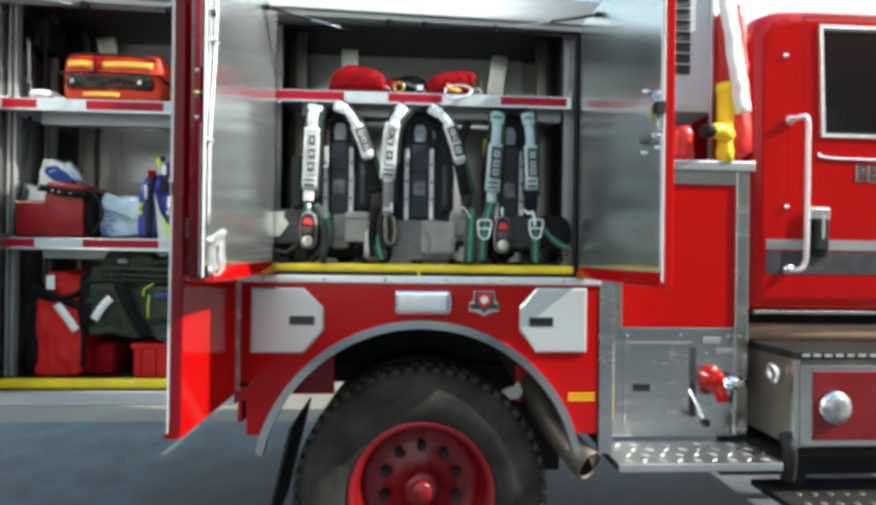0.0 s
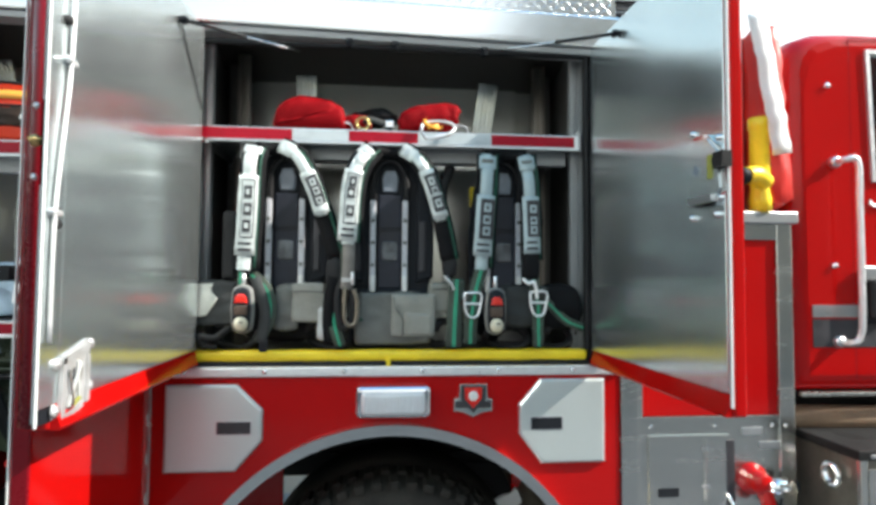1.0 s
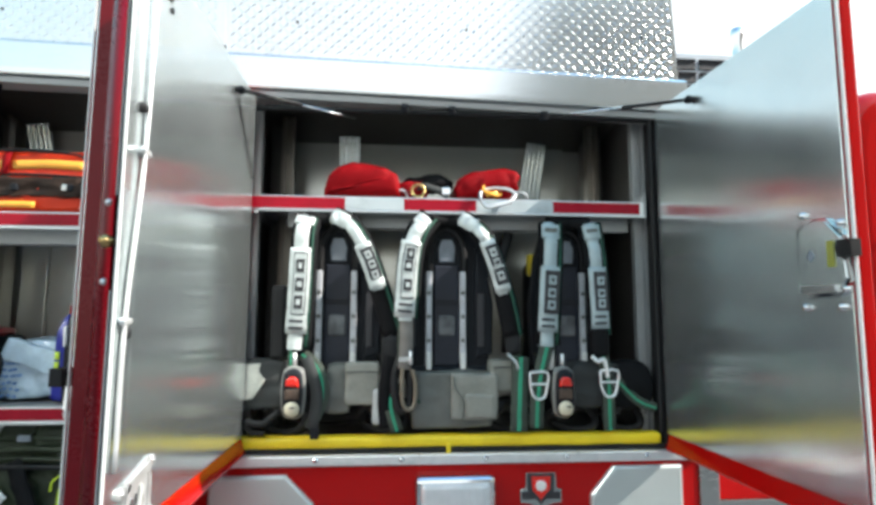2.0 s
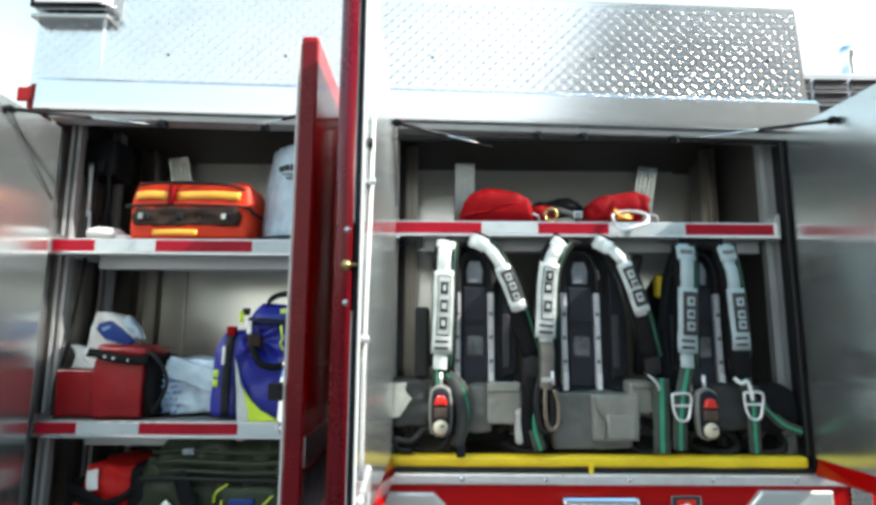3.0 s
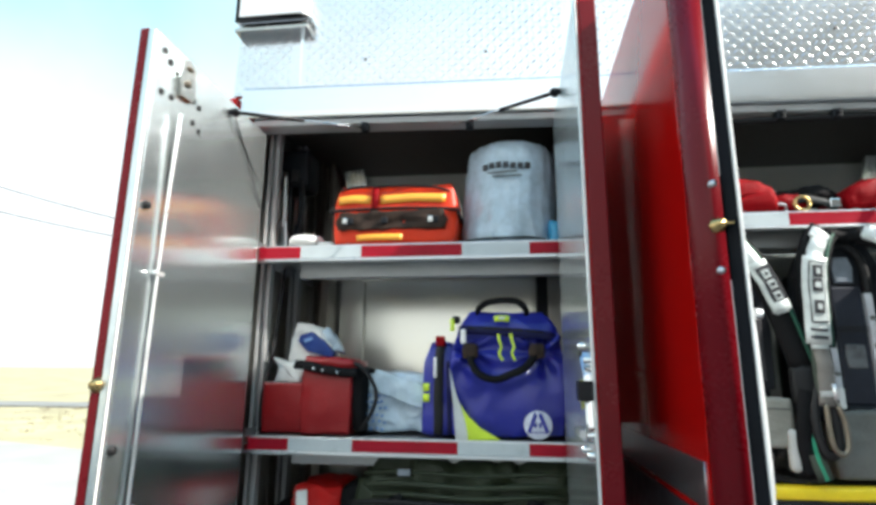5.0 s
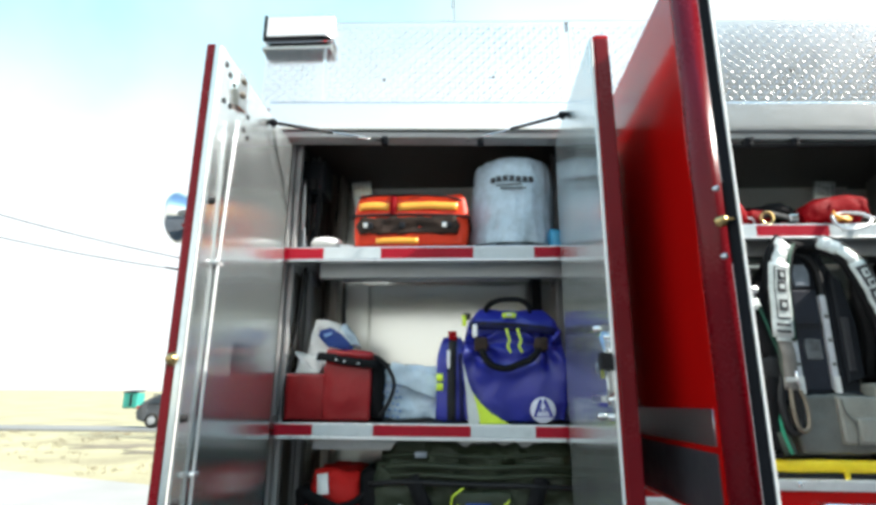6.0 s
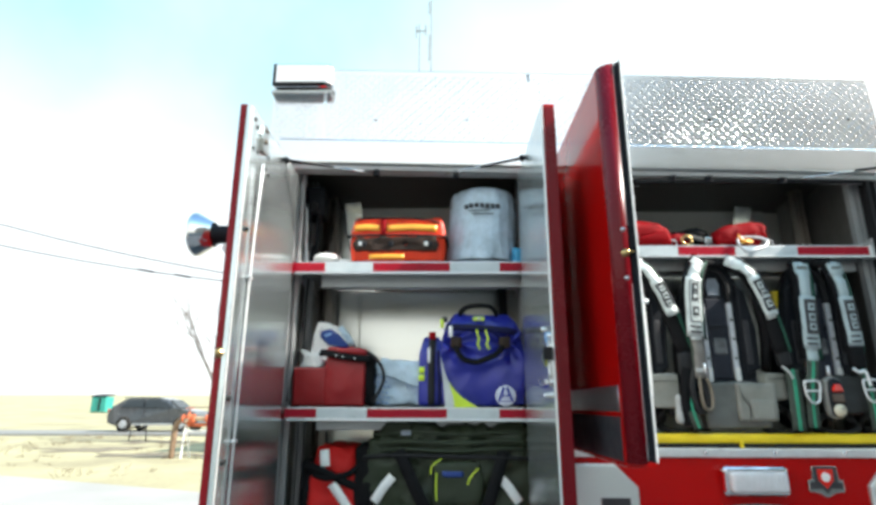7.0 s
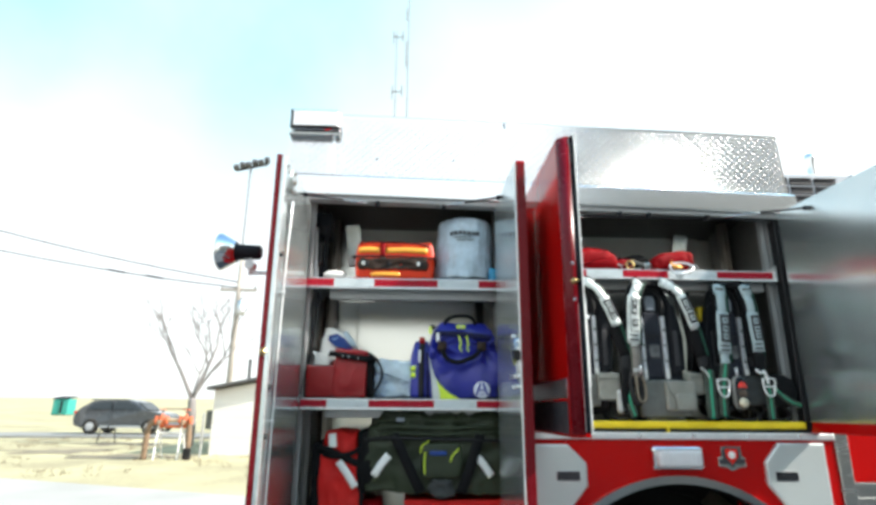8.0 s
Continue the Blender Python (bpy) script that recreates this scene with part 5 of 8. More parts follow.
part("stripe", box(1.80, 3.9, CY - 0.003, CY - 0.0005, 1.590, 1.640, 0), SATIN, cab, "silver stripe along the cab")
part("stripe", box(1.80, 3.9, CY - 0.003, CY - 0.0005, 1.470, 1.582, 0), INK, cab, "black stripe along the cab")
part("lower_trim", box(1.745, 3.9, CY - 0.006, CY + 0.02, 1.272, 1.290, 0.004), STEEL, cab, "bright lower trim")
part("grab_rail", tube([(1.905, CY, 2.225), (1.91, CY - 0.055, 2.225), (1.952, CY - 0.07, 2.215), (1.955, CY - 0.07, 2.05), (1.955, CY - 0.07, 1.62), (1.952, CY - 0.06, 1.52), (1.93, CY - 0.05, 1.492), (1.915, CY, 1.492)], 0.0125, 12), BARE_ALU, cab, "vertical bare aluminium grab rail", True)
for z in (2.225, 1.492):
    part("rail_foot", lathe([(0.0, -0.022), (0.020, -0.022), (0.024, -0.014), (0.026, 0.0)], (1.908, CY, z), seg=16), SATIN, cab, "round rail foot", True)
handle = part("door_handle", box(2.005, 2.108, CY - 0.022, CY + 0.002, 1.560, 1.795, 0.02, 3), DARK, cab, "chrome and black door handle")
part("chrome_hood", box(2.003, 2.110, CY - 0.030, CY - 0.004, 1.735, 1.800, 0.024, 3), SATIN, handle, "chrome hood over the grip")
part("grip", box(2.022, 2.092, CY - 0.046, CY - 0.020, 1.585, 1.745, 0.02, 3), BLACK, handle, "black grip")
part("handle_slot", box(2.05, 2.064, CY - 0.05, CY - 0.044, 1.64, 1.76, 0.004), CHROME, handle)
for x, z in ((1.885, 2.545), (1.90, 1.80)):
    part("bolt", lathe([(0.0, -0.012), (0.011, -0.010), (0.013, 0.0)], (x, CY, z), seg=12), CHROME, cab, smooth=True)
words("BE", 0.110, Matrix.Translation((2.252, CY - 0.003, 1.933)) @ Matrix.Rotation(radians(90), 4, "X"), CREAM, cab, "gold_lettering", 0.004)
words("BE", 0.110, Matrix.Translation((2.257, CY - 0.005, 1.935)) @ Matrix.Rotation(radians(90), 4, "X"), INK, cab, "dark_lettering", 0.0025)

# battery box below the cab
bb = part("step_box", box(1.775, 2.9, 2.30, 2.75, 0.70, 1.10, 0.006), STEEL_DARK, truck, "dark steel step box below the cab")
part("box_top", box(1.755, 2.9, 2.285, 2.76, 1.10, 1.135, 0.004), IRON, bb, "black tread top")
for i in range(8):
    part("tread_bar", box(1.80 + i * 0.052, 1.835 + i * 0.052, 2.281, 2.30, 1.108, 1.122, 0.003), SATIN, bb)
part("red_front", box(1.855, 2.8, 2.288, 2.30, 0.735, 1.045, 0.004), SHADED_RED, bb, "red front plate")
part("front_rim", box(1.80, 2.85, 2.292, 2.302, 0.71, 1.07, 0.004), STEEL, bb)
part("side_edge", box(1.772, 1.800, 2.296, 2.32, 0.70, 1.10, 0.004), STEEL, bb)
part("round_lamp", lathe([(0.0, -0.045), (0.03, -0.043), (0.055, -0.035), (0.066, -0.02), (0.070, 0.0)], (1.952, 2.288, 0.885), seg=28), LAMP_GLASS, bb, "round clear lamp with a chrome rim", True)
part("lamp_rim", lathe([(0.064, -0.026), (0.072, -0.022), (0.078, 0.0), (0.070, 0.002)], (1.952, 2.288, 0.885), seg=28), CHROME, bb, smooth=True)
part("side_light", lathe([(0.0, 0.02), (0.03, 0.015), (0.038, 0.0), (0.048, -0.01), (0.05, -0.025), (0.038, -0.03)], (1.775, 2.42, 1.01), axis="x", seg=24), CHROME, bb, "round side light", True)
part("hose_end", tube([(1.765, 2.34, 0.75), (1.76, 2.30, 0.68), (1.765, 2.32, 0.55)], 0.03, 12), BLACK, bb, smooth=True)
part("cross_pipe", tube([(1.72, 2.66, 1.150), (1.80, 2.64, 1.168), (2.1, 2.62, 1.168), (2.9, 2.62, 1.165)], 0.050, 16), BROWN_PIPE, truck, "brown heat-stained pipe under the cab", True)
part("battery_shelf", box(1.70, 2.6, 2.40, 2.8, 0.62, 0.66, 0.004), IRON, bb)
part("front_bumper", box(4.0, 4.22, 2.40, 4.76, 0.55, 0.85, 0.03, 3), CHROME, truck, "bright front bumper")
# unseen plate added to keep the sun from passing under the cab
part("front_fender_guard", box(2.9, 4.0, 2.75, 2.8, 0.75, 1.28, 0.004), IRON, truck, "unseen dark plate blocking sun under the cab")

# ---- hose nozzle parts on the ledge ----
noz = thing("hose_nozzle", (1.55, 2.52, 2.012), "yellow and red hose nozzle standing on the ledge", "hose nozzle")
part("body", lathe([(0.0, 0.0), (0.040, 0.0), (0.042, 0.05), (0.034, 0.09), (0.038, 0.12), (0.036, 0.33), (0.042, 0.34), (0.042, 0.38), (0.0, 0.385)], (1.575, 2.53, 2.012), axis="z", seg=24), YELLOW, noz, "yellow grip", True)
part("elbow", tube([(1.575, 2.50, 2.13), (1.52, 2.47, 2.15), (1.47, 2.46, 2.145)], 0.034, 14), YELLOW, noz, smooth=True)
part("tip", lathe([(0.0, -0.03), (0.03, -0.03), (0.034, 0.0), (0.028, 0.03)], (1.455, 2.46, 2.143), axis="x", seg=18), DARK, noz, smooth=True)
part("coupling", lathe([(0.0, 0.0), (0.055, 0.0), (0.06, 0.03), (0.05, 0.10), (0.055, 0.13), (0.04, 0.17), (0.0, 0.175)], (1.375, 2.56, 2.012), axis="z", seg=20), RED_PLASTIC, noz, "red coupling", True)


# ---- three breathing packs hanging in the over-wheel compartment ----
def shoulder_strap(pack, pts, width, cloth, mark, reach=1.0):
    """A padded strap: black pad, silver face with a broad top tab and a broad lower end that carries a framed plain mark."""
    p = [Vector(q) for q in pts]
    pad = part("shoulder_strap", ribbon([q + Vector((width * 0.05, 0.006, 0)) for q in p], width * 1.12, 0.026, ruffle=0.006), BLACK_CLOTH, pack, "padded shoulder strap with a silver reflective face", True)
    part("green_edge", ribbon([q + Vector((width * 0.40, -0.0100, 0)) for q in p], 0.009, 0.005), GREEN_WEB, pad, smooth=True)
    shift = Vector((-width * 0.04, -0.0135, 0))
    path = smooth_path(p, 12)
    n = len(path)
    shown = path[:max(4, int(n * reach))]
    part("reflective_face", ribbon([q + shift for q in shown[::6] + [shown[-1]]], width * 0.58, 0.010, ruffle=0.008), cloth, pad, "silver reflective face", True)

    def at(f):
        return path[min(n - 1, max(0, int(n * f)))]

    tab = [at(f) + shift + Vector((0, -0.003, 0)) for f in (0.04, 0.12, 0.21)]
    part("top_tab", ribbon(tab, width * 0.82, 0.009, ruffle=0.008), cloth, pad, smooth=True)
    d = (tab[2] - tab[0]).normalized()
    part("tab_bar", ribbon([tab[1] + Vector((0, -0.006, 0)) - d * 0.010, tab[1] + Vector((0, -0.006, 0)) + d * 0.002], width * 0.56, 0.002, ruffle=0.008), TAPE_W if cloth is SILVER_CLOTH else GREY_PAD, pad)
    ends = [at(f) + shift + Vector((0, -0.004, 0)) for f in (mark[0], (mark[0] + mark[1]) / 2, mark[1])]
    d = (ends[-1] - ends[0]).normalized()
    part("mark_cloth", ribbon([ends[0] - d * 0.014, ends[1], ends[2] + d * (0.055 if reach == 1.0 else 0.02)], width * 0.86, 0.009, ruffle=0.006), cloth, pad, "wider silver end of the strap", True)
    up = Vector((0, -0.0055, 0))
    dark = cloth is SILVER_SHADED or reach < 1.0
    lean = Vector((width * (0.10 if dark else 0.04), 0, 0))
    part("mark_plate", ribbon([e + up + lean for e in ends], width * (0.66 if dark else 0.58), 0.004), INK, pad, "dark plain mark")
    if not dark:
        part("mark_field", ribbon([ends[0] + d * 0.004 + up * 1.4 + lean, ends[1] + up * 1.4 + lean, ends[2] - d * 0.004 + up * 1.4 + lean], width * 0.50, 0.004), cloth, pad)
    L = (ends[2] - ends[0]).length
    for k in range(3):
        f = 0.21 + 0.29 * k
        c = ends[0].lerp(ends[1], 2 * f) if f < 0.5 else ends[1].lerp(ends[2], 2 * f - 1)
        c = c + up * (1.4 if dark else 1.9) + lean
        part("mark_bar", ribbon([c - d * L * 0.105, c + d * L * 0.105], width * 0.34, 0.004), cloth if dark else INK, pad)
        part("bar_gap", ribbon([c - d * L * 0.045 + up * 0.5, c + d * L * 0.045 + up * 0.5], width * (0.12, 0.20, 0.16)[k], 0.004), INK if dark else cloth, pad)
    for k in (0.018, 0.038) if reach == 1.0 else ():
        c = ends[2] + d * k + up
        part("end_bar", ribbon([c - d * 0.004, c + d * 0.004], width * 0.58, 0.004), INK, pad)
    return pad


def alarm(pack, x, z, y):
    """The rounded alarm unit: pale rim, dark case, red lamp, brown window and a large cream dial."""
    a = part("alarm_unit", soft(x - 0.036, x + 0.036, y - 0.026, y + 0.02, z - 0.080, z + 0.074, 0.62, 10, 0.0), CASE_GREY, pack, "rounded grey alarm unit", True)
    part("case_face", soft(x - 0.030, x + 0.030, y - 0.032, y - 0.005, z - 0.074, z + 0.066, 0.6, 9, 0.0), DARK, a, "dark face", True)
    part("red_lamp", prism([(x - 0.020, z + 0.016), (x + 0.020, z + 0.016), (x + 0.016, z + 0.036), (x + 0.008, z + 0.044), (x - 0.008, z + 0.044), (x - 0.016, z + 0.036)], y - 0.041, y - 0.02, 0.006, 3), RED_LENS, a, "red lamp")
    part("window", box(x - 0.021, x + 0.021, y - 0.037, y - 0.026, z - 0.022, z + 0.010, 0.005), WINDOW_BROWN, a, "brown display window")
    part("dial", lathe([(0.0, -0.012), (0.014, -0.010), (0.021, -0.004), (0.023, 0.004)], (x, y - 0.030, z - 0.048), seg=24), CREAM, a, "large cream dial", True)
    part("dial_mark", box(x - 0.002, x + 0.010, y - 0.046, y - 0.042, z - 0.044, z - 0.040, 0), INK, a)
    part("pin", tube([(x, y, z + 0.070), (x, y, z + 0.110)], 0.006, 8), BARE_ALU, a, smooth=True)


def buckle(pack, x, z, y):
    ring = [(x - 0.027, y, z + 0.034), (x + 0.027, y, z + 0.034), (x + 0.025, y, z - 0.010), (x + 0.013, y - 0.004, z - 0.040), (x - 0.013, y - 0.004, z - 0.040), (x - 0.025, y, z - 0.010), (x - 0.027, y, z + 0.034)]
    b = part("buckle", tube(ring, 0.0042, 8, 3), BARE_ALU, pack, "bent steel wire buckle", True)
    part("bar", tube([(x - 0.026, y, z), (x + 0.026, y, z)], 0.0038, 8), BARE_ALU, b)


def webbing(pack, pts, width=0.042):
    s = part("webbing", ribbon(pts, width, 0.006, ruffle=0.003), WEB_GREY, pack, "dark grey webbing with green stripes", True)
    part("stripe", ribbon([Vector(p) + Vector((0, -0.0045, 0)) for p in pts], width * 0.24, 0.003, ruffle=0.003), GREEN_LINE, s, "bright green stripe")


def breathing_pack(x, left, right, plate_w, label, cloth, mark=(0.5, 0.8), right_w=0.058, reach=0.76):
    """x: middle of the back plate; left, right: the shoulder straps."""
    pack = thing("breathing_pack", (x, 2.42, 1.47), label, "air pack", "breathing packs")
    part("air_cylinder", lathe([(0.0, 0.60), (0.05, 0.585), (0.085, 0.53), (0.088, 0.10), (0.07, 0.04), (0.03, 0.01), (0.03, 0.0), (0.0, 0.0)], (x, 2.56, 1.50), axis="z", seg=28), DARK, pack, "dark air cylinder", True)
    h = plate_w / 2
    outline = [(x - h * 0.95, 1.70), (x - h, 1.90), (x - h * 0.80, 2.06), (x - h * 0.55, 2.145), (x - h * 0.25, 2.172), (x + h * 0.25, 2.172), (x + h * 0.55, 2.145), (x + h * 0.80, 2.06), (x + h, 1.90), (x + h * 0.95, 1.70), (x + h * 0.6, 1.64), (x - h * 0.6, 1.64)]
    plate = part("back_plate", prism(outline, 2.33, 2.38, 0.012, 3), DARK, pack, "dark moulded back plate")
    part("head_recess", prism([(x - 0.024, 2.030), (x - 0.028, 2.075), (x - 0.017, 2.104), (x + 0.017, 2.104), (x + 0.028, 2.075), (x + 0.024, 2.030)], 2.318, 2.332, 0.005, 3), RECESS_GREY, plate, "blue-grey oval latch")
    part("hose_arch", tube([(x - 0.055, 2.322, 1.90), (x - 0.052, 2.318, 2.08), (x, 2.316, 2.138), (x + 0.052, 2.318, 2.08), (x + 0.055, 2.322, 1.90)], 0.012, 10), BLACK, plate, smooth=True)
    part("spine", box(x - 0.040, x + 0.040, 2.316, 2.334, 1.70, 2.02, 0.006, 3), SPINE_BLUE, plate, "dark blue-black spine panel")
    for z in (1.895, 1.905):
        part("groove", box(x - 0.040, x + 0.040, 2.313, 2.318, z, z + 0.004, 0.001), BLACK, plate)
    for dx in (-0.057, 0.051):
        part("side_strip", box(x + dx - 0.0095, x + dx + 0.0095, 2.306, 2.332, 1.705, 2.0, 0.004), STRIP_PALE, plate, "pale upright strip")
        for z in (1.775, 1.85, 1.925):
            part("strip_slot", box(x + dx - 0.006, x + dx + 0.006, 2.3045, 2.308, z, z + 0.012, 0.001), GREY_PAD, plate)
        part("foot_clip", box(x + dx - 0.009, x + dx + 0.009, 2.300, 2.316, 1.69, 1.745, 0.004), WHITE, plate, "white foot clip")
    part("name_panel", soft(x - 0.026, x + 0.026, 2.311, 2.320, 1.795, 1.860, 0.25, 7, 0.002, 20), NAME_GREY, plate, "worn grey square panel", True)
    part("lower_frame", box(x - h * 0.92, x + h * 0.92, 2.31, 2.36, 1.655, 1.70, 0.014, 3), DARK, plate)
    for s in (-1, 1):
        wing = [(x + s * h * 0.62, 1.72), (x + s * h * 1.02, 1.74), (x + s * h * 1.04, 1.90), (x + s * h * 0.86, 2.05), (x + s * h * 0.62, 2.08)]
        part("side_wing", prism(wing if s < 0 else wing[::-1], 2.316, 2.345, 0.010, 3), DARK, plate, "moulded side wing")
        part("side_slot", box(x + s * h * 0.76 - 0.012, x + s * h * 0.76 + 0.012, 2.310, 2.320, 1.76, 1.93, 0.006), INK, plate)
    shoulder_strap(pack, left, 0.072, cloth, mark)
    shoulder_strap(pack, right, right_w, cloth, (0.46, 0.70) if reach < 1 else mark, reach)
    part("collar", ribbon([left[0], (x, 2.30, 2.165), right[0]], 0.05, 0.03, (0, -0.6, 0.8)), BLACK_CLOTH, pack, "black padded collar", True)
    return pack


one = breathing_pack(-0.255, [(-0.346, 2.275, 2.165), (-0.354, 2.242, 2.10), (-0.357, 2.236, 1.95), (-0.366, 2.235, 1.765)], [(-0.270, 2.28, 2.168), (-0.215, 2.248, 2.135), (-0.162, 2.238, 2.045), (-0.124, 2.235, 1.94), (-0.080, 2.245, 1.80)], 0.265,
                     "black air pack with bright silver shoulder straps standing on the sill", SILVER_CLOTH, mark=(0.48, 0.83))
part("waist_pad", soft(-0.56, -0.395, 2.262, 2.36, 1.575, 1.72, 0.25, 12, 0.008, 12), PAD_DARK, one, "worn dark grey waist pad", True)
part("waist_patch", prism([(-0.552, 1.605), (-0.552, 1.712), (-0.470, 1.716), (-0.478, 1.690), (-0.455, 1.668), (-0.474, 1.640), (-0.492, 1.612)], 2.2535, 2.275, 0.004, 2), PATCH_CREAM, one, "pale worn patch")
part("waist_pad", soft(-0.285, -0.205, 2.262, 2.34, 1.560, 1.712, 0.30, 12, 0.006, 12, 0.02, 0.9), GREY_PAD, one, "grey side of the waist pad", True)
part("pad_panel", soft(-0.222, -0.118, 2.248, 2.33, 1.590, 1.716, 0.10, 12, 0.005, 12), PAD_LIGHT, one, "waist panel coloured pale as if lit", True)
part("pad_seam", tube([(-0.218, 2.2465, 1.690), (-0.17, 2.244, 1.692), (-0.122, 2.2465, 1.690)], 0.0025, 6), GREY_PAD, one, smooth=True)
part("lumbar_pad", soft(-0.40, -0.14, 2.30, 2.40, 1.52, 1.66, 0.5, 8, 0.008, 12), BLACK_CLOTH, one, "black lumbar pad", True)
alarm(one, -0.366, 1.640, 2.222)
part("valve_body", box(-0.448, -0.402, 2.26, 2.33, 1.73, 1.95, 0.012, 3), BLACK, one, "black valve body")
part("pale_handle", soft(-0.140, -0.112, 2.235, 2.262, 1.535, 1.64, 0.5, 7, 0.003), CLIP_GREY, one, "pale grey handle", True)
part("strap_slider", soft(-0.115, -0.062, 2.232, 2.262, 1.70, 1.80, 0.4, 8, 0.004, 14), BLACK, one, "black strap slider", True)
part("buckle_end", box(-0.318, -0.292, 2.226, 2.24, 1.50, 1.535, 0.005), DARK, one)
part("folded_strap", ribbon([(-0.335, 2.235, 1.735), (-0.315, 2.225, 1.69), (-0.30, 2.228, 1.62), (-0.312, 2.23, 1.53)], 0.034, 0.008, ruffle=0.004), PAD_DARK, one, "dark grey folded strap", True)
webbing(one, [(-0.376, 2.23, 1.79), (-0.377, 2.225, 1.74), (-0.376, 2.225, 1.70)], 0.020)
webbing(one, [(-0.35, 2.25, 1.745), (-0.30, 2.24, 1.70), (-0.285, 2.24, 1.62), (-0.32, 2.235, 1.53)], 0.036)
part("tail_strap", ribbon([(-0.072, 2.24, 1.80), (-0.092, 2.235, 1.72), (-0.105, 2.235, 1.62), (-0.10, 2.24, 1.53)], 0.036, 0.010, ruffle=0.005), BLACK_CLOTH, one, "black tail strap", True)
part("hose_loop", tube([(-0.41, 2.25, 1.58), (-0.455, 2.235, 1.545), (-0.50, 2.24, 1.55), (-0.49, 2.25, 1.52), (-0.45, 2.25, 1.515)], 0.010, 8), BLACK, one, smooth=True)

two = breathing_pack(0.090, [(0.028, 2.28, 2.168), (-0.012, 2.248, 2.11), (-0.034, 2.238, 2.02), (-0.041, 2.236, 1.85)], [(0.130, 2.28, 2.165), (0.178, 2.246, 2.13), (0.218, 2.238, 2.06), (0.258, 2.236, 1.93), (0.287, 2.24, 1.80)], 0.290,
                     "black air pack with grey waist pads standing between two others", SILVER_CLOTH, mark=(0.5, 0.88))
part("lumbar_pad", soft(-0.026, 0.236, 2.262, 2.36, 1.512, 1.686, 0.22, 16, 0.007, 10, 0.0, 0.94), GREY_PAD, two, "grey moulded lumbar pad", True)
part("pad_panel", soft(0.098, 0.240, 2.248, 2.32, 1.542, 1.680, 0.10, 14, 0.006, 10), PAD_LIGHT, two, "right half of the pad coloured pale as if lit", True)
part("pad_fold", soft(0.140, 0.232, 2.241, 2.27, 1.550, 1.622, 0.18, 8, 0.003, 14), PAD_LIGHT, two, "pale stitched flap", True)
part("pad_seam", tube([(0.132, 2.245, 1.545), (0.136, 2.243, 1.60), (0.112, 2.245, 1.640), (0.105, 2.246, 1.676)], 0.0025, 6), GREY_PAD, two, smooth=True)
part("waist_pad", soft(0.222, 0.300, 2.268, 2.34, 1.620, 1.722, 0.25, 8, 0.005, 14), PAD_LIGHT, two, "pale grey waist pad", True)
part("pad_seam", tube([(0.228, 2.2655, 1.700), (0.262, 2.264, 1.702), (0.294, 2.2655, 1.700)], 0.0025, 6), GREY_PAD, two, smooth=True)
webbing(two, [(-0.044, 2.235, 1.87), (-0.050, 2.228, 1.79), (-0.046, 2.225, 1.72)], 0.034)
part("hose", tube([(-0.044, 2.24, 1.78), (-0.075, 2.232, 1.68), (-0.062, 2.228, 1.585), (-0.030, 2.228, 1.60), (-0.028, 2.234, 1.70)], 0.012, 10), BLACK, two, "black rubber hose", True)
part("slider_strap", ribbon([(-0.041, 2.226, 1.85), (-0.040, 2.222, 1.78), (-0.046, 2.222, 1.70)], 0.040, 0.008, ruffle=0.006), SLIDER_GREY, two, "brown-grey slider strap", True)
part("slider", box(-0.062, -0.026, 2.214, 2.226, 1.722, 1.738, 0.003), CLIP_GREY, two)
part("snap_hook", tube([(-0.050, 2.220, 1.705), (-0.052, 2.214, 1.64), (-0.047, 2.212, 1.598), (-0.030, 2.212, 1.585), (-0.014, 2.214, 1.604), (-0.012, 2.218, 1.66), (-0.022, 2.220, 1.70)], 0.0065, 8), HOOK_GREY, two, "worn bronze snap hook", True)
part("gauge_pin", tube([(-0.028, 2.216, 1.755), (-0.026, 2.214, 1.715)], 0.005, 8), BARE_ALU, two, smooth=True)
webbing(two, [(-0.070, 2.245, 1.66), (-0.085, 2.235, 1.60), (-0.065, 2.235, 1.52)], 0.038)
webbing(two, [(0.312, 2.245, 1.735), (0.306, 2.236, 1.65), (0.300, 2.234, 1.515)], 0.052)
part("status_light", lathe([(0.0, -0.006), (0.005, -0.004), (0.006, 0.0)], (0.0, 2.25, 1.602), seg=10), GREEN_WEB, two)

three = breathing_pack(0.482, [(0.417, 2.27, 2.155), (0.412, 2.25, 2.06), (0.403, 2.246, 1.93), (0.394, 2.246, 1.772)], [(0.545, 2.27, 2.155), (0.554, 2.25, 2.06), (0.560, 2.246, 1.93), (0.562, 2.246, 1.80)], 0.235,
                       "black air pack with shaded silver shoulder straps and wire buckles", SILVER_SHADED, mark=(0.50, 0.80), right_w=0.066, reach=1.0)
part("strap_pad", soft(0.530, 0.590, 2.222, 2.262, 1.732, 1.84, 0.55, 8, 0.003), BLACK_CLOTH, three, "black strap pad", True)
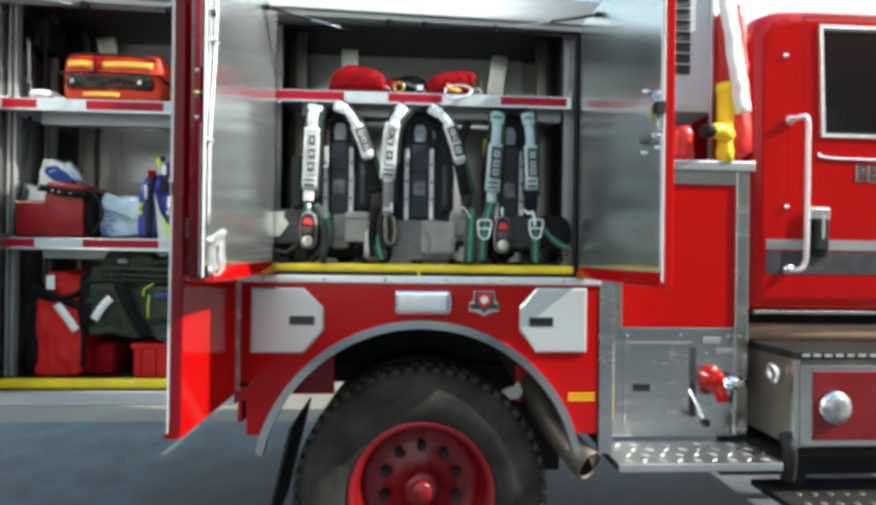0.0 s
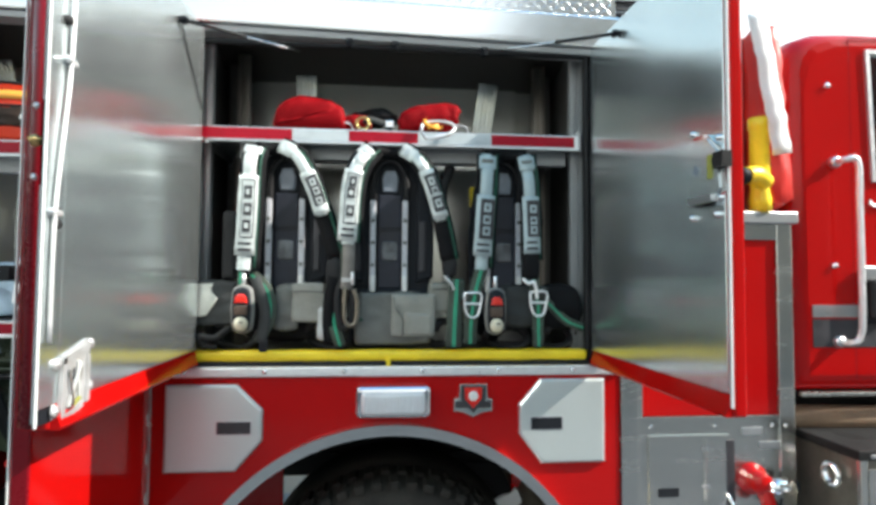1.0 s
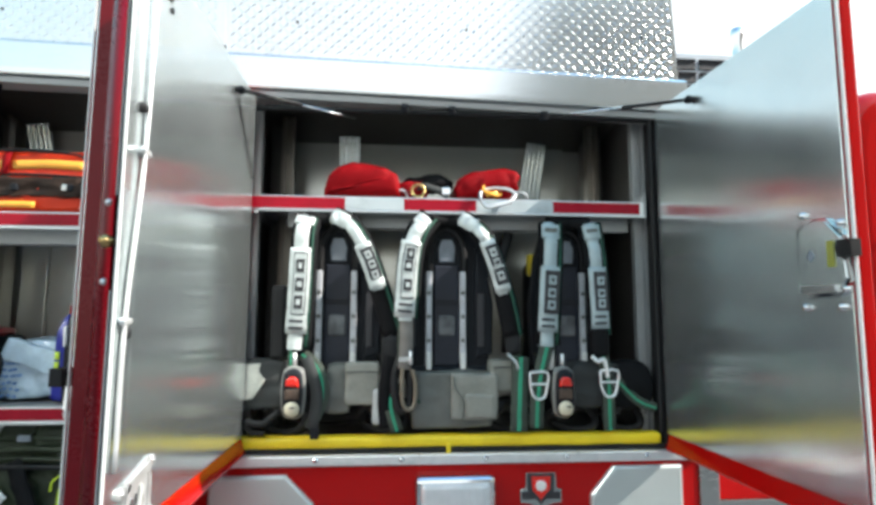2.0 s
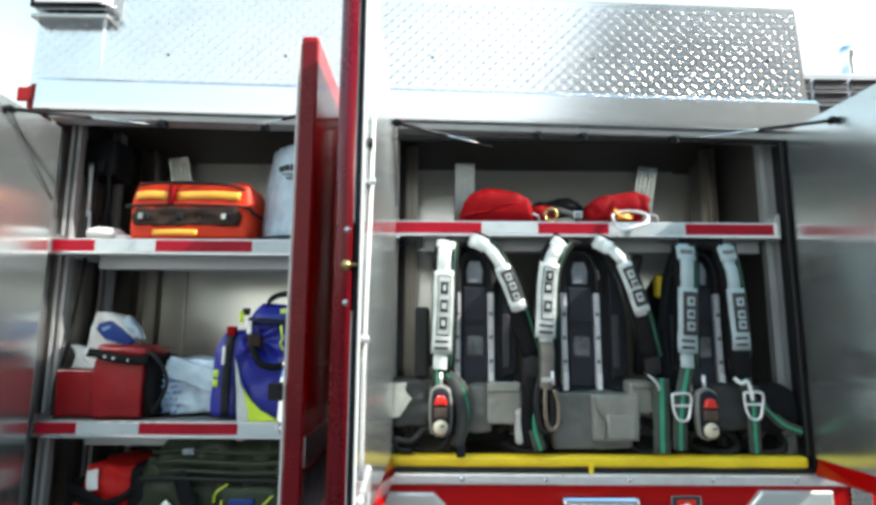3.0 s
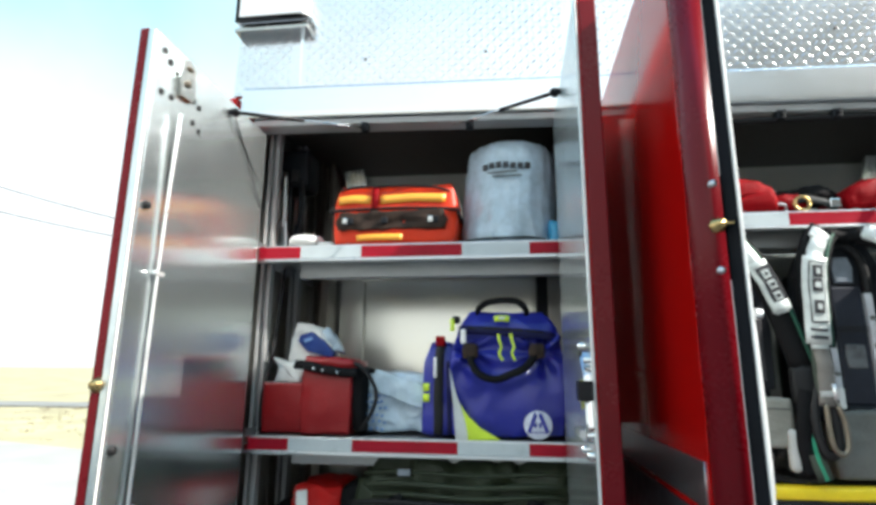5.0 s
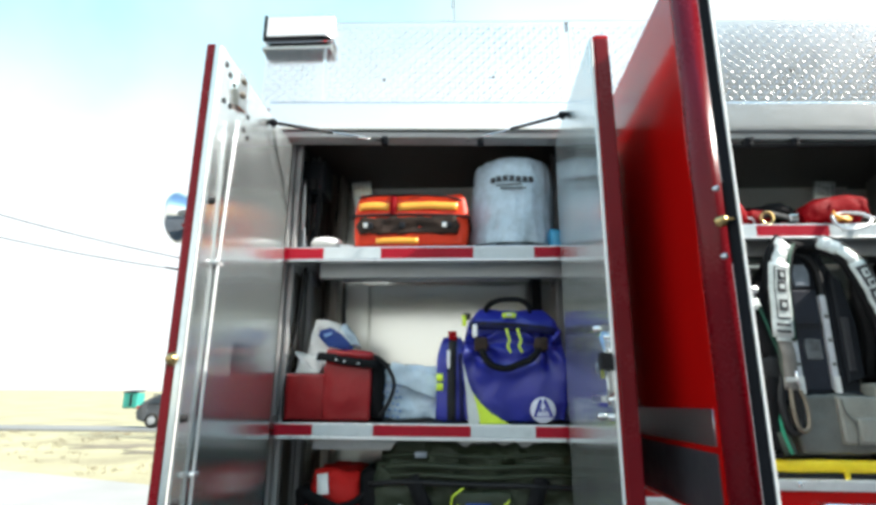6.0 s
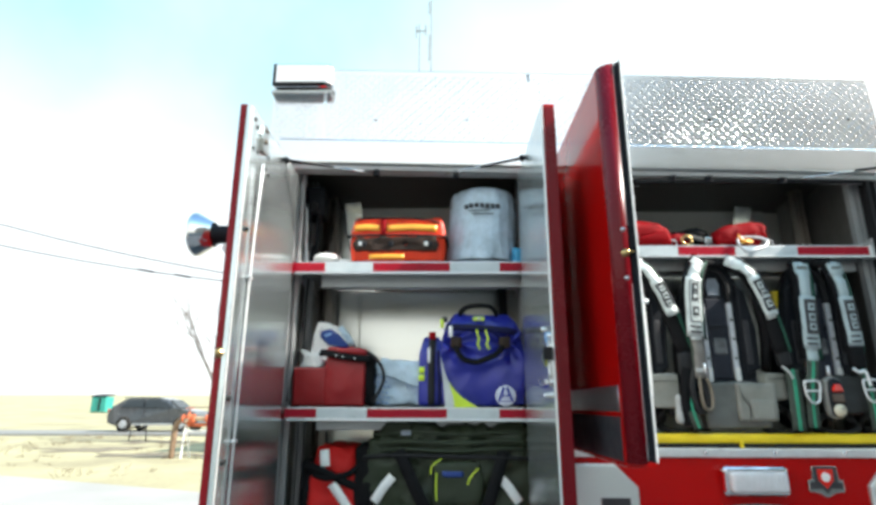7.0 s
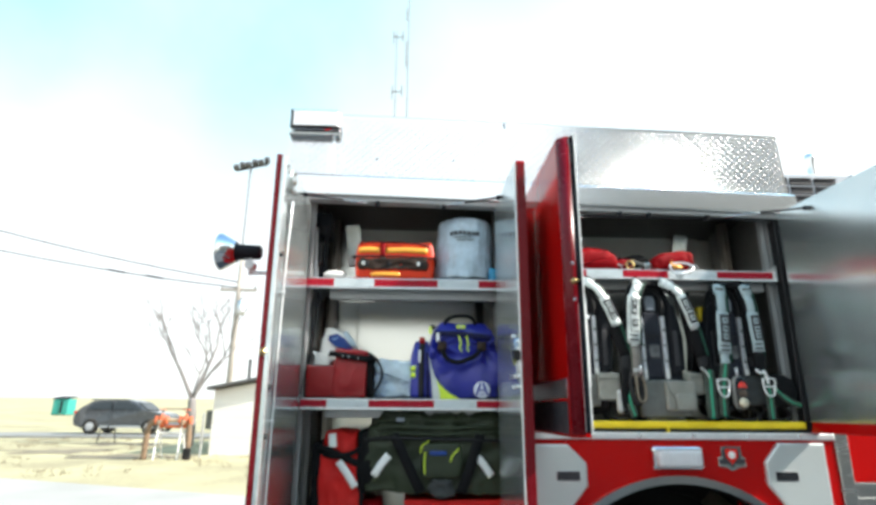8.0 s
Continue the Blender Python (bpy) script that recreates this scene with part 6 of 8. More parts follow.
part("hook", tube([(0.528, 2.226, 1.738), (0.545, 2.218, 1.722), (0.562, 2.216, 1.728), (0.570, 2.214, 1.70), (0.572, 2.212, 1.672)], 0.006, 8), BARE_ALU, three, "bright steel hook", True)
part("waist_pad", soft(0.588, 0.752, 2.256, 2.36, 1.560, 1.722, 0.75, 14, 0.008, 10, -0.02), BLACK_CLOTH, three, "black rounded waist pad", True)
part("waist_pad", soft(0.465, 0.665, 2.264, 2.36, 1.568, 1.712, 0.45, 14, 0.010, 9, 0.03), PAD_DARK, three, "dark grey waist pad", True)
webbing(three, [(0.394, 2.236, 1.775), (0.372, 2.228, 1.70), (0.358, 2.226, 1.62), (0.354, 2.23, 1.525)], 0.044)
webbing(three, [(0.566, 2.235, 1.74), (0.578, 2.228, 1.66), (0.580, 2.228, 1.60), (0.582, 2.232, 1.515)], 0.038)
webbing(three, [(0.62, 2.26, 1.66), (0.68, 2.25, 1.60), (0.74, 2.255, 1.575)], 0.030)
buckle(three, 0.360, 1.655, 2.218)
buckle(three, 0.578, 1.660, 2.218)
alarm(three, 0.436, 1.635, 2.228)
part("strap_slider", soft(0.262, 0.312, 2.232, 2.262, 1.74, 1.83, 0.4, 8, 0.004, 14), BLACK, three, "black strap slider", True)
part("slider_wire", tube([(0.268, 2.23, 1.745), (0.290, 2.225, 1.722), (0.300, 2.228, 1.70)], 0.004, 6), BARE_ALU, three)
part("yellow_valve", box(0.378, 0.418, 2.40, 2.44, 1.995, 2.070, 0.008), YELLOW, three, "yellow valve knob")
part("face_hose", tube([(0.30, 2.36, 2.13), (0.27, 2.34, 2.02), (0.295, 2.36, 1.88), (0.30, 2.40, 1.74)], 0.018, 10), BLACK, three, "black breathing hose", True)

for x0, x1, z1 in ((-0.52, -0.30, 1.60), (-0.20, 0.0, 1.585), (0.20, 0.36, 1.58), (0.40, 0.60, 1.56), (0.58, 0.74, 1.57)):
    roll = thing("hose_roll", ((x0 + x1) / 2, 2.40, 1.466), "black rubber breathing hose bundled under the packs", "hose", "bundled hoses")
    c = Vector(((x0 + x1) / 2, 2.36, 1.49))
    w = (x1 - x0) / 2
    pts = [c + Vector((w * math.cos(a) * (1 - 0.04 * i), -0.02 - 0.003 * i + 0.02 * math.sin(2 * a), 0.012 + (z1 - 1.49) * (0.5 + 0.5 * math.sin(a)))) for i, a in enumerate([0.7 * k for k in range(14)])]
    part("coil", tube(pts, 0.013, 8, 4), BLACK, roll, smooth=True)

# ---- red rope bags with carabiners on the shelf above ----
for outline in ([(-0.308, 2.232), (-0.306, 2.256), (-0.290, 2.300), (-0.262, 2.332), (-0.215, 2.350), (-0.165, 2.348), (-0.110, 2.332), (-0.076, 2.312), (-0.064, 2.280), (-0.062, 2.232)],
                [(0.120, 2.232), (0.114, 2.270), (0.128, 2.302), (0.165, 2.326), (0.220, 2.331), (0.276, 2.342), (0.318, 2.334), (0.332, 2.314), (0.318, 2.290), (0.302, 2.272), (0.298, 2.232)]):
    x0, x1 = min(p[0] for p in outline), max(p[0] for p in outline)
    bag = thing("rope_bag", ((x0 + x1) / 2, 2.38, 2.232), "small red nylon rope bag lying on the shelf", "bag", "red rope bags")
    bm = crumpled(outline, 2.298, 2.45, 0.020, 0.010, 11)
    for v in bm.verts:
        v.co.z = max(2.2325, v.co.z)
        v.co.y -= 0.016 * math.sin(math.pi * min(1.0, max(0.0, (v.co.z - 2.232) / 0.11))) if v.co.y < 2.37 else 0.0
    part("pouch", bm, RED_CLOTH, bag, "red nylon pouch", True)
    part("drawstring", tube([(x1 - 0.02, 2.30, 2.262), (x1 + 0.012, 2.295, 2.256), (x1 + 0.024, 2.31, 2.240)], 0.003, 6), STRIP_PALE, bag, "pale drawstring", True)
harness = thing("rope_harness", (0.02, 2.34, 2.232), "folded red and black webbing harness on the shelf", "harness")
part("red_web", soft(-0.070, 0.030, 2.31, 2.40, 2.232, 2.284, 0.45, 12, 0.008, 16), RED_CLOTH, harness, "red webbing", True)
part("black_web", soft(-0.046, 0.108, 2.315, 2.40, 2.262, 2.303, 0.50, 14, 0.014, 22), BLACK_CLOTH, harness, "black webbing", True)
part("loose_web", ribbon([(-0.02, 2.315, 2.270), (0.02, 2.305, 2.276), (0.06, 2.303, 2.262), (0.095, 2.31, 2.245)], 0.024, 0.008, (0, -0.8, 0.5), ruffle=0.004), PAD_DARK, harness, "dark loose webbing", True)
part("ring", tube([(-0.005 + 0.020 * math.cos(a), 2.288, 2.256 + 0.020 * math.sin(a)) for a in [k * math.pi / 5 for k in range(11)]], 0.005, 8, 3), BRASS, harness, "gold coloured ring", True)
part("buckle", box(0.07, 0.10, 2.29, 2.30, 2.245, 2.27, 0.003), CHROME, harness)


def carabiner(x, z, y, m, tilt, label):
    c = thing("carabiner", (x, y, z - 0.03), label, "carabiner")
    k = 1.12 if m is BARE_ALU else 0.6
    loop = [(-0.050, 0.0), (-0.040, 0.028), (0.0, 0.034), (0.040, 0.022), (0.052, 0.004), (0.036, -0.014), (0.0, -0.024), (-0.036, -0.026), (-0.050, 0.0)]
    ca, sa = math.cos(radians(tilt)), math.sin(radians(tilt))
    part("hook", tube([(x + a * ca - b * sa, y + 0.02 * b / 0.03, z + a * sa + b * ca) for a, b in [(k * p, k * q) for p, q in loop]], 0.0055, 8, 4), m, c, smooth=True)
    part("gate", tube([(x - 0.036 * k * ca, y - 0.004, z - 0.026 * k), (x + 0.036 * k * ca, y - 0.004, z - 0.014 * k)], 0.007, 8), m, c, smooth=True)


carabiner(0.247, 2.232, 2.258, BARE_ALU, 8, "large bare aluminium carabiner hanging over the shelf edge")
carabiner(0.232, 2.262, 2.285, ORANGE_BAND, -28, "orange anodised carabiner clipped to a rope bag")

# ---- rear compartment, upper shelf ----
dish = thing("white_dish", (-1.49, 2.34, 2.165), "small white oval plastic dish on the shelf", "dish")
part("shell", soft(-1.548, -1.432, 2.29, 2.40, 2.165, 2.212, 0.85, 8, 0.001), WHITE, dish, "white glossy shell", True)
part("tail", soft(-1.445, -1.392, 2.31, 2.35, 2.165, 2.185, 0.6, 5, 0.002), WHITE, dish, smooth=True)
ob = thing("orange_bag", (-1.19, 2.40, 2.165), "orange nylon medical bag with dark front pocket on the shelf", "bag")
part("body", soft(-1.392, -0.992, 2.295, 2.50, 2.165, 2.362, 0.10, 16, 0.005, 8, 0.0, 1.0, 0.006, prof=((0, 0.98), (0.25, 1.0), (0.6, 1.0), (0.85, 0.965), (1.0, 0.90))), ORANGE_CLOTH, ob, "orange nylon body", True)
part("pocket", soft(-1.375, -1.030, 2.284, 2.31, 2.208, 2.262, 0.15, 18, 0.010, 20), MESH_BROWN, ob, "dark mesh front pocket", True)
part("piping", tube([(-1.388, 2.292, 2.268), (-1.385, 2.287, 2.276), (-1.19, 2.286, 2.280), (-1.01, 2.287, 2.272), (-0.99, 2.30, 2.258), (-0.985, 2.40, 2.256)], 0.005, 8), BLACK, ob, smooth=True)
part("piping", tube([(-1.372, 2.30, 2.348), (-1.30, 2.294, 2.356), (-1.10, 2.294, 2.352), (-1.015, 2.302, 2.335)], 0.004, 8), BLACK, ob, smooth=True)
for x0, x1 in ((-1.374, -1.268), (-1.238, -1.030)):
    part("band", ribbon([(x0, 2.294, 2.311), ((x0 + x1) / 2, 2.291, 2.315), (x1, 2.293, 2.311)], 0.027, 0.004, ruffle=0.002), ORANGE_BAND, ob, "bright orange reflective band", True)
part("band", ribbon([(-1.31, 2.291, 2.188), (-1.24, 2.288, 2.189), (-1.165, 2.290, 2.188)], 0.020, 0.005), ORANGE_BAND, ob, smooth=True)
part("cross_strap", ribbon([(-1.253, 2.305, 2.362), (-1.253, 2.286, 2.33), (-1.253, 2.282, 2.28)], 0.022, 0.005), RED_CLOTH, ob, "red cross strap", True)
part("handle", tube([(-1.34, 2.33, 2.352), (-1.28, 2.325, 2.366), (-1.12, 2.325, 2.362), (-1.04, 2.33, 2.346)], 0.005, 8), BLACK_CLOTH, ob, "black carrying handle", True)
for x in (-1.345, -1.33, -1.22, -1.075, -1.06):
    part("buckle", box(x - 0.010, x + 0.010, 2.274, 2.286, 2.228, 2.250, 0.004), STEEL if x in (-1.345, -1.075) else DARK, ob)
can = thing("packaged_sheet", (-0.85, 2.42, 2.165), "grey rolled transfer sheet in clear plastic wrap with dark print", "package")
bm = lathe([(0.0, 0.0), (0.150, 0.0), (0.157, 0.02), (0.156, 0.10), (0.152, 0.20), (0.148, 0.27), (0.143, 0.32), (0.136, 0.338), (0.128, 0.335), (0.120, 0.29), (0.0, 0.28)], (-0.842, 2.45, 2.165), axis="z", seg=64)
bmesh.ops.subdivide_edges(bm, edges=list(bm.edges), cuts=2, use_grid_fill=True)
for v in bm.verts:
    d = Vector((v.co.x + 0.842, v.co.y - 2.45, 0))
    if d.length > 0.05:
        n = 0.006 * noise.noise(v.co * 16) - 0.007 * abs(noise.noise(Vector((v.co.x * 26, v.co.y * 26, v.co.z * 9)))) + 0.003 * noise.noise(v.co * 45)
        v.co += d.normalized() * n + Vector((0.05 * (v.co.z - 2.165), 0, 0.010 * noise.noise(v.co * 11) if v.co.z > 2.40 else 0))
part("roll", bm, PALE_BAG, can, "pale grey wrapped roll", True)
for i in range(7):
    ang = radians(240 + 8.5 * i)
    x, y = -0.830 + 0.154 * math.cos(ang), 2.45 + 0.154 * math.sin(ang)
    letter = box(-0.0085, 0.0085, -0.003, 0.003, 0.0, 0.019, 0.001, 1)
    part("print_bar", turned(letter, Matrix.Translation((x, y, 2.404 + 0.003 * math.sin(i))) @ Matrix.Rotation(ang + math.pi / 2, 4, "Z")), INK, can)
for i in range(2):
    ang = radians(262 + 5 * i)
    x, y = -0.831 + 0.156 * math.cos(ang), 2.45 + 0.156 * math.sin(ang)
    part("small_print", turned(box(-0.045, 0.045, -0.002, 0.002, 0, 0.004, 0), Matrix.Translation((x, y, 2.388 - 0.014 * i)) @ Matrix.Rotation(ang + math.pi / 2, 4, "Z")), GREY_PAD, can)
part("twist", ribbon([(-0.97, 2.31, 2.175), (-0.90, 2.295, 2.178), (-0.80, 2.298, 2.18), (-0.73, 2.31, 2.175)], 0.02, 0.004, (0, -0.4, 1)), BLACK, can)
blu = thing("blue_package", (-0.66, 2.40, 2.165), "bright blue plastic package beside the grey roll", "package")
part("film", soft(-0.715, -0.635, 2.33, 2.45, 2.165, 2.24, 0.4, 7, 0.008, 18), CYAN_FILM, blu, smooth=True)


def hand_tool(x, y, z, h, m, label, cat, name):
    t = thing(name, (x, y, z), label, cat)
    part("shaft", tube([(x, y, z + h), (x + 0.004, y, z + h * 0.5), (x, y, z + 0.10)], 0.010, 10), m, t, smooth=True)
    part("blade", soft(x - 0.030, x + 0.030, y - 0.012, y + 0.012, z, z + 0.13, 0.4, 6, 0.0, top=0.5), m, t, smooth=True)
    return t


hand_tool(-1.612, 2.42, 2.165, 0.30, SATIN, "grey metal bar tool leaning in the corner", "tool", "pry_tool")
hand_tool(-1.572, 2.47, 2.165, 0.27, DARK, "dark metal bar tool leaning in the corner", "tool", "pry_tool")
chg = thing("wall_charger", (-1.58, 2.5, 2.40), "dark charger unit fixed high on the compartment side", "charger")
part("case", box(-1.654, -1.54, 2.44, 2.56, 2.42, 2.56, 0.012, 3), DARK, chg)
part("cord", tube([(-1.56, 2.44, 2.44), (-1.545, 2.43, 2.36), (-1.555, 2.44, 2.26), (-1.54, 2.45, 2.18), (-1.545, 2.44, 2.17)], 0.005, 8), BLACK, chg, "black cord", True)
part("cord", tube([(-1.60, 2.44, 2.43), (-1.588, 2.42, 2.34), (-1.592, 2.43, 2.25)], 0.005, 8), BLACK, chg, "black cord", True)
part("plug", box(-1.60, -1.57, 2.425, 2.45, 2.43, 2.48, 0.006), BLACK, chg)
cord = thing("extension_lead", (-1.56, 2.35, 1.592), "black power cord hanging down the compartment side", "cord")
part("cable", tube([(-1.575, 2.38, 2.115), (-1.578, 2.36, 1.95), (-1.590, 2.35, 1.80), (-1.605, 2.34, 1.70), (-1.600, 2.33, 1.60)], 0.006, 8), BLACK, cord, smooth=True)

# ---- middle shelf ----
rb = thing("red_case", (-1.46, 2.42, 1.592), "dark red vinyl equipment case with black straps and a cable", "case")
part("body", soft(-1.598, -1.450, 2.330, 2.52, 1.592, 1.742, 0.08, 14, 0.005, 8), BRICK_RED, rb, "dark red vinyl body", True)
part("rim", box(-1.596, -1.462, 2.334, 2.50, 1.736, 1.748, 0.004), INK, rb, "dark open rim")
part("upper_case", soft(-1.470, -1.312, 2.306, 2.52, 1.592, 1.792, 0.08, 18, 0.007, 8, 0.0, 1.0, 0.0, prof=((0, 1.0), (0.7, 1.0), (0.9, 0.97), (1.0, 0.92))), BRICK_RED, rb, "taller dark red part", True)
part("flap", turned(soft(-0.085, 0.085, -0.012, 0.19, -0.014, 0.018, 0.35, 14, 0.006, 11), Matrix.Translation((-1.388, 2.312, 1.798)) @ Matrix.Rotation(radians(4), 4, "Y")), BRICK_RED, rb, "dark red vinyl flap", True)
part("strap_band", ribbon([(-1.492, 2.315, 1.800), (-1.455, 2.300, 1.797), (-1.40, 2.294, 1.785), (-1.345, 2.294, 1.778), (-1.295, 2.306, 1.776)], 0.028, 0.009, (0, -0.9, 0.3), ruffle=0.006), BLACK_CLOTH, rb, "black strap across the top", True)
for x, z in ((-1.425, 1.787), (-1.398, 1.782), (-1.352, 1.776)):
    part("stud", lathe([(0.0, -0.005), (0.003, -0.004), (0.0045, 0.0)], (x, 2.289, z), seg=10), SATIN, rb, "small metal stud", True)
part("seam", box(-1.4705, -1.468, 2.3285, 2.336, 1.605, 1.735, 0), INK, rb)
part("dark_side", soft(-1.322, -1.278, 2.325, 2.50, 1.596, 1.790, 0.3, 10, 0.010, 16), BLACK_CLOTH, rb, "black padded end", True)
part("cable", tube([(-1.345, 2.320, 1.800), (-1.300, 2.316, 1.800), (-1.262, 2.316, 1.768), (-1.238, 2.318, 1.715), (-1.252, 2.322, 1.660), (-1.284, 2.330, 1.610)], 0.006, 8), BLACK, rb, "black cable loop", True)
part("end_case", turned(box(-0.014, 0.014, 2.35, 2.48, 0, 0.115, 0.005), Matrix.Translation((-1.616, 0, 1.592)) @ Matrix.Rotation(radians(6), 4, "Y")), DARK, rb)
wp = thing("glove_packet", (-1.50, 2.43, 1.745), "white and blue plastic packet tucked behind the red case", "packet")
part("bag", crumpled([(-1.548, 1.740), (-1.498, 1.738), (-1.478, 1.800), (-1.400, 1.822), (-1.408, 1.862), (-1.445, 1.918), (-1.480, 1.930), (-1.526, 1.934), (-1.540, 1.880), (-1.552, 1.832)][::-1], 2.392, 2.46, 0.014, 0.010, 17), WHITE, wp, "white crinkled packet", True)
part("print", crumpled([(-1.510, 1.874), (-1.478, 1.838), (-1.402, 1.823), (-1.391, 1.836), (-1.430, 1.880), (-1.468, 1.902), (-1.506, 1.893)][::-1], 2.374, 2.396, 0.003, 0.006, 17), BLUE_PRINT, wp, "blue printed panel", True)
part("print_line", crumpled([(-1.488, 1.868), (-1.462, 1.878), (-1.462, 1.886), (-1.492, 1.880)][::-1], 2.371, 2.380, 0.001, 0.003, 17), PRINT_PALE, wp)
part("film_top", crumpled([(-1.455, 1.905), (-1.412, 1.846), (-1.372, 1.838), (-1.392, 1.880), (-1.425, 1.922)][::-1], 2.402, 2.44, 0.008, 0.012, 22), PALE_BAG, wp, "clear gathered film", True)
part("corner", crumpled([(-1.590, 1.742), (-1.500, 1.738), (-1.492, 1.770), (-1.520, 1.806), (-1.560, 1.812), (-1.592, 1.822), (-1.586, 1.806), (-1.560, 1.794)][::-1], 2.376, 2.410, 0.008, 0.010, 20), WHITE, wp, "torn white corner", True)
cp = thing("clear_bag", (-1.19, 2.48, 1.592), "crumpled clear plastic bag with pale blue print", "plastic bag")
part("film", soft(-1.318, -1.056, 2.38, 2.56, 1.592, 1.762, 0.14, 26, 0.015, 11, 0.0, 1.0, 0.0, prof=((0, 1.0), (0.5, 0.98), (0.8, 0.94), (1.0, 0.86))), PALE_BAG, cp, "pale crumpled film", True)
part("film_fold", turned(soft(-0.105, 0.085, -0.012, 0.02, -0.034, 0.034, 0.12, 14, 0.006, 14), Matrix.Translation((-1.168, 2.375, 1.722)) @ Matrix.Rotation(radians(17), 4, "Y")), PALE_BAG, cp, "smooth folded film edge", True)
random.seed(4)
for i in range(30):
    x, z = -1.300 + 0.016 * (i % 5) + 0.007 * (i // 5 % 2) + random.uniform(-0.003, 0.003), 1.606 + 0.020 * (i // 5) + random.uniform(-0.003, 0.003)
    part("print", soft(x, x + 0.009, 2.366, 2.40, z, z + 0.009, 0.5, 3, 0.0), PRINT_PALE, cp)

bb2 = thing("blue_bag", (-0.86, 2.45, 1.592), "large royal blue nylon response bag with lime trim on the shelf", "bag")
bm = soft(-1.020, -0.680, 2.304, 2.60, 1.592, 1.905, 0.12, 56, 0.007, 7.5, 0.004, 1.0, 0.0, prof=((0, 0.97), (0.25, 1.0), (0.55, 1.0), (0.8, 0.97), (1.0, 0.90)))
for v in bm.verts:
    # cloth gathered in folds that fan out from the two handle anchors, slack below them
    q = v.co.copy()
    if q.y < 2.37:
        push = 0.0
        for ax, turn in ((-0.955, 0.3), (-0.764, 1.4)):
            dx, dz = q.x - ax, q.z - 1.842
            r = math.hypot(dx, dz)
            fade = math.exp(-((r - 0.055) / 0.060) ** 2) * min(1.0, r / 0.03)
            push += 0.011 * fade * math.sin(6.0 * math.atan2(dx, -dz) + turn + 9 * r)
        # the sagging fold under the front handle
        line = 1.762 + 0.55 * (q.x + 0.87) ** 2 / 0.12
        push += 0.016 * math.exp(-((q.z - line + 0.010) / 0.020) ** 2) - 0.014 * math.exp(-((q.z - line - 0.035) / 0.026) ** 2)
        low = max(0.0, (1.76 - q.z) / 0.17)
        push += 0.006 * low * math.sin(14 * (q.x + 0.9) + 10 * q.z) + 0.010 * noise.noise(Vector((q.x * 8, 3, q.z * 8)))
        v.co.y -= push
part("body", bm, BLUE_CLOTH, bb2, "royal blue nylon body", True)
part("lid", soft(-1.006, -0.690, 2.312, 2.60, 1.868, 1.960, 0.22, 20, 0.007, 9, 0.0, 1.0, 0.004, prof=((0, 1.0), (0.3, 0.98), (0.6, 0.90), (0.85, 0.80), (1.0, 0.70))), BLUE_CLOTH, bb2, "blue zipped lid", True)
part("lid_zip", ribbon([(-0.990, 2.325, 1.902), (-0.962, 2.304, 1.902), (-0.86, 2.296, 1.896), (-0.745, 2.300, 1.886), (-0.695, 2.325, 1.872)], 0.026, 0.008, ruffle=0.004), NAVY, bb2, "dark navy zip flap", True)
part("zip_teeth", ribbon([(-0.962, 2.300, 1.908), (-0.86, 2.292, 1.903), (-0.745, 2.296, 1.893)], 0.006, 0.004), BLACK, bb2, smooth=True)
part("side_pocket", soft(-1.102, -1.008, 2.330, 2.52, 1.592, 1.872, 0.18, 16, 0.008, 9, 0.010, 1.0, 0.0, prof=((0, 1.0), (0.7, 0.97), (0.9, 0.85), (1.0, 0.62))), BLUE_CLOTH, bb2, "blue side pocket", True)
part("side_zip", ribbon([(-1.052, 2.327, 1.600), (-1.052, 2.323, 1.72), (-1.050, 2.328, 1.83), (-1.046, 2.345, 1.862)], 0.028, 0.006), BLACK, bb2, "black zip", True)
part("side_crease", ribbon([(-1.018, 2.326, 1.600), (-1.020, 2.322, 1.72), (-1.022, 2.328, 1.81)], 0.016, 0.006, ruffle=0.004), NAVY, bb2, "dark navy strip along the crease", True)
part("zip_pull", box(-1.067, -1.056, 2.312, 2.324, 1.762, 1.822, 0.004), BARE_ALU, bb2, "bright zip pull")
part("zip_pull", box(-0.984, -0.968, 2.284, 2.298, 1.860, 1.903, 0.004), BARE_ALU, bb2, "bright zip pull")
part("red_tab", soft(-1.066, -1.034, 2.33, 2.36, 1.855, 1.888, 0.3, 6, 0.005), RED_CLOTH, bb2, "red tab", True)
part("carry_handle", ribbon([(-0.942, 2.36, 1.945), (-0.932, 2.345, 1.970), (-0.896, 2.34, 1.990), (-0.826, 2.34, 1.992), (-0.796, 2.345, 1.974), (-0.784, 2.36, 1.945)], 0.026, 0.009, (0, -0.55, 0.8)), BLACK_CLOTH, bb2, "black carrying handle", True)
part("front_handle", ribbon([(-0.955, 2.288, 1.838), (-0.950, 2.270, 1.805), (-0.925, 2.256, 1.772), (-0.880, 2.250, 1.760), (-0.835, 2.252, 1.775), (-0.795, 2.262, 1.795), (-0.766, 2.286, 1.838)], 0.021, 0.010, (0, -0.8, 0.5)), BLACK_CLOTH, bb2, "black front handle", True)
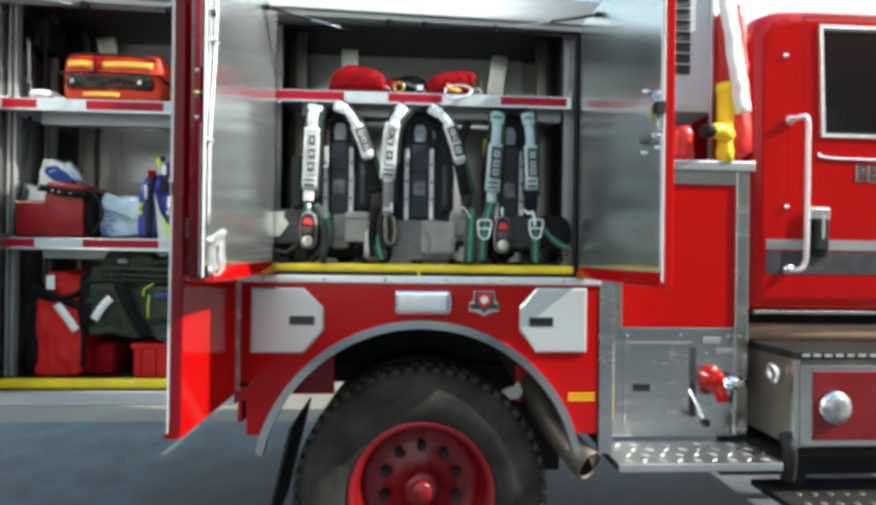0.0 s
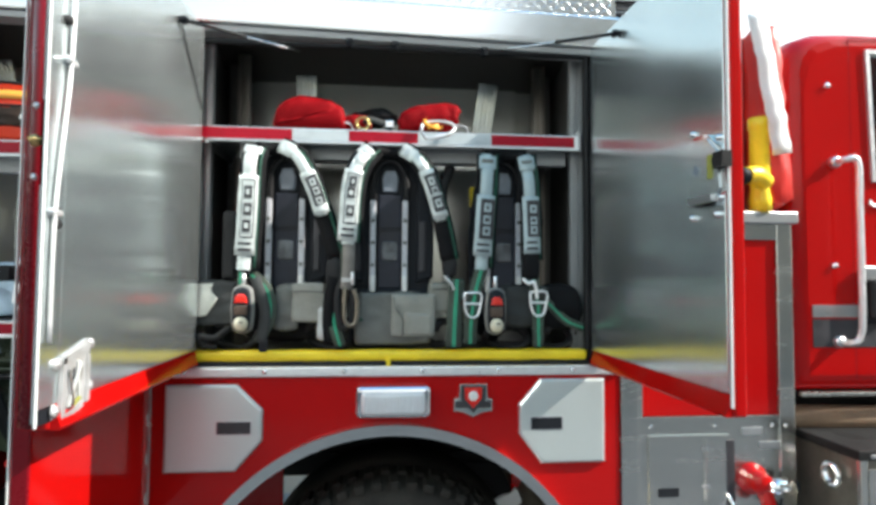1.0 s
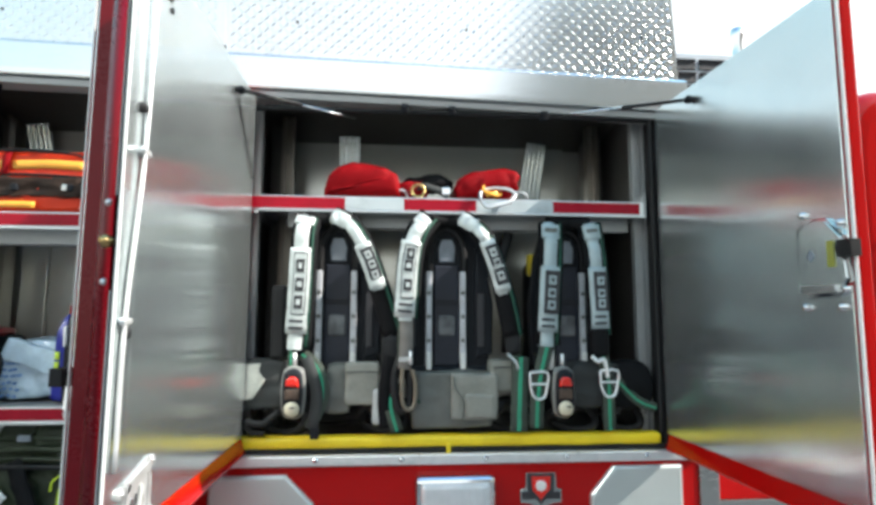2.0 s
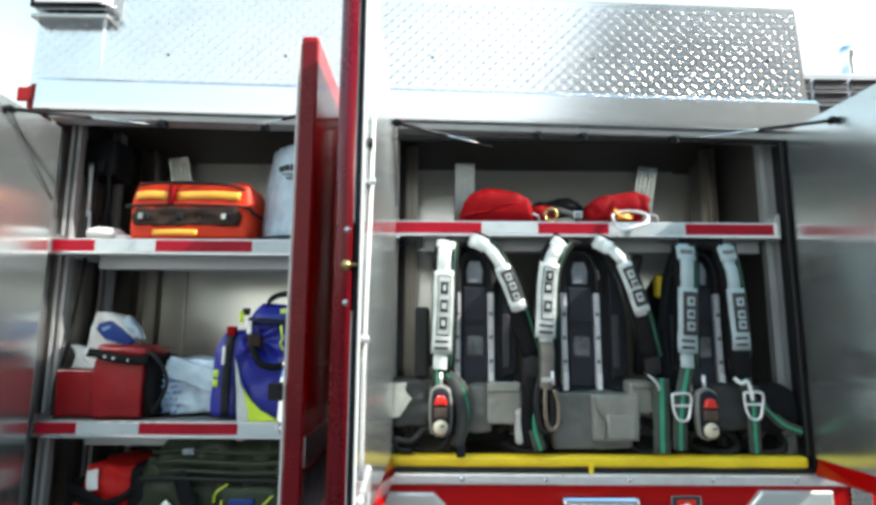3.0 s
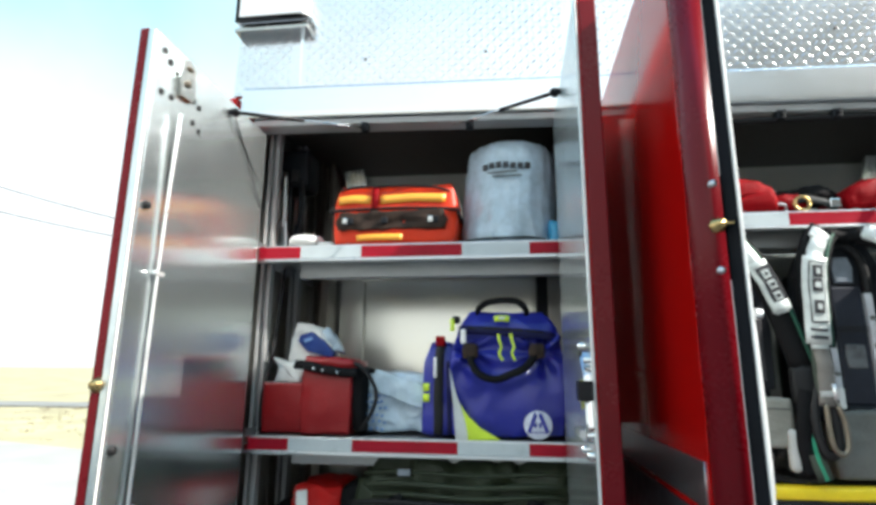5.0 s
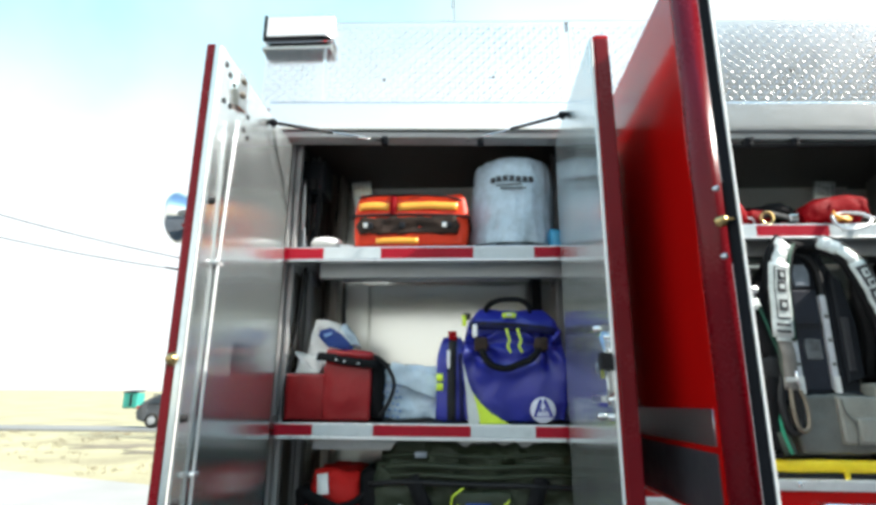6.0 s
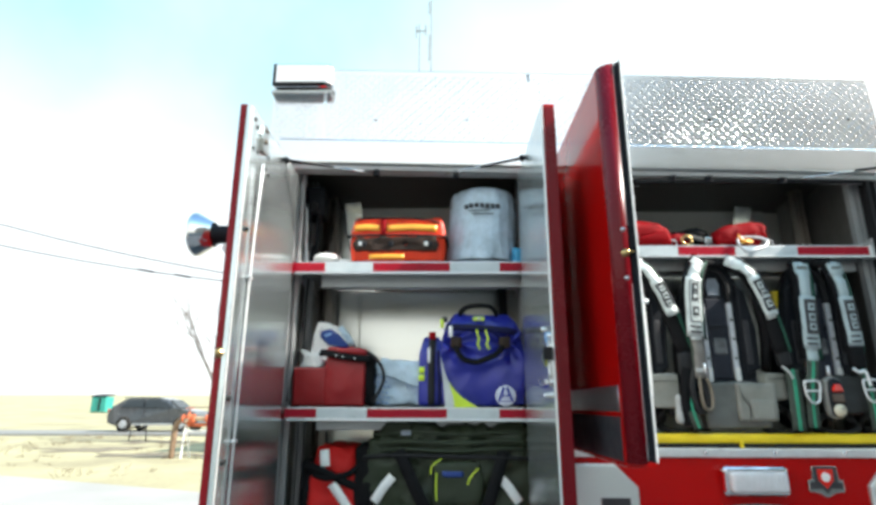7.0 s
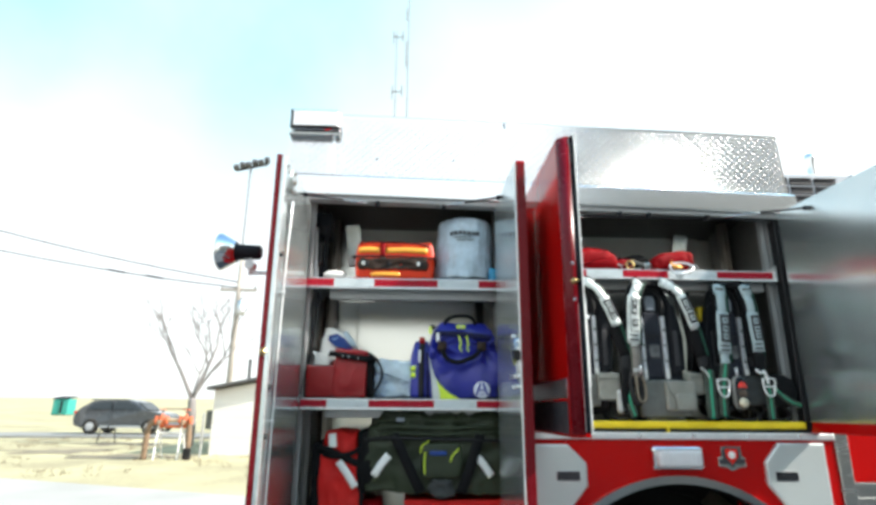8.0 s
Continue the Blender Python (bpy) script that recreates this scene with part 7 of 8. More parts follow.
for x in (-0.955, -0.764):
    part("handle_anchor", soft(x - 0.021, x + 0.021, 2.276, 2.304, 1.815, 1.858, 0.35, 7, 0.004), MESH_BROWN, bb2, "dark brown handle patch", smooth=True)
for x0, s in ((-0.868, 1), (-0.832, 1)):
    part("lime_loop", ribbon([(x0 - 0.006, 2.286, 1.888), (x0 - 0.002, 2.280, 1.868), (x0 + 0.003, 2.280, 1.850), (x0 - 0.003, 2.278, 1.832), (x0 + 0.006, 2.282, 1.812)], 0.0075, 0.004), LIME, bb2, "lime zip loop", True)
part("lime_tab", ribbon([(-0.885, 2.310, 1.934), (-0.863, 2.308, 1.936), (-0.841, 2.310, 1.934)], 0.018, 0.005), LIME, bb2, "lime tab", True)
part("tab_centre", ribbon([(-0.872, 2.305, 1.936), (-0.854, 2.305, 1.936)], 0.008, 0.004), SILVER_CLOTH, bb2)
part("lime_tab", ribbon([(-1.012, 2.315, 1.935), (-1.010, 2.313, 1.917), (-1.010, 2.316, 1.900)], 0.014, 0.004), LIME, bb2, smooth=True)
part("corner_clip", box(-1.012, -0.988, 2.318, 2.335, 1.922, 1.945, 0.005), BLACK, bb2, "black corner clip")
for z in (1.705, 1.735):
    part("lime_band", ribbon([(-1.104, 2.40, z), (-1.100, 2.345, z), (-1.090, 2.329, z), (-1.080, 2.326, z)], 0.024, 0.004), LIME, bb2, smooth=True)
part("lime_panel", prism([(-0.984, 1.690), (-0.962, 1.655), (-0.928, 1.624), (-0.870, 1.594), (-0.962, 1.592), (-0.968, 1.64)], 2.2870, 2.304, 0.002), LIME, bb2, "lime reflective corner panel")
part("white_panel", prism([(-1.016, 1.790), (-0.998, 1.720), (-0.975, 1.665), (-0.955, 1.640), (-0.966, 1.592), (-0.998, 1.592), (-1.004, 1.68)], 2.2890, 2.304, 0.0), SILVER_CLOTH, bb2, "silver reflective piping")
EX, EZ = -0.767, 1.636
emb = part("emblem", lathe([(0.0, -0.0015), (0.037, -0.0015), (0.039, 0.0)], (EX, 2.2840, EZ), seg=32), EMBLEM, bb2, "round white emblem", True)
for s in (-1, 1):
    part("emblem_leg", prism([(EX + s * 0.031, EZ - 0.020), (EX + s * 0.022, EZ - 0.022), (EX + s * 0.002, EZ + 0.024), (EX + s * 0.006, EZ + 0.035), (EX + s * 0.012, EZ + 0.030)][::s], 2.2812, 2.283), BLUE_CLOTH, emb)
part("emblem_bar", join(*[box(EX + a, EX + b, 2.2812, 2.283, EZ - 0.006, EZ + 0.006, 0) for a, b in ((-0.011, -0.004), (0.002, 0.010))]), BLUE_CLOTH, emb)
part("emblem_foot", box(EX - 0.026, EX + 0.026, 2.2812, 2.283, EZ - 0.021, EZ - 0.0185, 0), BLUE_CLOTH, emb)

# ---- lower floor ----
rd = thing("red_bag", (-1.43, 2.45, 1.0), "upright red nylon bag with silver reflective strips", "bag")
part("body", soft(-1.515, -1.318, 2.335, 2.60, 1.0, 1.345, 0.14, 24, 0.014, 9, 0.0, 0.95), RED_BAG, rd, "red nylon body", True)
part("lid", soft(-1.510, -1.335, 2.35, 2.60, 1.325, 1.440, 0.4, 16, 0.014, 12, 0.0, 0.88), RED_BAG, rd, "red rounded lid", True)
part("dark_side", soft(-1.552, -1.505, 2.345, 2.60, 1.0, 1.40, 0.25, 12, 0.010, 12, 0.006), BLACK_CLOTH, rd, "black padded side", True)
part("shoulder_strap", ribbon([(-1.53, 2.345, 1.38), (-1.47, 2.330, 1.362), (-1.40, 2.326, 1.332), (-1.33, 2.335, 1.30)], 0.030, 0.008, ruffle=0.006), BLACK_CLOTH, rd, "black shoulder strap", True)
part("strap", tube([(-1.50, 2.345, 1.345), (-1.44, 2.328, 1.335), (-1.36, 2.330, 1.352), (-1.32, 2.345, 1.385)], 0.011, 8), BLACK_CLOTH, rd, "black strap", True)
part("strap", tube([(-1.325, 2.345, 1.40), (-1.315, 2.33, 1.25), (-1.318, 2.335, 1.05)], 0.010, 8), BLACK_CLOTH, rd, "black strap", True)
part("reflective_strip", ribbon([(-1.425, 2.329, 1.315), (-1.385, 2.326, 1.265), (-1.345, 2.328, 1.205)], 0.034, 0.005), STRIP_WHITE, rd, "silver reflective strip", True)
part("reflective_strip", ribbon([(-1.462, 2.345, 1.435), (-1.458, 2.338, 1.405), (-1.455, 2.338, 1.375)], 0.036, 0.005), STRIP_WHITE, rd, "silver reflective strip", True)
crate = thing("red_crate", (-0.92, 2.45, 1.0), "red plastic crate on the compartment floor", "crate")
part("body", box(-1.115, -0.66, 2.335, 2.62, 1.0, 1.145, 0.012, 3), RED_BAG, crate)
part("rim", box(-1.122, -0.654, 2.328, 2.626, 1.128, 1.150, 0.006), RED_BAG, crate)
for i in range(7):
    part("rib", box(-1.09 + 0.06 * i, -1.078 + 0.06 * i, 2.327, 2.337, 1.02, 1.128, 0.003), RED_BAG, crate)
block = thing("red_pouch", (-1.27, 2.52, 1.0), "small red pouch behind the upright bag", "pouch")
part("body", soft(-1.325, -1.225, 2.40, 2.56, 1.0, 1.145, 0.2, 7, 0.004), RED_CLOTH, block, smooth=True)
gb = thing("green_duffel", (-0.98, 2.45, 1.15), "olive green duffel bag with dark straps and silver strips", "duffel bag")
part("body", soft(-1.325, -0.630, 2.318, 2.66, 1.150, 1.455, 0.22, 40, 0.024, 8, 0.0, 0.97, 0.012), OLIVE, gb, "olive green nylon body", True)
part("top_flap", soft(-1.285, -0.640, 2.312, 2.66, 1.405, 1.530, 0.34, 40, 0.024, 9, 0.0, 0.94, 0.02), OLIVE, gb, "rolled olive top flap", True)
part("zip", tube([(-1.31, 2.33, 1.408), (-1.20, 2.310, 1.418), (-1.0, 2.303, 1.415), (-0.80, 2.306, 1.412), (-0.64, 2.32, 1.405)], 0.008, 8), BLACK, gb, "black zip", True)
part("end_pocket", soft(-1.345, -1.255, 2.325, 2.60, 1.165, 1.46, 0.35, 9, 0.008, 9), BLACK_CLOTH, gb, "dark end pocket", True)
for a, b in ((-1.175, -1.045), (-0.775, -0.865)):
    part("carry_strap", ribbon([(a, 2.31, 1.435), ((a * 0.7 + b * 0.3), 2.292, 1.36), ((a * 0.35 + b * 0.65), 2.285, 1.27), (b, 2.300, 1.185)], 0.046, 0.010, ruffle=0.005), BLACK_CLOTH, gb, "dark carrying strap", True)
part("grip_wrap", soft(-1.02, -0.885, 2.278, 2.325, 1.160, 1.235, 0.5, 12, 0.012, 16, 0.0, 0.7), PAD_DARK, gb, "dark padded grip", True)
part("pocket", soft(-1.05, -0.86, 2.288, 2.33, 1.24, 1.40, 0.3, 8, 0.006, 12), OLIVE, gb, "olive front pocket", True)
part("blue_window", soft(-1.01, -0.93, 2.280, 2.295, 1.345, 1.365, 0.3, 5, 0.001), BLUE_PRINT, gb, smooth=True)
part("reflective_strip", ribbon([(-1.195, 2.305, 1.345), (-1.225, 2.303, 1.31), (-1.262, 2.309, 1.255)], 0.034, 0.005), STRIP_WHITE, gb, "silver reflective strip", True)
part("reflective_strip", ribbon([(-0.80, 2.303, 1.345), (-0.765, 2.302, 1.31), (-0.725, 2.309, 1.255)], 0.034, 0.005), STRIP_WHITE, gb, "silver reflective strip", True)
for pts in ([(-1.012, 2.286, 1.408), (-1.045, 2.280, 1.385), (-1.052, 2.282, 1.355)], [(-1.03, 2.288, 1.36), (-1.032, 2.283, 1.31), (-1.030, 2.284, 1.265)], [(-0.875, 2.288, 1.375), (-0.905, 2.280, 1.345), (-0.915, 2.283, 1.32)]):
    part("lime_pull", ribbon(pts, 0.0055, 0.004), LIME, gb, "lime zip pull", True)
part("tag", box(-1.165, -1.128, 2.298, 2.312, 1.490, 1.508, 0.003), RECESS_GREY, gb)
for z, m in ((1.50, 0.006), (1.468, 0.009), (1.44, 0.007)):
    part("fold", tube([(-1.27, 2.335, z - 0.01), (-1.15, 2.312, z), (-0.95, 2.306, z - 0.006), (-0.75, 2.310, z + 0.004), (-0.65, 2.335, z - 0.008)], m, 8), OLIVE, gb, smooth=True)


# ---- the field behind the truck ----
def limb(bm_list, p, d, length, radius, depth):
    """Grows a bare limb and its twigs."""
    q = p + d * length * 0.5 + Vector((random.uniform(-1, 1), random.uniform(-1, 1), random.uniform(-0.3, 0.6))) * length * 0.08
    e = p + d * length
    bm_list.append(tube([p, q, e], radius, 7 if depth > 2 else 4, 3, 0.62))
    if depth == 0:
        return
    for k in range(3 if depth > 1 else 4):
        turn = Vector((random.uniform(-1, 1), random.uniform(-1, 1), random.uniform(-0.15, 0.8)))
        limb(bm_list, p.lerp(e, random.uniform(0.55, 1.0)), (d * 0.9 + turn * 0.75).normalized(), length * random.uniform(0.55, 0.78), radius * 0.50, depth - 1)


random.seed(11)
TX, TY = -9.55, 22.2
tree = thing("bare_tree", (TX, TY, rise(TY)), "leafless grey tree with spreading limbs on the dry grass", "tree")
base = Vector((TX, TY, rise(TY) - 0.1))
part("trunk", tube([base, base + Vector((0.02, 0, 0.9)), base + Vector((-0.05, 0, 1.82))], 0.19, 12, 6, 0.75), BARK, tree, "forked grey trunk", True)
fork = base + Vector((-0.05, 0, 1.77))
for d, l, r in (((-0.58, 0.1, 0.95), 2.3, 0.080), ((0.30, 0.15, 1.0), 2.3, 0.075), ((0.65, -0.1, 0.95), 2.0, 0.060), ((0.05, 0.5, 1.0), 1.8, 0.05)):
    got = []
    limb(got, fork, Vector(d).normalized(), l, r, 3)
    part("limb", join(*got), BARK, tree, "bare limb with twigs", True)


def bar(a, b, r, seg=8):
    return tube([a, b], r, seg)


# orange pipe stand
HX, HY = -8.40, 17.3
hz = rise(HY)
stand = thing("pipe_stand", (HX, HY, hz), "rusty orange hydrant manifold on a pale trestle in the grass", "pipe stand")
for x in (-0.26, 0.42):
    part("trestle_leg", bar((HX + x, HY - 0.06, hz - 0.05), (HX + x + 0.03, HY, hz + 1.0), 0.026), WHITE, stand, "pale trestle leg")
    part("trestle_leg", bar((HX + x + 0.10, HY + 0.30, hz - 0.05), (HX + x + 0.03, HY + 0.06, hz + 1.0), 0.024), WHITE, stand, "pale trestle leg")
part("trestle_bar", bar((HX - 0.28, HY, hz + 0.72), (HX + 0.48, HY, hz + 0.74), 0.024), WHITE, stand, "pale trestle bar")
part("header_pipe", bar((HX - 0.34, HY, hz + 1.08), (HX + 0.70, HY, hz + 1.08), 0.060, 16), PIPE_TAN, stand, "pale tan header pipe", True)
part("header_pipe", bar((HX - 0.20, HY + 0.02, hz + 0.90), (HX + 0.60, HY + 0.02, hz + 0.90), 0.045, 12), RUST, stand, smooth=True)
part("down_pipe", tube([(HX - 0.28, HY, hz + 1.08), (HX - 0.42, HY, hz + 1.02), (HX - 0.53, HY, hz + 0.80), (HX - 0.56, HY, hz - 0.1)], 0.085, 14), BROWN_PIPE, stand, "brown bent down pipe", True)
part("down_pipe", tube([(HX + 0.62, HY, hz + 1.08), (HX + 0.68, HY, hz + 0.7), (HX + 0.68, HY, hz - 0.1)], 0.075, 14), BROWN_PIPE, stand, "dark down pipe", True)
for x in (-0.16, 0.54):
    v = part("gate_valve", lathe([(0.0, 0.20), (0.030, 0.20), (0.034, 0.13), (0.075, 0.11), (0.105, 0.05), (0.115, -0.02), (0.10, -0.10), (0.05, -0.16), (0.0, -0.17)], (HX + x, HY, hz + 1.08), axis="z", seg=20), RUST, stand, "orange gate valve", True)
    part("stem", bar((HX + x, HY, hz + 1.26), (HX + x, HY, hz + 1.40), 0.018), IRON, v)
    part("hand_wheel", lathe([(0.085, -0.012), (0.11, -0.012), (0.115, 0.0), (0.11, 0.012), (0.085, 0.012)], (HX + x, HY, hz + 1.38), axis="z", seg=20), RUST, v)
    for s in (-0.15, 0.15):
        part("flange", lathe([(0.0, -0.02), (0.125, -0.02), (0.125, 0.02), (0.0, 0.02)], (HX + x + s, HY, hz + 1.08), axis="x", seg=20), RUST, v)
    part("outlet", tube([(HX + x, HY - 0.05, hz + 1.05), (HX + x, HY - 0.20, hz + 1.03), (HX + x, HY - 0.24, hz + 0.95)], 0.055, 12), BROWN_PIPE, v, "short brown outlet", True)
part("tie_rod", bar((HX - 0.16, HY, hz + 1.40), (HX + 0.54, HY, hz + 1.41), 0.016), BROWN_PIPE, stand)
part("valve_box", box(HX + 0.60, HX + 0.80, HY - 0.16, HY + 0.02, hz - 0.02, hz + 0.30, 0.02), IRON, stand, "dark box at the foot")
part("side_post", box(HX + 0.80, HX + 0.86, HY + 0.6, HY + 0.66, hz - 0.02, hz + 1.30, 0.01), RAILM, stand, "weathered grey upright post")

grill = thing("park_bench", (-13.2, 23.4, rise(23.4)), "small dark metal bench frame on the grass", "bench")
gz = rise(23.4)
part("seat_rail", bar((-13.50, 23.4, gz + 0.48), (-12.90, 23.4, gz + 0.48), 0.025), IRON, grill)
part("seat_knob", bar((-13.22, 23.4, gz + 0.48), (-13.18, 23.4, gz + 0.60), 0.045), IRON, grill)
for x, d in ((-13.48, -0.08), (-12.92, 0.06)):
    part("leg", bar((x + d, 23.4, gz - 0.05), (x, 23.4, gz + 0.48), 0.023), IRON, grill)

bz = rise(58)
bin_ = thing("waste_container", (-35.45, 58.2, bz), "teal metal waste container beyond the road", "waste container")
part("body", box(-36.2, -34.7, 57.5, 58.9, bz, bz + 1.50, 0.08), TEAL, bin_)
part("lid", turned(box(-36.25, -34.65, -0.78, 0.78, 0, 0.10, 0.03), Matrix.Translation((0, 58.2, bz + 1.58)) @ Matrix.Rotation(radians(7), 4, "X")), DARK, bin_, "dark lid")
part("side_sleeve", box(-35.40, -35.22, 57.4, 57.5, bz + 0.2, bz + 1.35, 0.03), DARK, bin_)
for x in (-36.05, -34.95):
    part("skid", box(x, x + 0.1, 57.5, 58.9, bz - 0.06, bz, 0.01), DARK, bin_)

# ragged dark patches that paint the tree's and stand's shadows onto the grass
bm = bmesh.new()
for cx, cy, rx, ry, seed in ((-10.3, 18.1, 1.9, 0.75, 1), (-12.8, 19.9, 2.2, 0.9, 2), (-12.4, 22.9, 1.8, 1.2, 3), (-8.4, 18.1, 0.9, 0.5, 4)):
    rim = []
    for i in range(40):
        a = 2 * math.pi * i / 40
        r = 0.75 + 0.9 * noise.noise(Vector((math.cos(a) * 1.8, math.sin(a) * 1.8, seed * 3.1))) + 0.2 * noise.noise(Vector((math.cos(a) * 6, math.sin(a) * 6, seed)))
        x, y = cx + rx * r * math.cos(a), cy + ry * r * math.sin(a)
        rim.append(bm.verts.new((x, y, rise(y) - 0.018)))
    mid = bm.verts.new((cx, cy, rise(cy) - 0.014))
    for i in range(40):
        bm.faces.new((mid, rim[i], rim[(i + 1) % 40]))
part("bare_earth", bm, SHADOW_PATCH, None, "dark patches painting shadows on the grass", kind="structure")

# brown dead stems scattered through the dry grass
random.seed(21)
vs, fs = [], []
for i in range(700):
    y = 13.5 + 14.0 * random.random()
    x = random.uniform(-24, -4.5)
    if noise.noise(Vector((x * 0.35, y * 0.6, 2))) < 0.02 or y < 11.2 - 0.39 * (x + 4.4):
        continue
    for j in range(5):
        a, h = random.uniform(0, 6.28), random.uniform(0.05, 0.16)
        k = len(vs)
        px, py = x + random.uniform(-0.15, 0.15), y + random.uniform(-0.15, 0.15)
        z = rise(py) - 0.04
        vs += [(px - 0.012, py, z), (px + 0.012, py, z), (px + math.cos(a) * h, py + math.sin(a) * h, z + h)]
        fs.append((k, k + 1, k + 2))
me = bpy.data.meshes.new("dead_stems")
me.from_pydata(vs, [], fs)
me.materials.append(DRY_STEMS)
tagged(new("dead_stems", me), "brown dead stems scattered through the dry grass", "dry grass", kind="stuff")

# white outbuilding
SX0, SX1, SY0, SY1 = -7.58, -2.0, 18.7, 23.7
sz = rise(18.7) + 0.09
shed = thing("outbuilding", (-4.7, 21.2, sz), "white sided outbuilding with a dark low roof", "building")
part("wall", box(SX0, SX1, SY0, SY0 + 0.15, sz - 0.3, sz + 1.90, 0.01), SIDING, shed, "white sided wall")
part("wall", box(SX0, SX0 + 0.15, SY0 + 0.15, SY1, sz - 0.3, sz + 1.90, 0.01), SIDING, shed)
part("wall", box(SX1 - 0.15, SX1, SY0 + 0.15, SY1, sz - 0.3, sz + 2.93, 0.01), SIDING, shed)
part("wall", box(SX0 + 0.15, SX1 - 0.15, SY1 - 0.15, SY1, sz - 0.3, sz + 1.90, 0.01), SIDING, shed)
roof = box(-3.0, 3.0, SY0 - 0.3, SY1 + 0.3, -0.04, 0.06, 0.02)
part("roof", turned(roof, Matrix.Translation((-4.82, 0, sz + 2.52)) @ Matrix.Rotation(radians(-11.5), 4, "Y")), ROOFING, shed, "dark low pitched roof")
gable = prism([(SX0 + 0.15, sz + 1.90), (SX1 - 0.15, sz + 1.90), (SX1 - 0.15, sz + 2.95)], SY0 + 0.002, SY0 + 0.14)
part("gable", gable, SIDING, shed)
part("vent_pipe", bar((-6.9, 20.0, sz + 2.0), (-6.9, 20.0, sz + 3.0), 0.05), IRON, shed)
part("stacked_box", box(-7.85, -7.585, 18.9, 19.5, sz + 0.65, sz + 1.25, 0.03), GREY_PAD, shed, "grey cabinet on the wall")

# flood light mast, wooden power pole, wires
mast = thing("light_mast", (-14.6, 42.0, rise(42)), "tall steel mast with a crossbar of flood lights", "light mast")
part("pole", tube([(-14.6, 42, rise(42) - 0.1), (-14.6, 42, 20.5)], 0.15, 12, 2, 0.55), HAZE_GREY, mast, "tapered steel pole", True)
part("crossbar", turned(box(-1.3, 1.3, -0.1, 0.1, -0.08, 0.08, 0.03), Matrix.Translation((-14.5, 42.0, 20.38)) @ Matrix.Rotation(radians(-14), 4, "Y")), IRON, mast)
for i in range(6):
    part("lamp_head", turned(box(-0.2, 0.2, -0.25, 0.2, -0.16, 0.2, 0.06), Matrix.Translation((-15.7 + 0.48 * i, 41.85, 20.22 + 0.12 * i + 0.10 * (i % 2))) @ Matrix.Rotation(radians(-25), 4, "X")), LAMP_GREY, mast, "dark grey flood light head")
pole = thing("power_pole", (-10.9, 30.5, rise(30.5)), "weathered wooden power pole with crossarm", "power pole")
part("post", tube([(-10.9, 30.5, rise(30.5) - 0.1), (-10.9, 30.5, 9.75)], 0.17, 12, 2, 0.7), WOOD, pole, "weathered wooden post", True)
part("crossarm", box(-11.9, -9.9, 30.4, 30.55, 7.80, 7.95, 0.02), WOOD, pole)
for x in (-11.8, -11.1, -10.0):
    part("insulator", lathe([(0.0, 0.0), (0.06, 0.02), (0.04, 0.08), (0.06, 0.12), (0.0, 0.16)], (x, 30.47, 7.95), axis="z", seg=12), GREY_PAD, pole, smooth=True)
part("transformer", lathe([(0.0, 0.0), (0.22, 0.02), (0.24, 0.1), (0.24, 0.75), (0.1, 0.85), (0.0, 0.86)], (-10.6, 30.25, 6.45), axis="z", seg=20), SATIN, pole, "grey transformer can", True)
for k, (z0, slope) in enumerate(((9.15, 0.233), (8.55, 0.176))):
    wire = thing("power_line", (-25, 30.4, z0), "thin sagging overhead power line", "power line", "power lines")
    pts = [(x, 30.47, z0 + slope * (-15.8 - x) + 0.0035 * (x + 22) ** 2 - 0.13) for x in [-10.9 - 4.2 * i for i in range(9)]]
    part("cable", tube(pts, 0.034, 5, 4), IRON, wire)
    if k:
        for f in (1.12, 1.62):
            i = int(f)
            c = Vector(pts[i]).lerp(Vector(pts[i + 1]), f - i)
            part("splice", tube([c - Vector((0.45, 0, -0.08)), c, c + Vector((0.45, 0, -0.08))], 0.06, 8), DARK, wire, "dark cable splice", True)

# lattice antenna mast far behind the truck
AX, AY = -4.1, 62.0
ant = thing("antenna_mast", (AX, AY, rise(AY)), "thin steel antenna mast with small aerials", "antenna mast")
for dx, top in ((0.0, 49.0), (1.5, 56.0)):
    part("pole", tube([(AX + dx, AY, 0.0), (AX + dx, AY, top)], 0.11, 6, 2, 0.6), HAZE_GREY, ant)
for z in (40.0, 48.0):
    part("aerial", join(bar((AX - 0.5, AY, z), (AX + 0.9, AY, z), 0.085), bar((AX + 0.8, AY, z - 0.6), (AX + 0.8, AY, z + 0.9), 0.085), bar((AX - 0.4, AY, z - 1.0), (AX - 0.4, AY, z + 0.8), 0.08)), HAZE_GREY, ant)
for z in (44.5, 46.5, 51.5):
    part("aerial", bar((AX + 1.25, AY, z - 0.9), (AX + 1.25, AY, z + 0.9), 0.085), HAZE_GREY, ant)

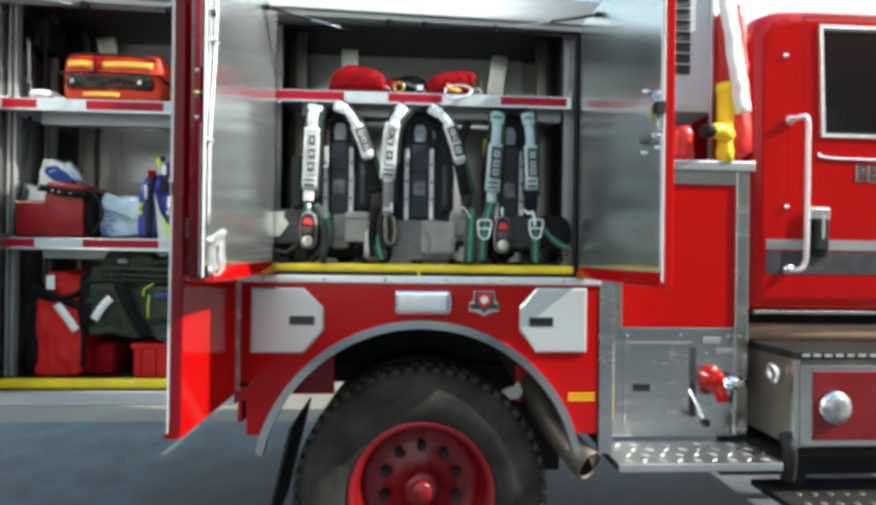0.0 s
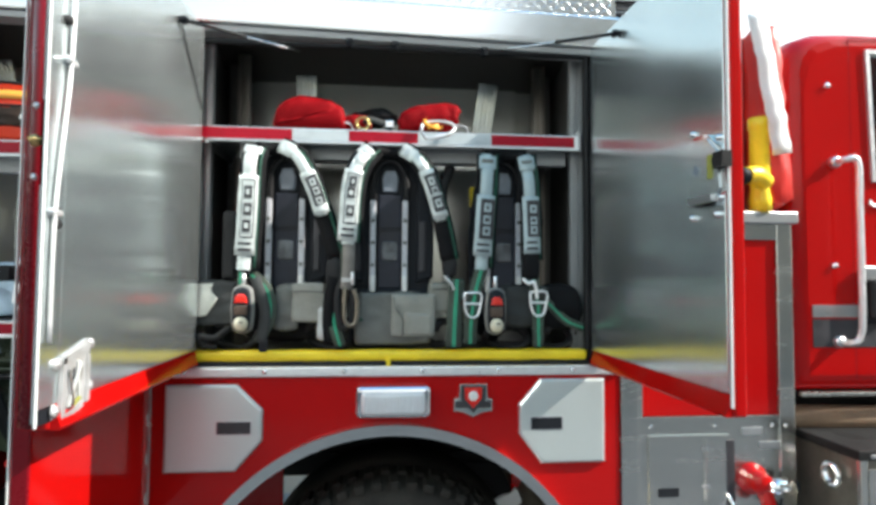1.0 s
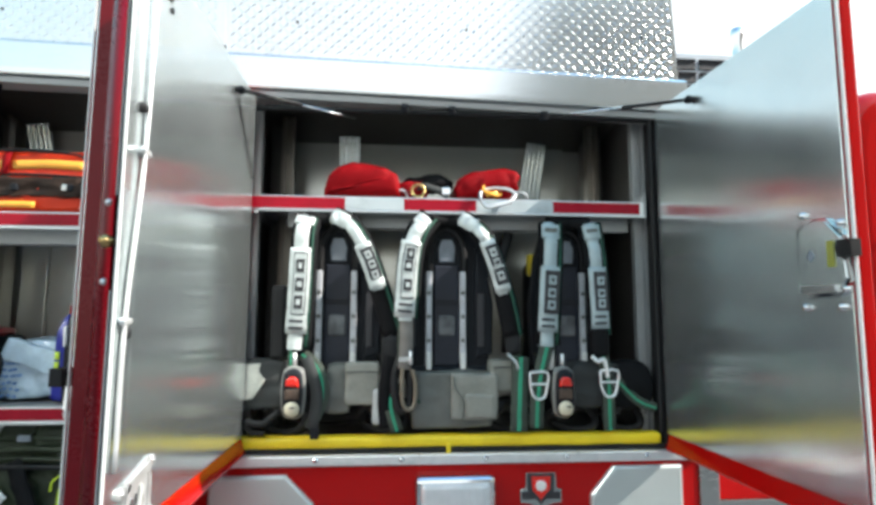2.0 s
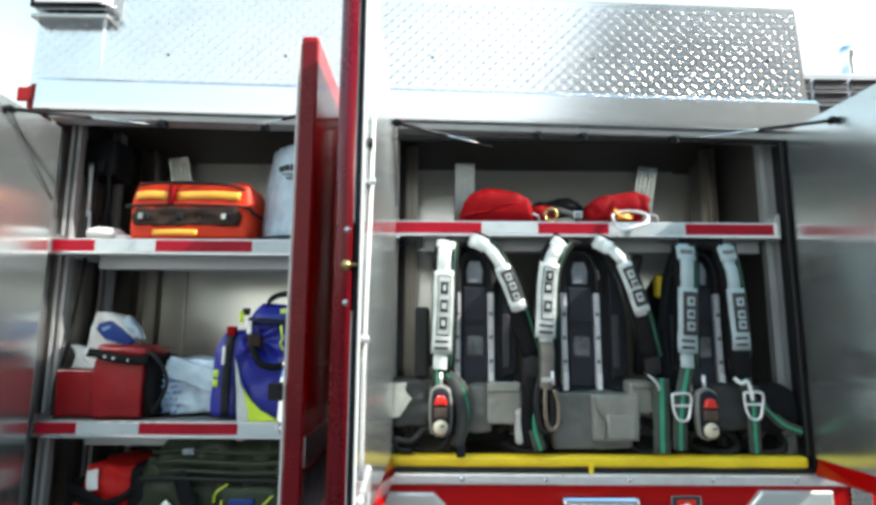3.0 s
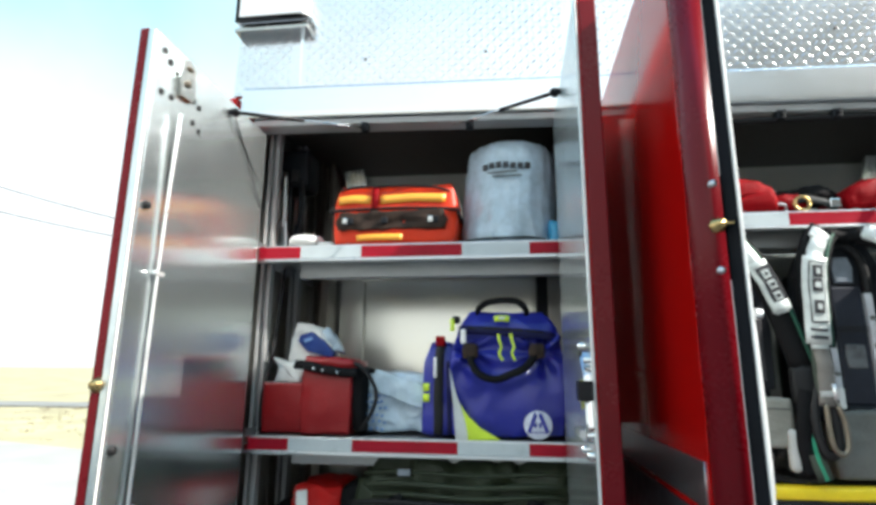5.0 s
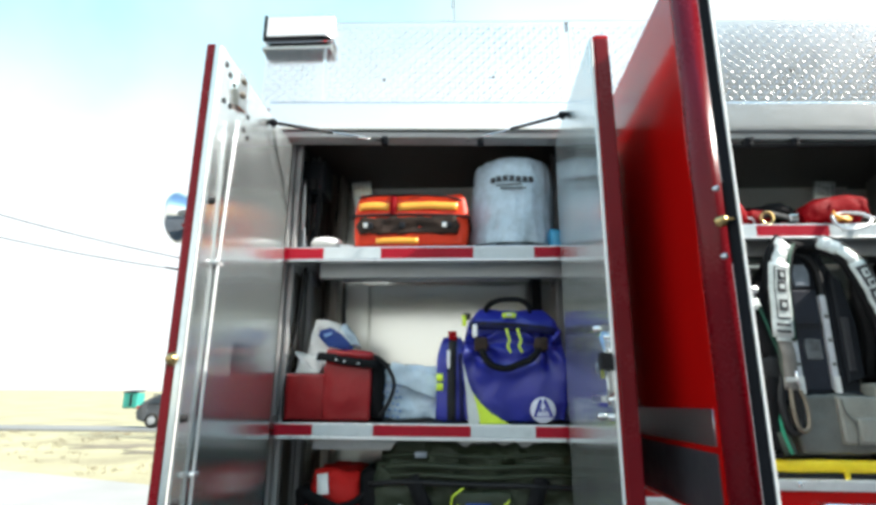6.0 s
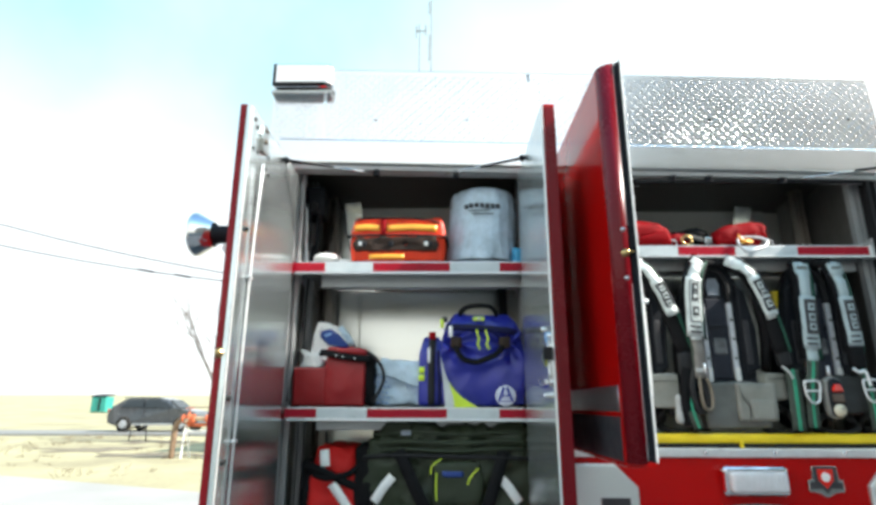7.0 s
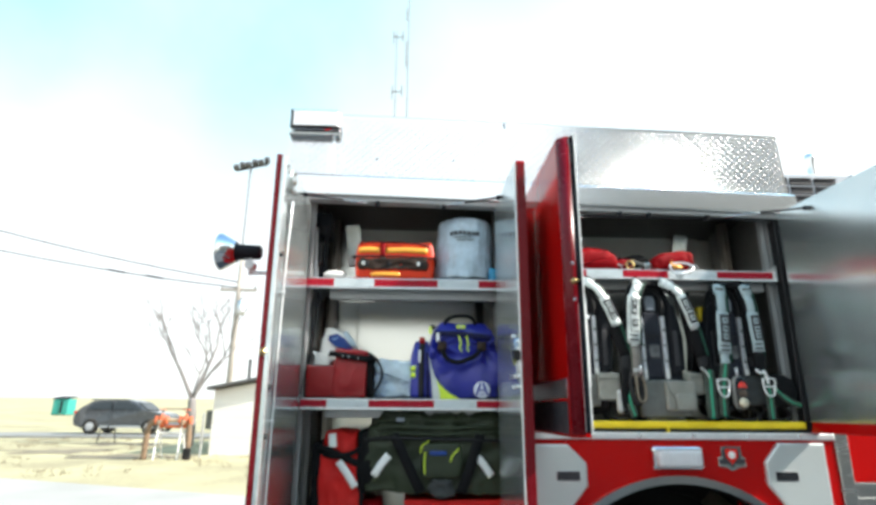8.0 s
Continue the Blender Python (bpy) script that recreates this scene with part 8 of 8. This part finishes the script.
# dark car on the road
CX, CYR = -15.0, 28.85
cz = rise(28.4) + 0.02
car = thing("car", (CX, CYR, cz), "dark grey sport utility car on the road", "car")
side = [(-2.25, 0.42), (-2.32, 0.75), (-2.25, 0.98), (-2.05, 1.22), (-1.55, 1.56), (-0.9, 1.66), (0.1, 1.66), (0.62, 1.52), (1.15, 1.12), (1.95, 0.98), (2.22, 0.80), (2.28, 0.42), (1.9, 0.30), (-1.9, 0.30)]
bm = bmesh.new()
layers = []
for y, k in ((-0.92, 0.94), (-0.86, 1.0), (0.86, 1.0), (0.92, 0.94)):
    layers.append([bm.verts.new((CX + x * (0.985 if abs(y) > 0.9 else 1), CYR + y * (0.80 if z > 1.3 else 1.0), cz + z)) for x, z in side])
for a, b in zip(layers, layers[1:]):
    for i in range(len(side)):
        bm.faces.new((a[i], b[i], b[(i + 1) % len(side)], a[(i + 1) % len(side)]))
bm.faces.new(layers[0]), bm.faces.new(layers[-1][::-1])
bmesh.ops.triangulate(bm, faces=[f for f in bm.faces if len(f.verts) > 4])
body = part("body", bm, CAR_PAINT, car, "dark grey painted body")
for pts in ([(-1.72, 1.18), (-1.42, 1.48), (-0.95, 1.56), (-0.55, 1.57), (-0.55, 1.18)], [(-0.45, 1.18), (-0.45, 1.57), (0.08, 1.57), (0.50, 1.44), (0.92, 1.14)]):
    w = part("side_window", prism([(CX + x, cz + z) for x, z in pts], CYR - 0.93, CYR - 0.90), CAR_GLASS, body, "dark side window")
    turned_y = Matrix.Translation((0, CYR - 0.93, cz + 1.18)) @ Matrix.Rotation(radians(-22), 4, "X") @ Matrix.Translation((0, -(CYR - 0.93), -(cz + 1.18)))
    w.data.transform(turned_y)
for x in (-1.42, 1.42):
    wh = part("wheel", lathe([(0.20, -0.02), (0.34, -0.02), (0.36, 0.02), (0.36, 0.20), (0.2, 0.22)], (CX + x, CYR - 0.95, cz + 0.36), seg=28), TYRE, car, "black tyre", True)
    part("rim", lathe([(0.0, 0.0), (0.08, -0.02), (0.20, 0.0), (0.24, -0.02), (0.25, 0.05)], (CX + x, CYR - 0.95, cz + 0.36), seg=10), SATIN, wh, "alloy rim")
    wh = part("wheel", lathe([(0.20, 0.02), (0.34, 0.02), (0.36, -0.02), (0.36, -0.20), (0.2, -0.22)], (CX + x, CYR + 0.95, cz + 0.36), seg=28), TYRE, car, "black tyre", True)
part("tail_lamp", box(CX - 2.31, CX - 2.05, CYR - 0.90, CYR - 0.6, cz + 0.92, cz + 1.08, 0.03), RED_LENS, car, "red tail lamp")
for x in (-0.5, 0.75):
    part("door_seam", box(CX + x, CX + x + 0.015, CYR - 0.925, CYR - 0.90, cz + 0.45, cz + 1.14, 0), INK, body)
part("sill_trim", box(CX - 1.0, CX + 1.0, CYR - 0.94, CYR - 0.88, cz + 0.30, cz + 0.40, 0.02), SATIN, car)
part("roof_spoiler", box(CX - 1.72, CX - 1.20, CYR - 0.62, CYR + 0.62, cz + 1.60, cz + 1.66, 0.025), CAR_PAINT, car)
part("windscreen", prism([(CX + 0.66, cz + 1.50), (CX + 1.17, cz + 1.13), (CX + 1.19, cz + 1.15), (CX + 0.68, cz + 1.53)], CYR - 0.66, CYR + 0.66), CAR_GLASS, car, "sloping windscreen")
shrink_car = Matrix.Translation((CX, CYR, cz)) @ Matrix.Scale(0.97, 4) @ Matrix.Translation((-CX, -CYR, -cz))
for ob in [*car.children, *[k for c in car.children for k in c.children]]:
    ob.data.transform(shrink_car)
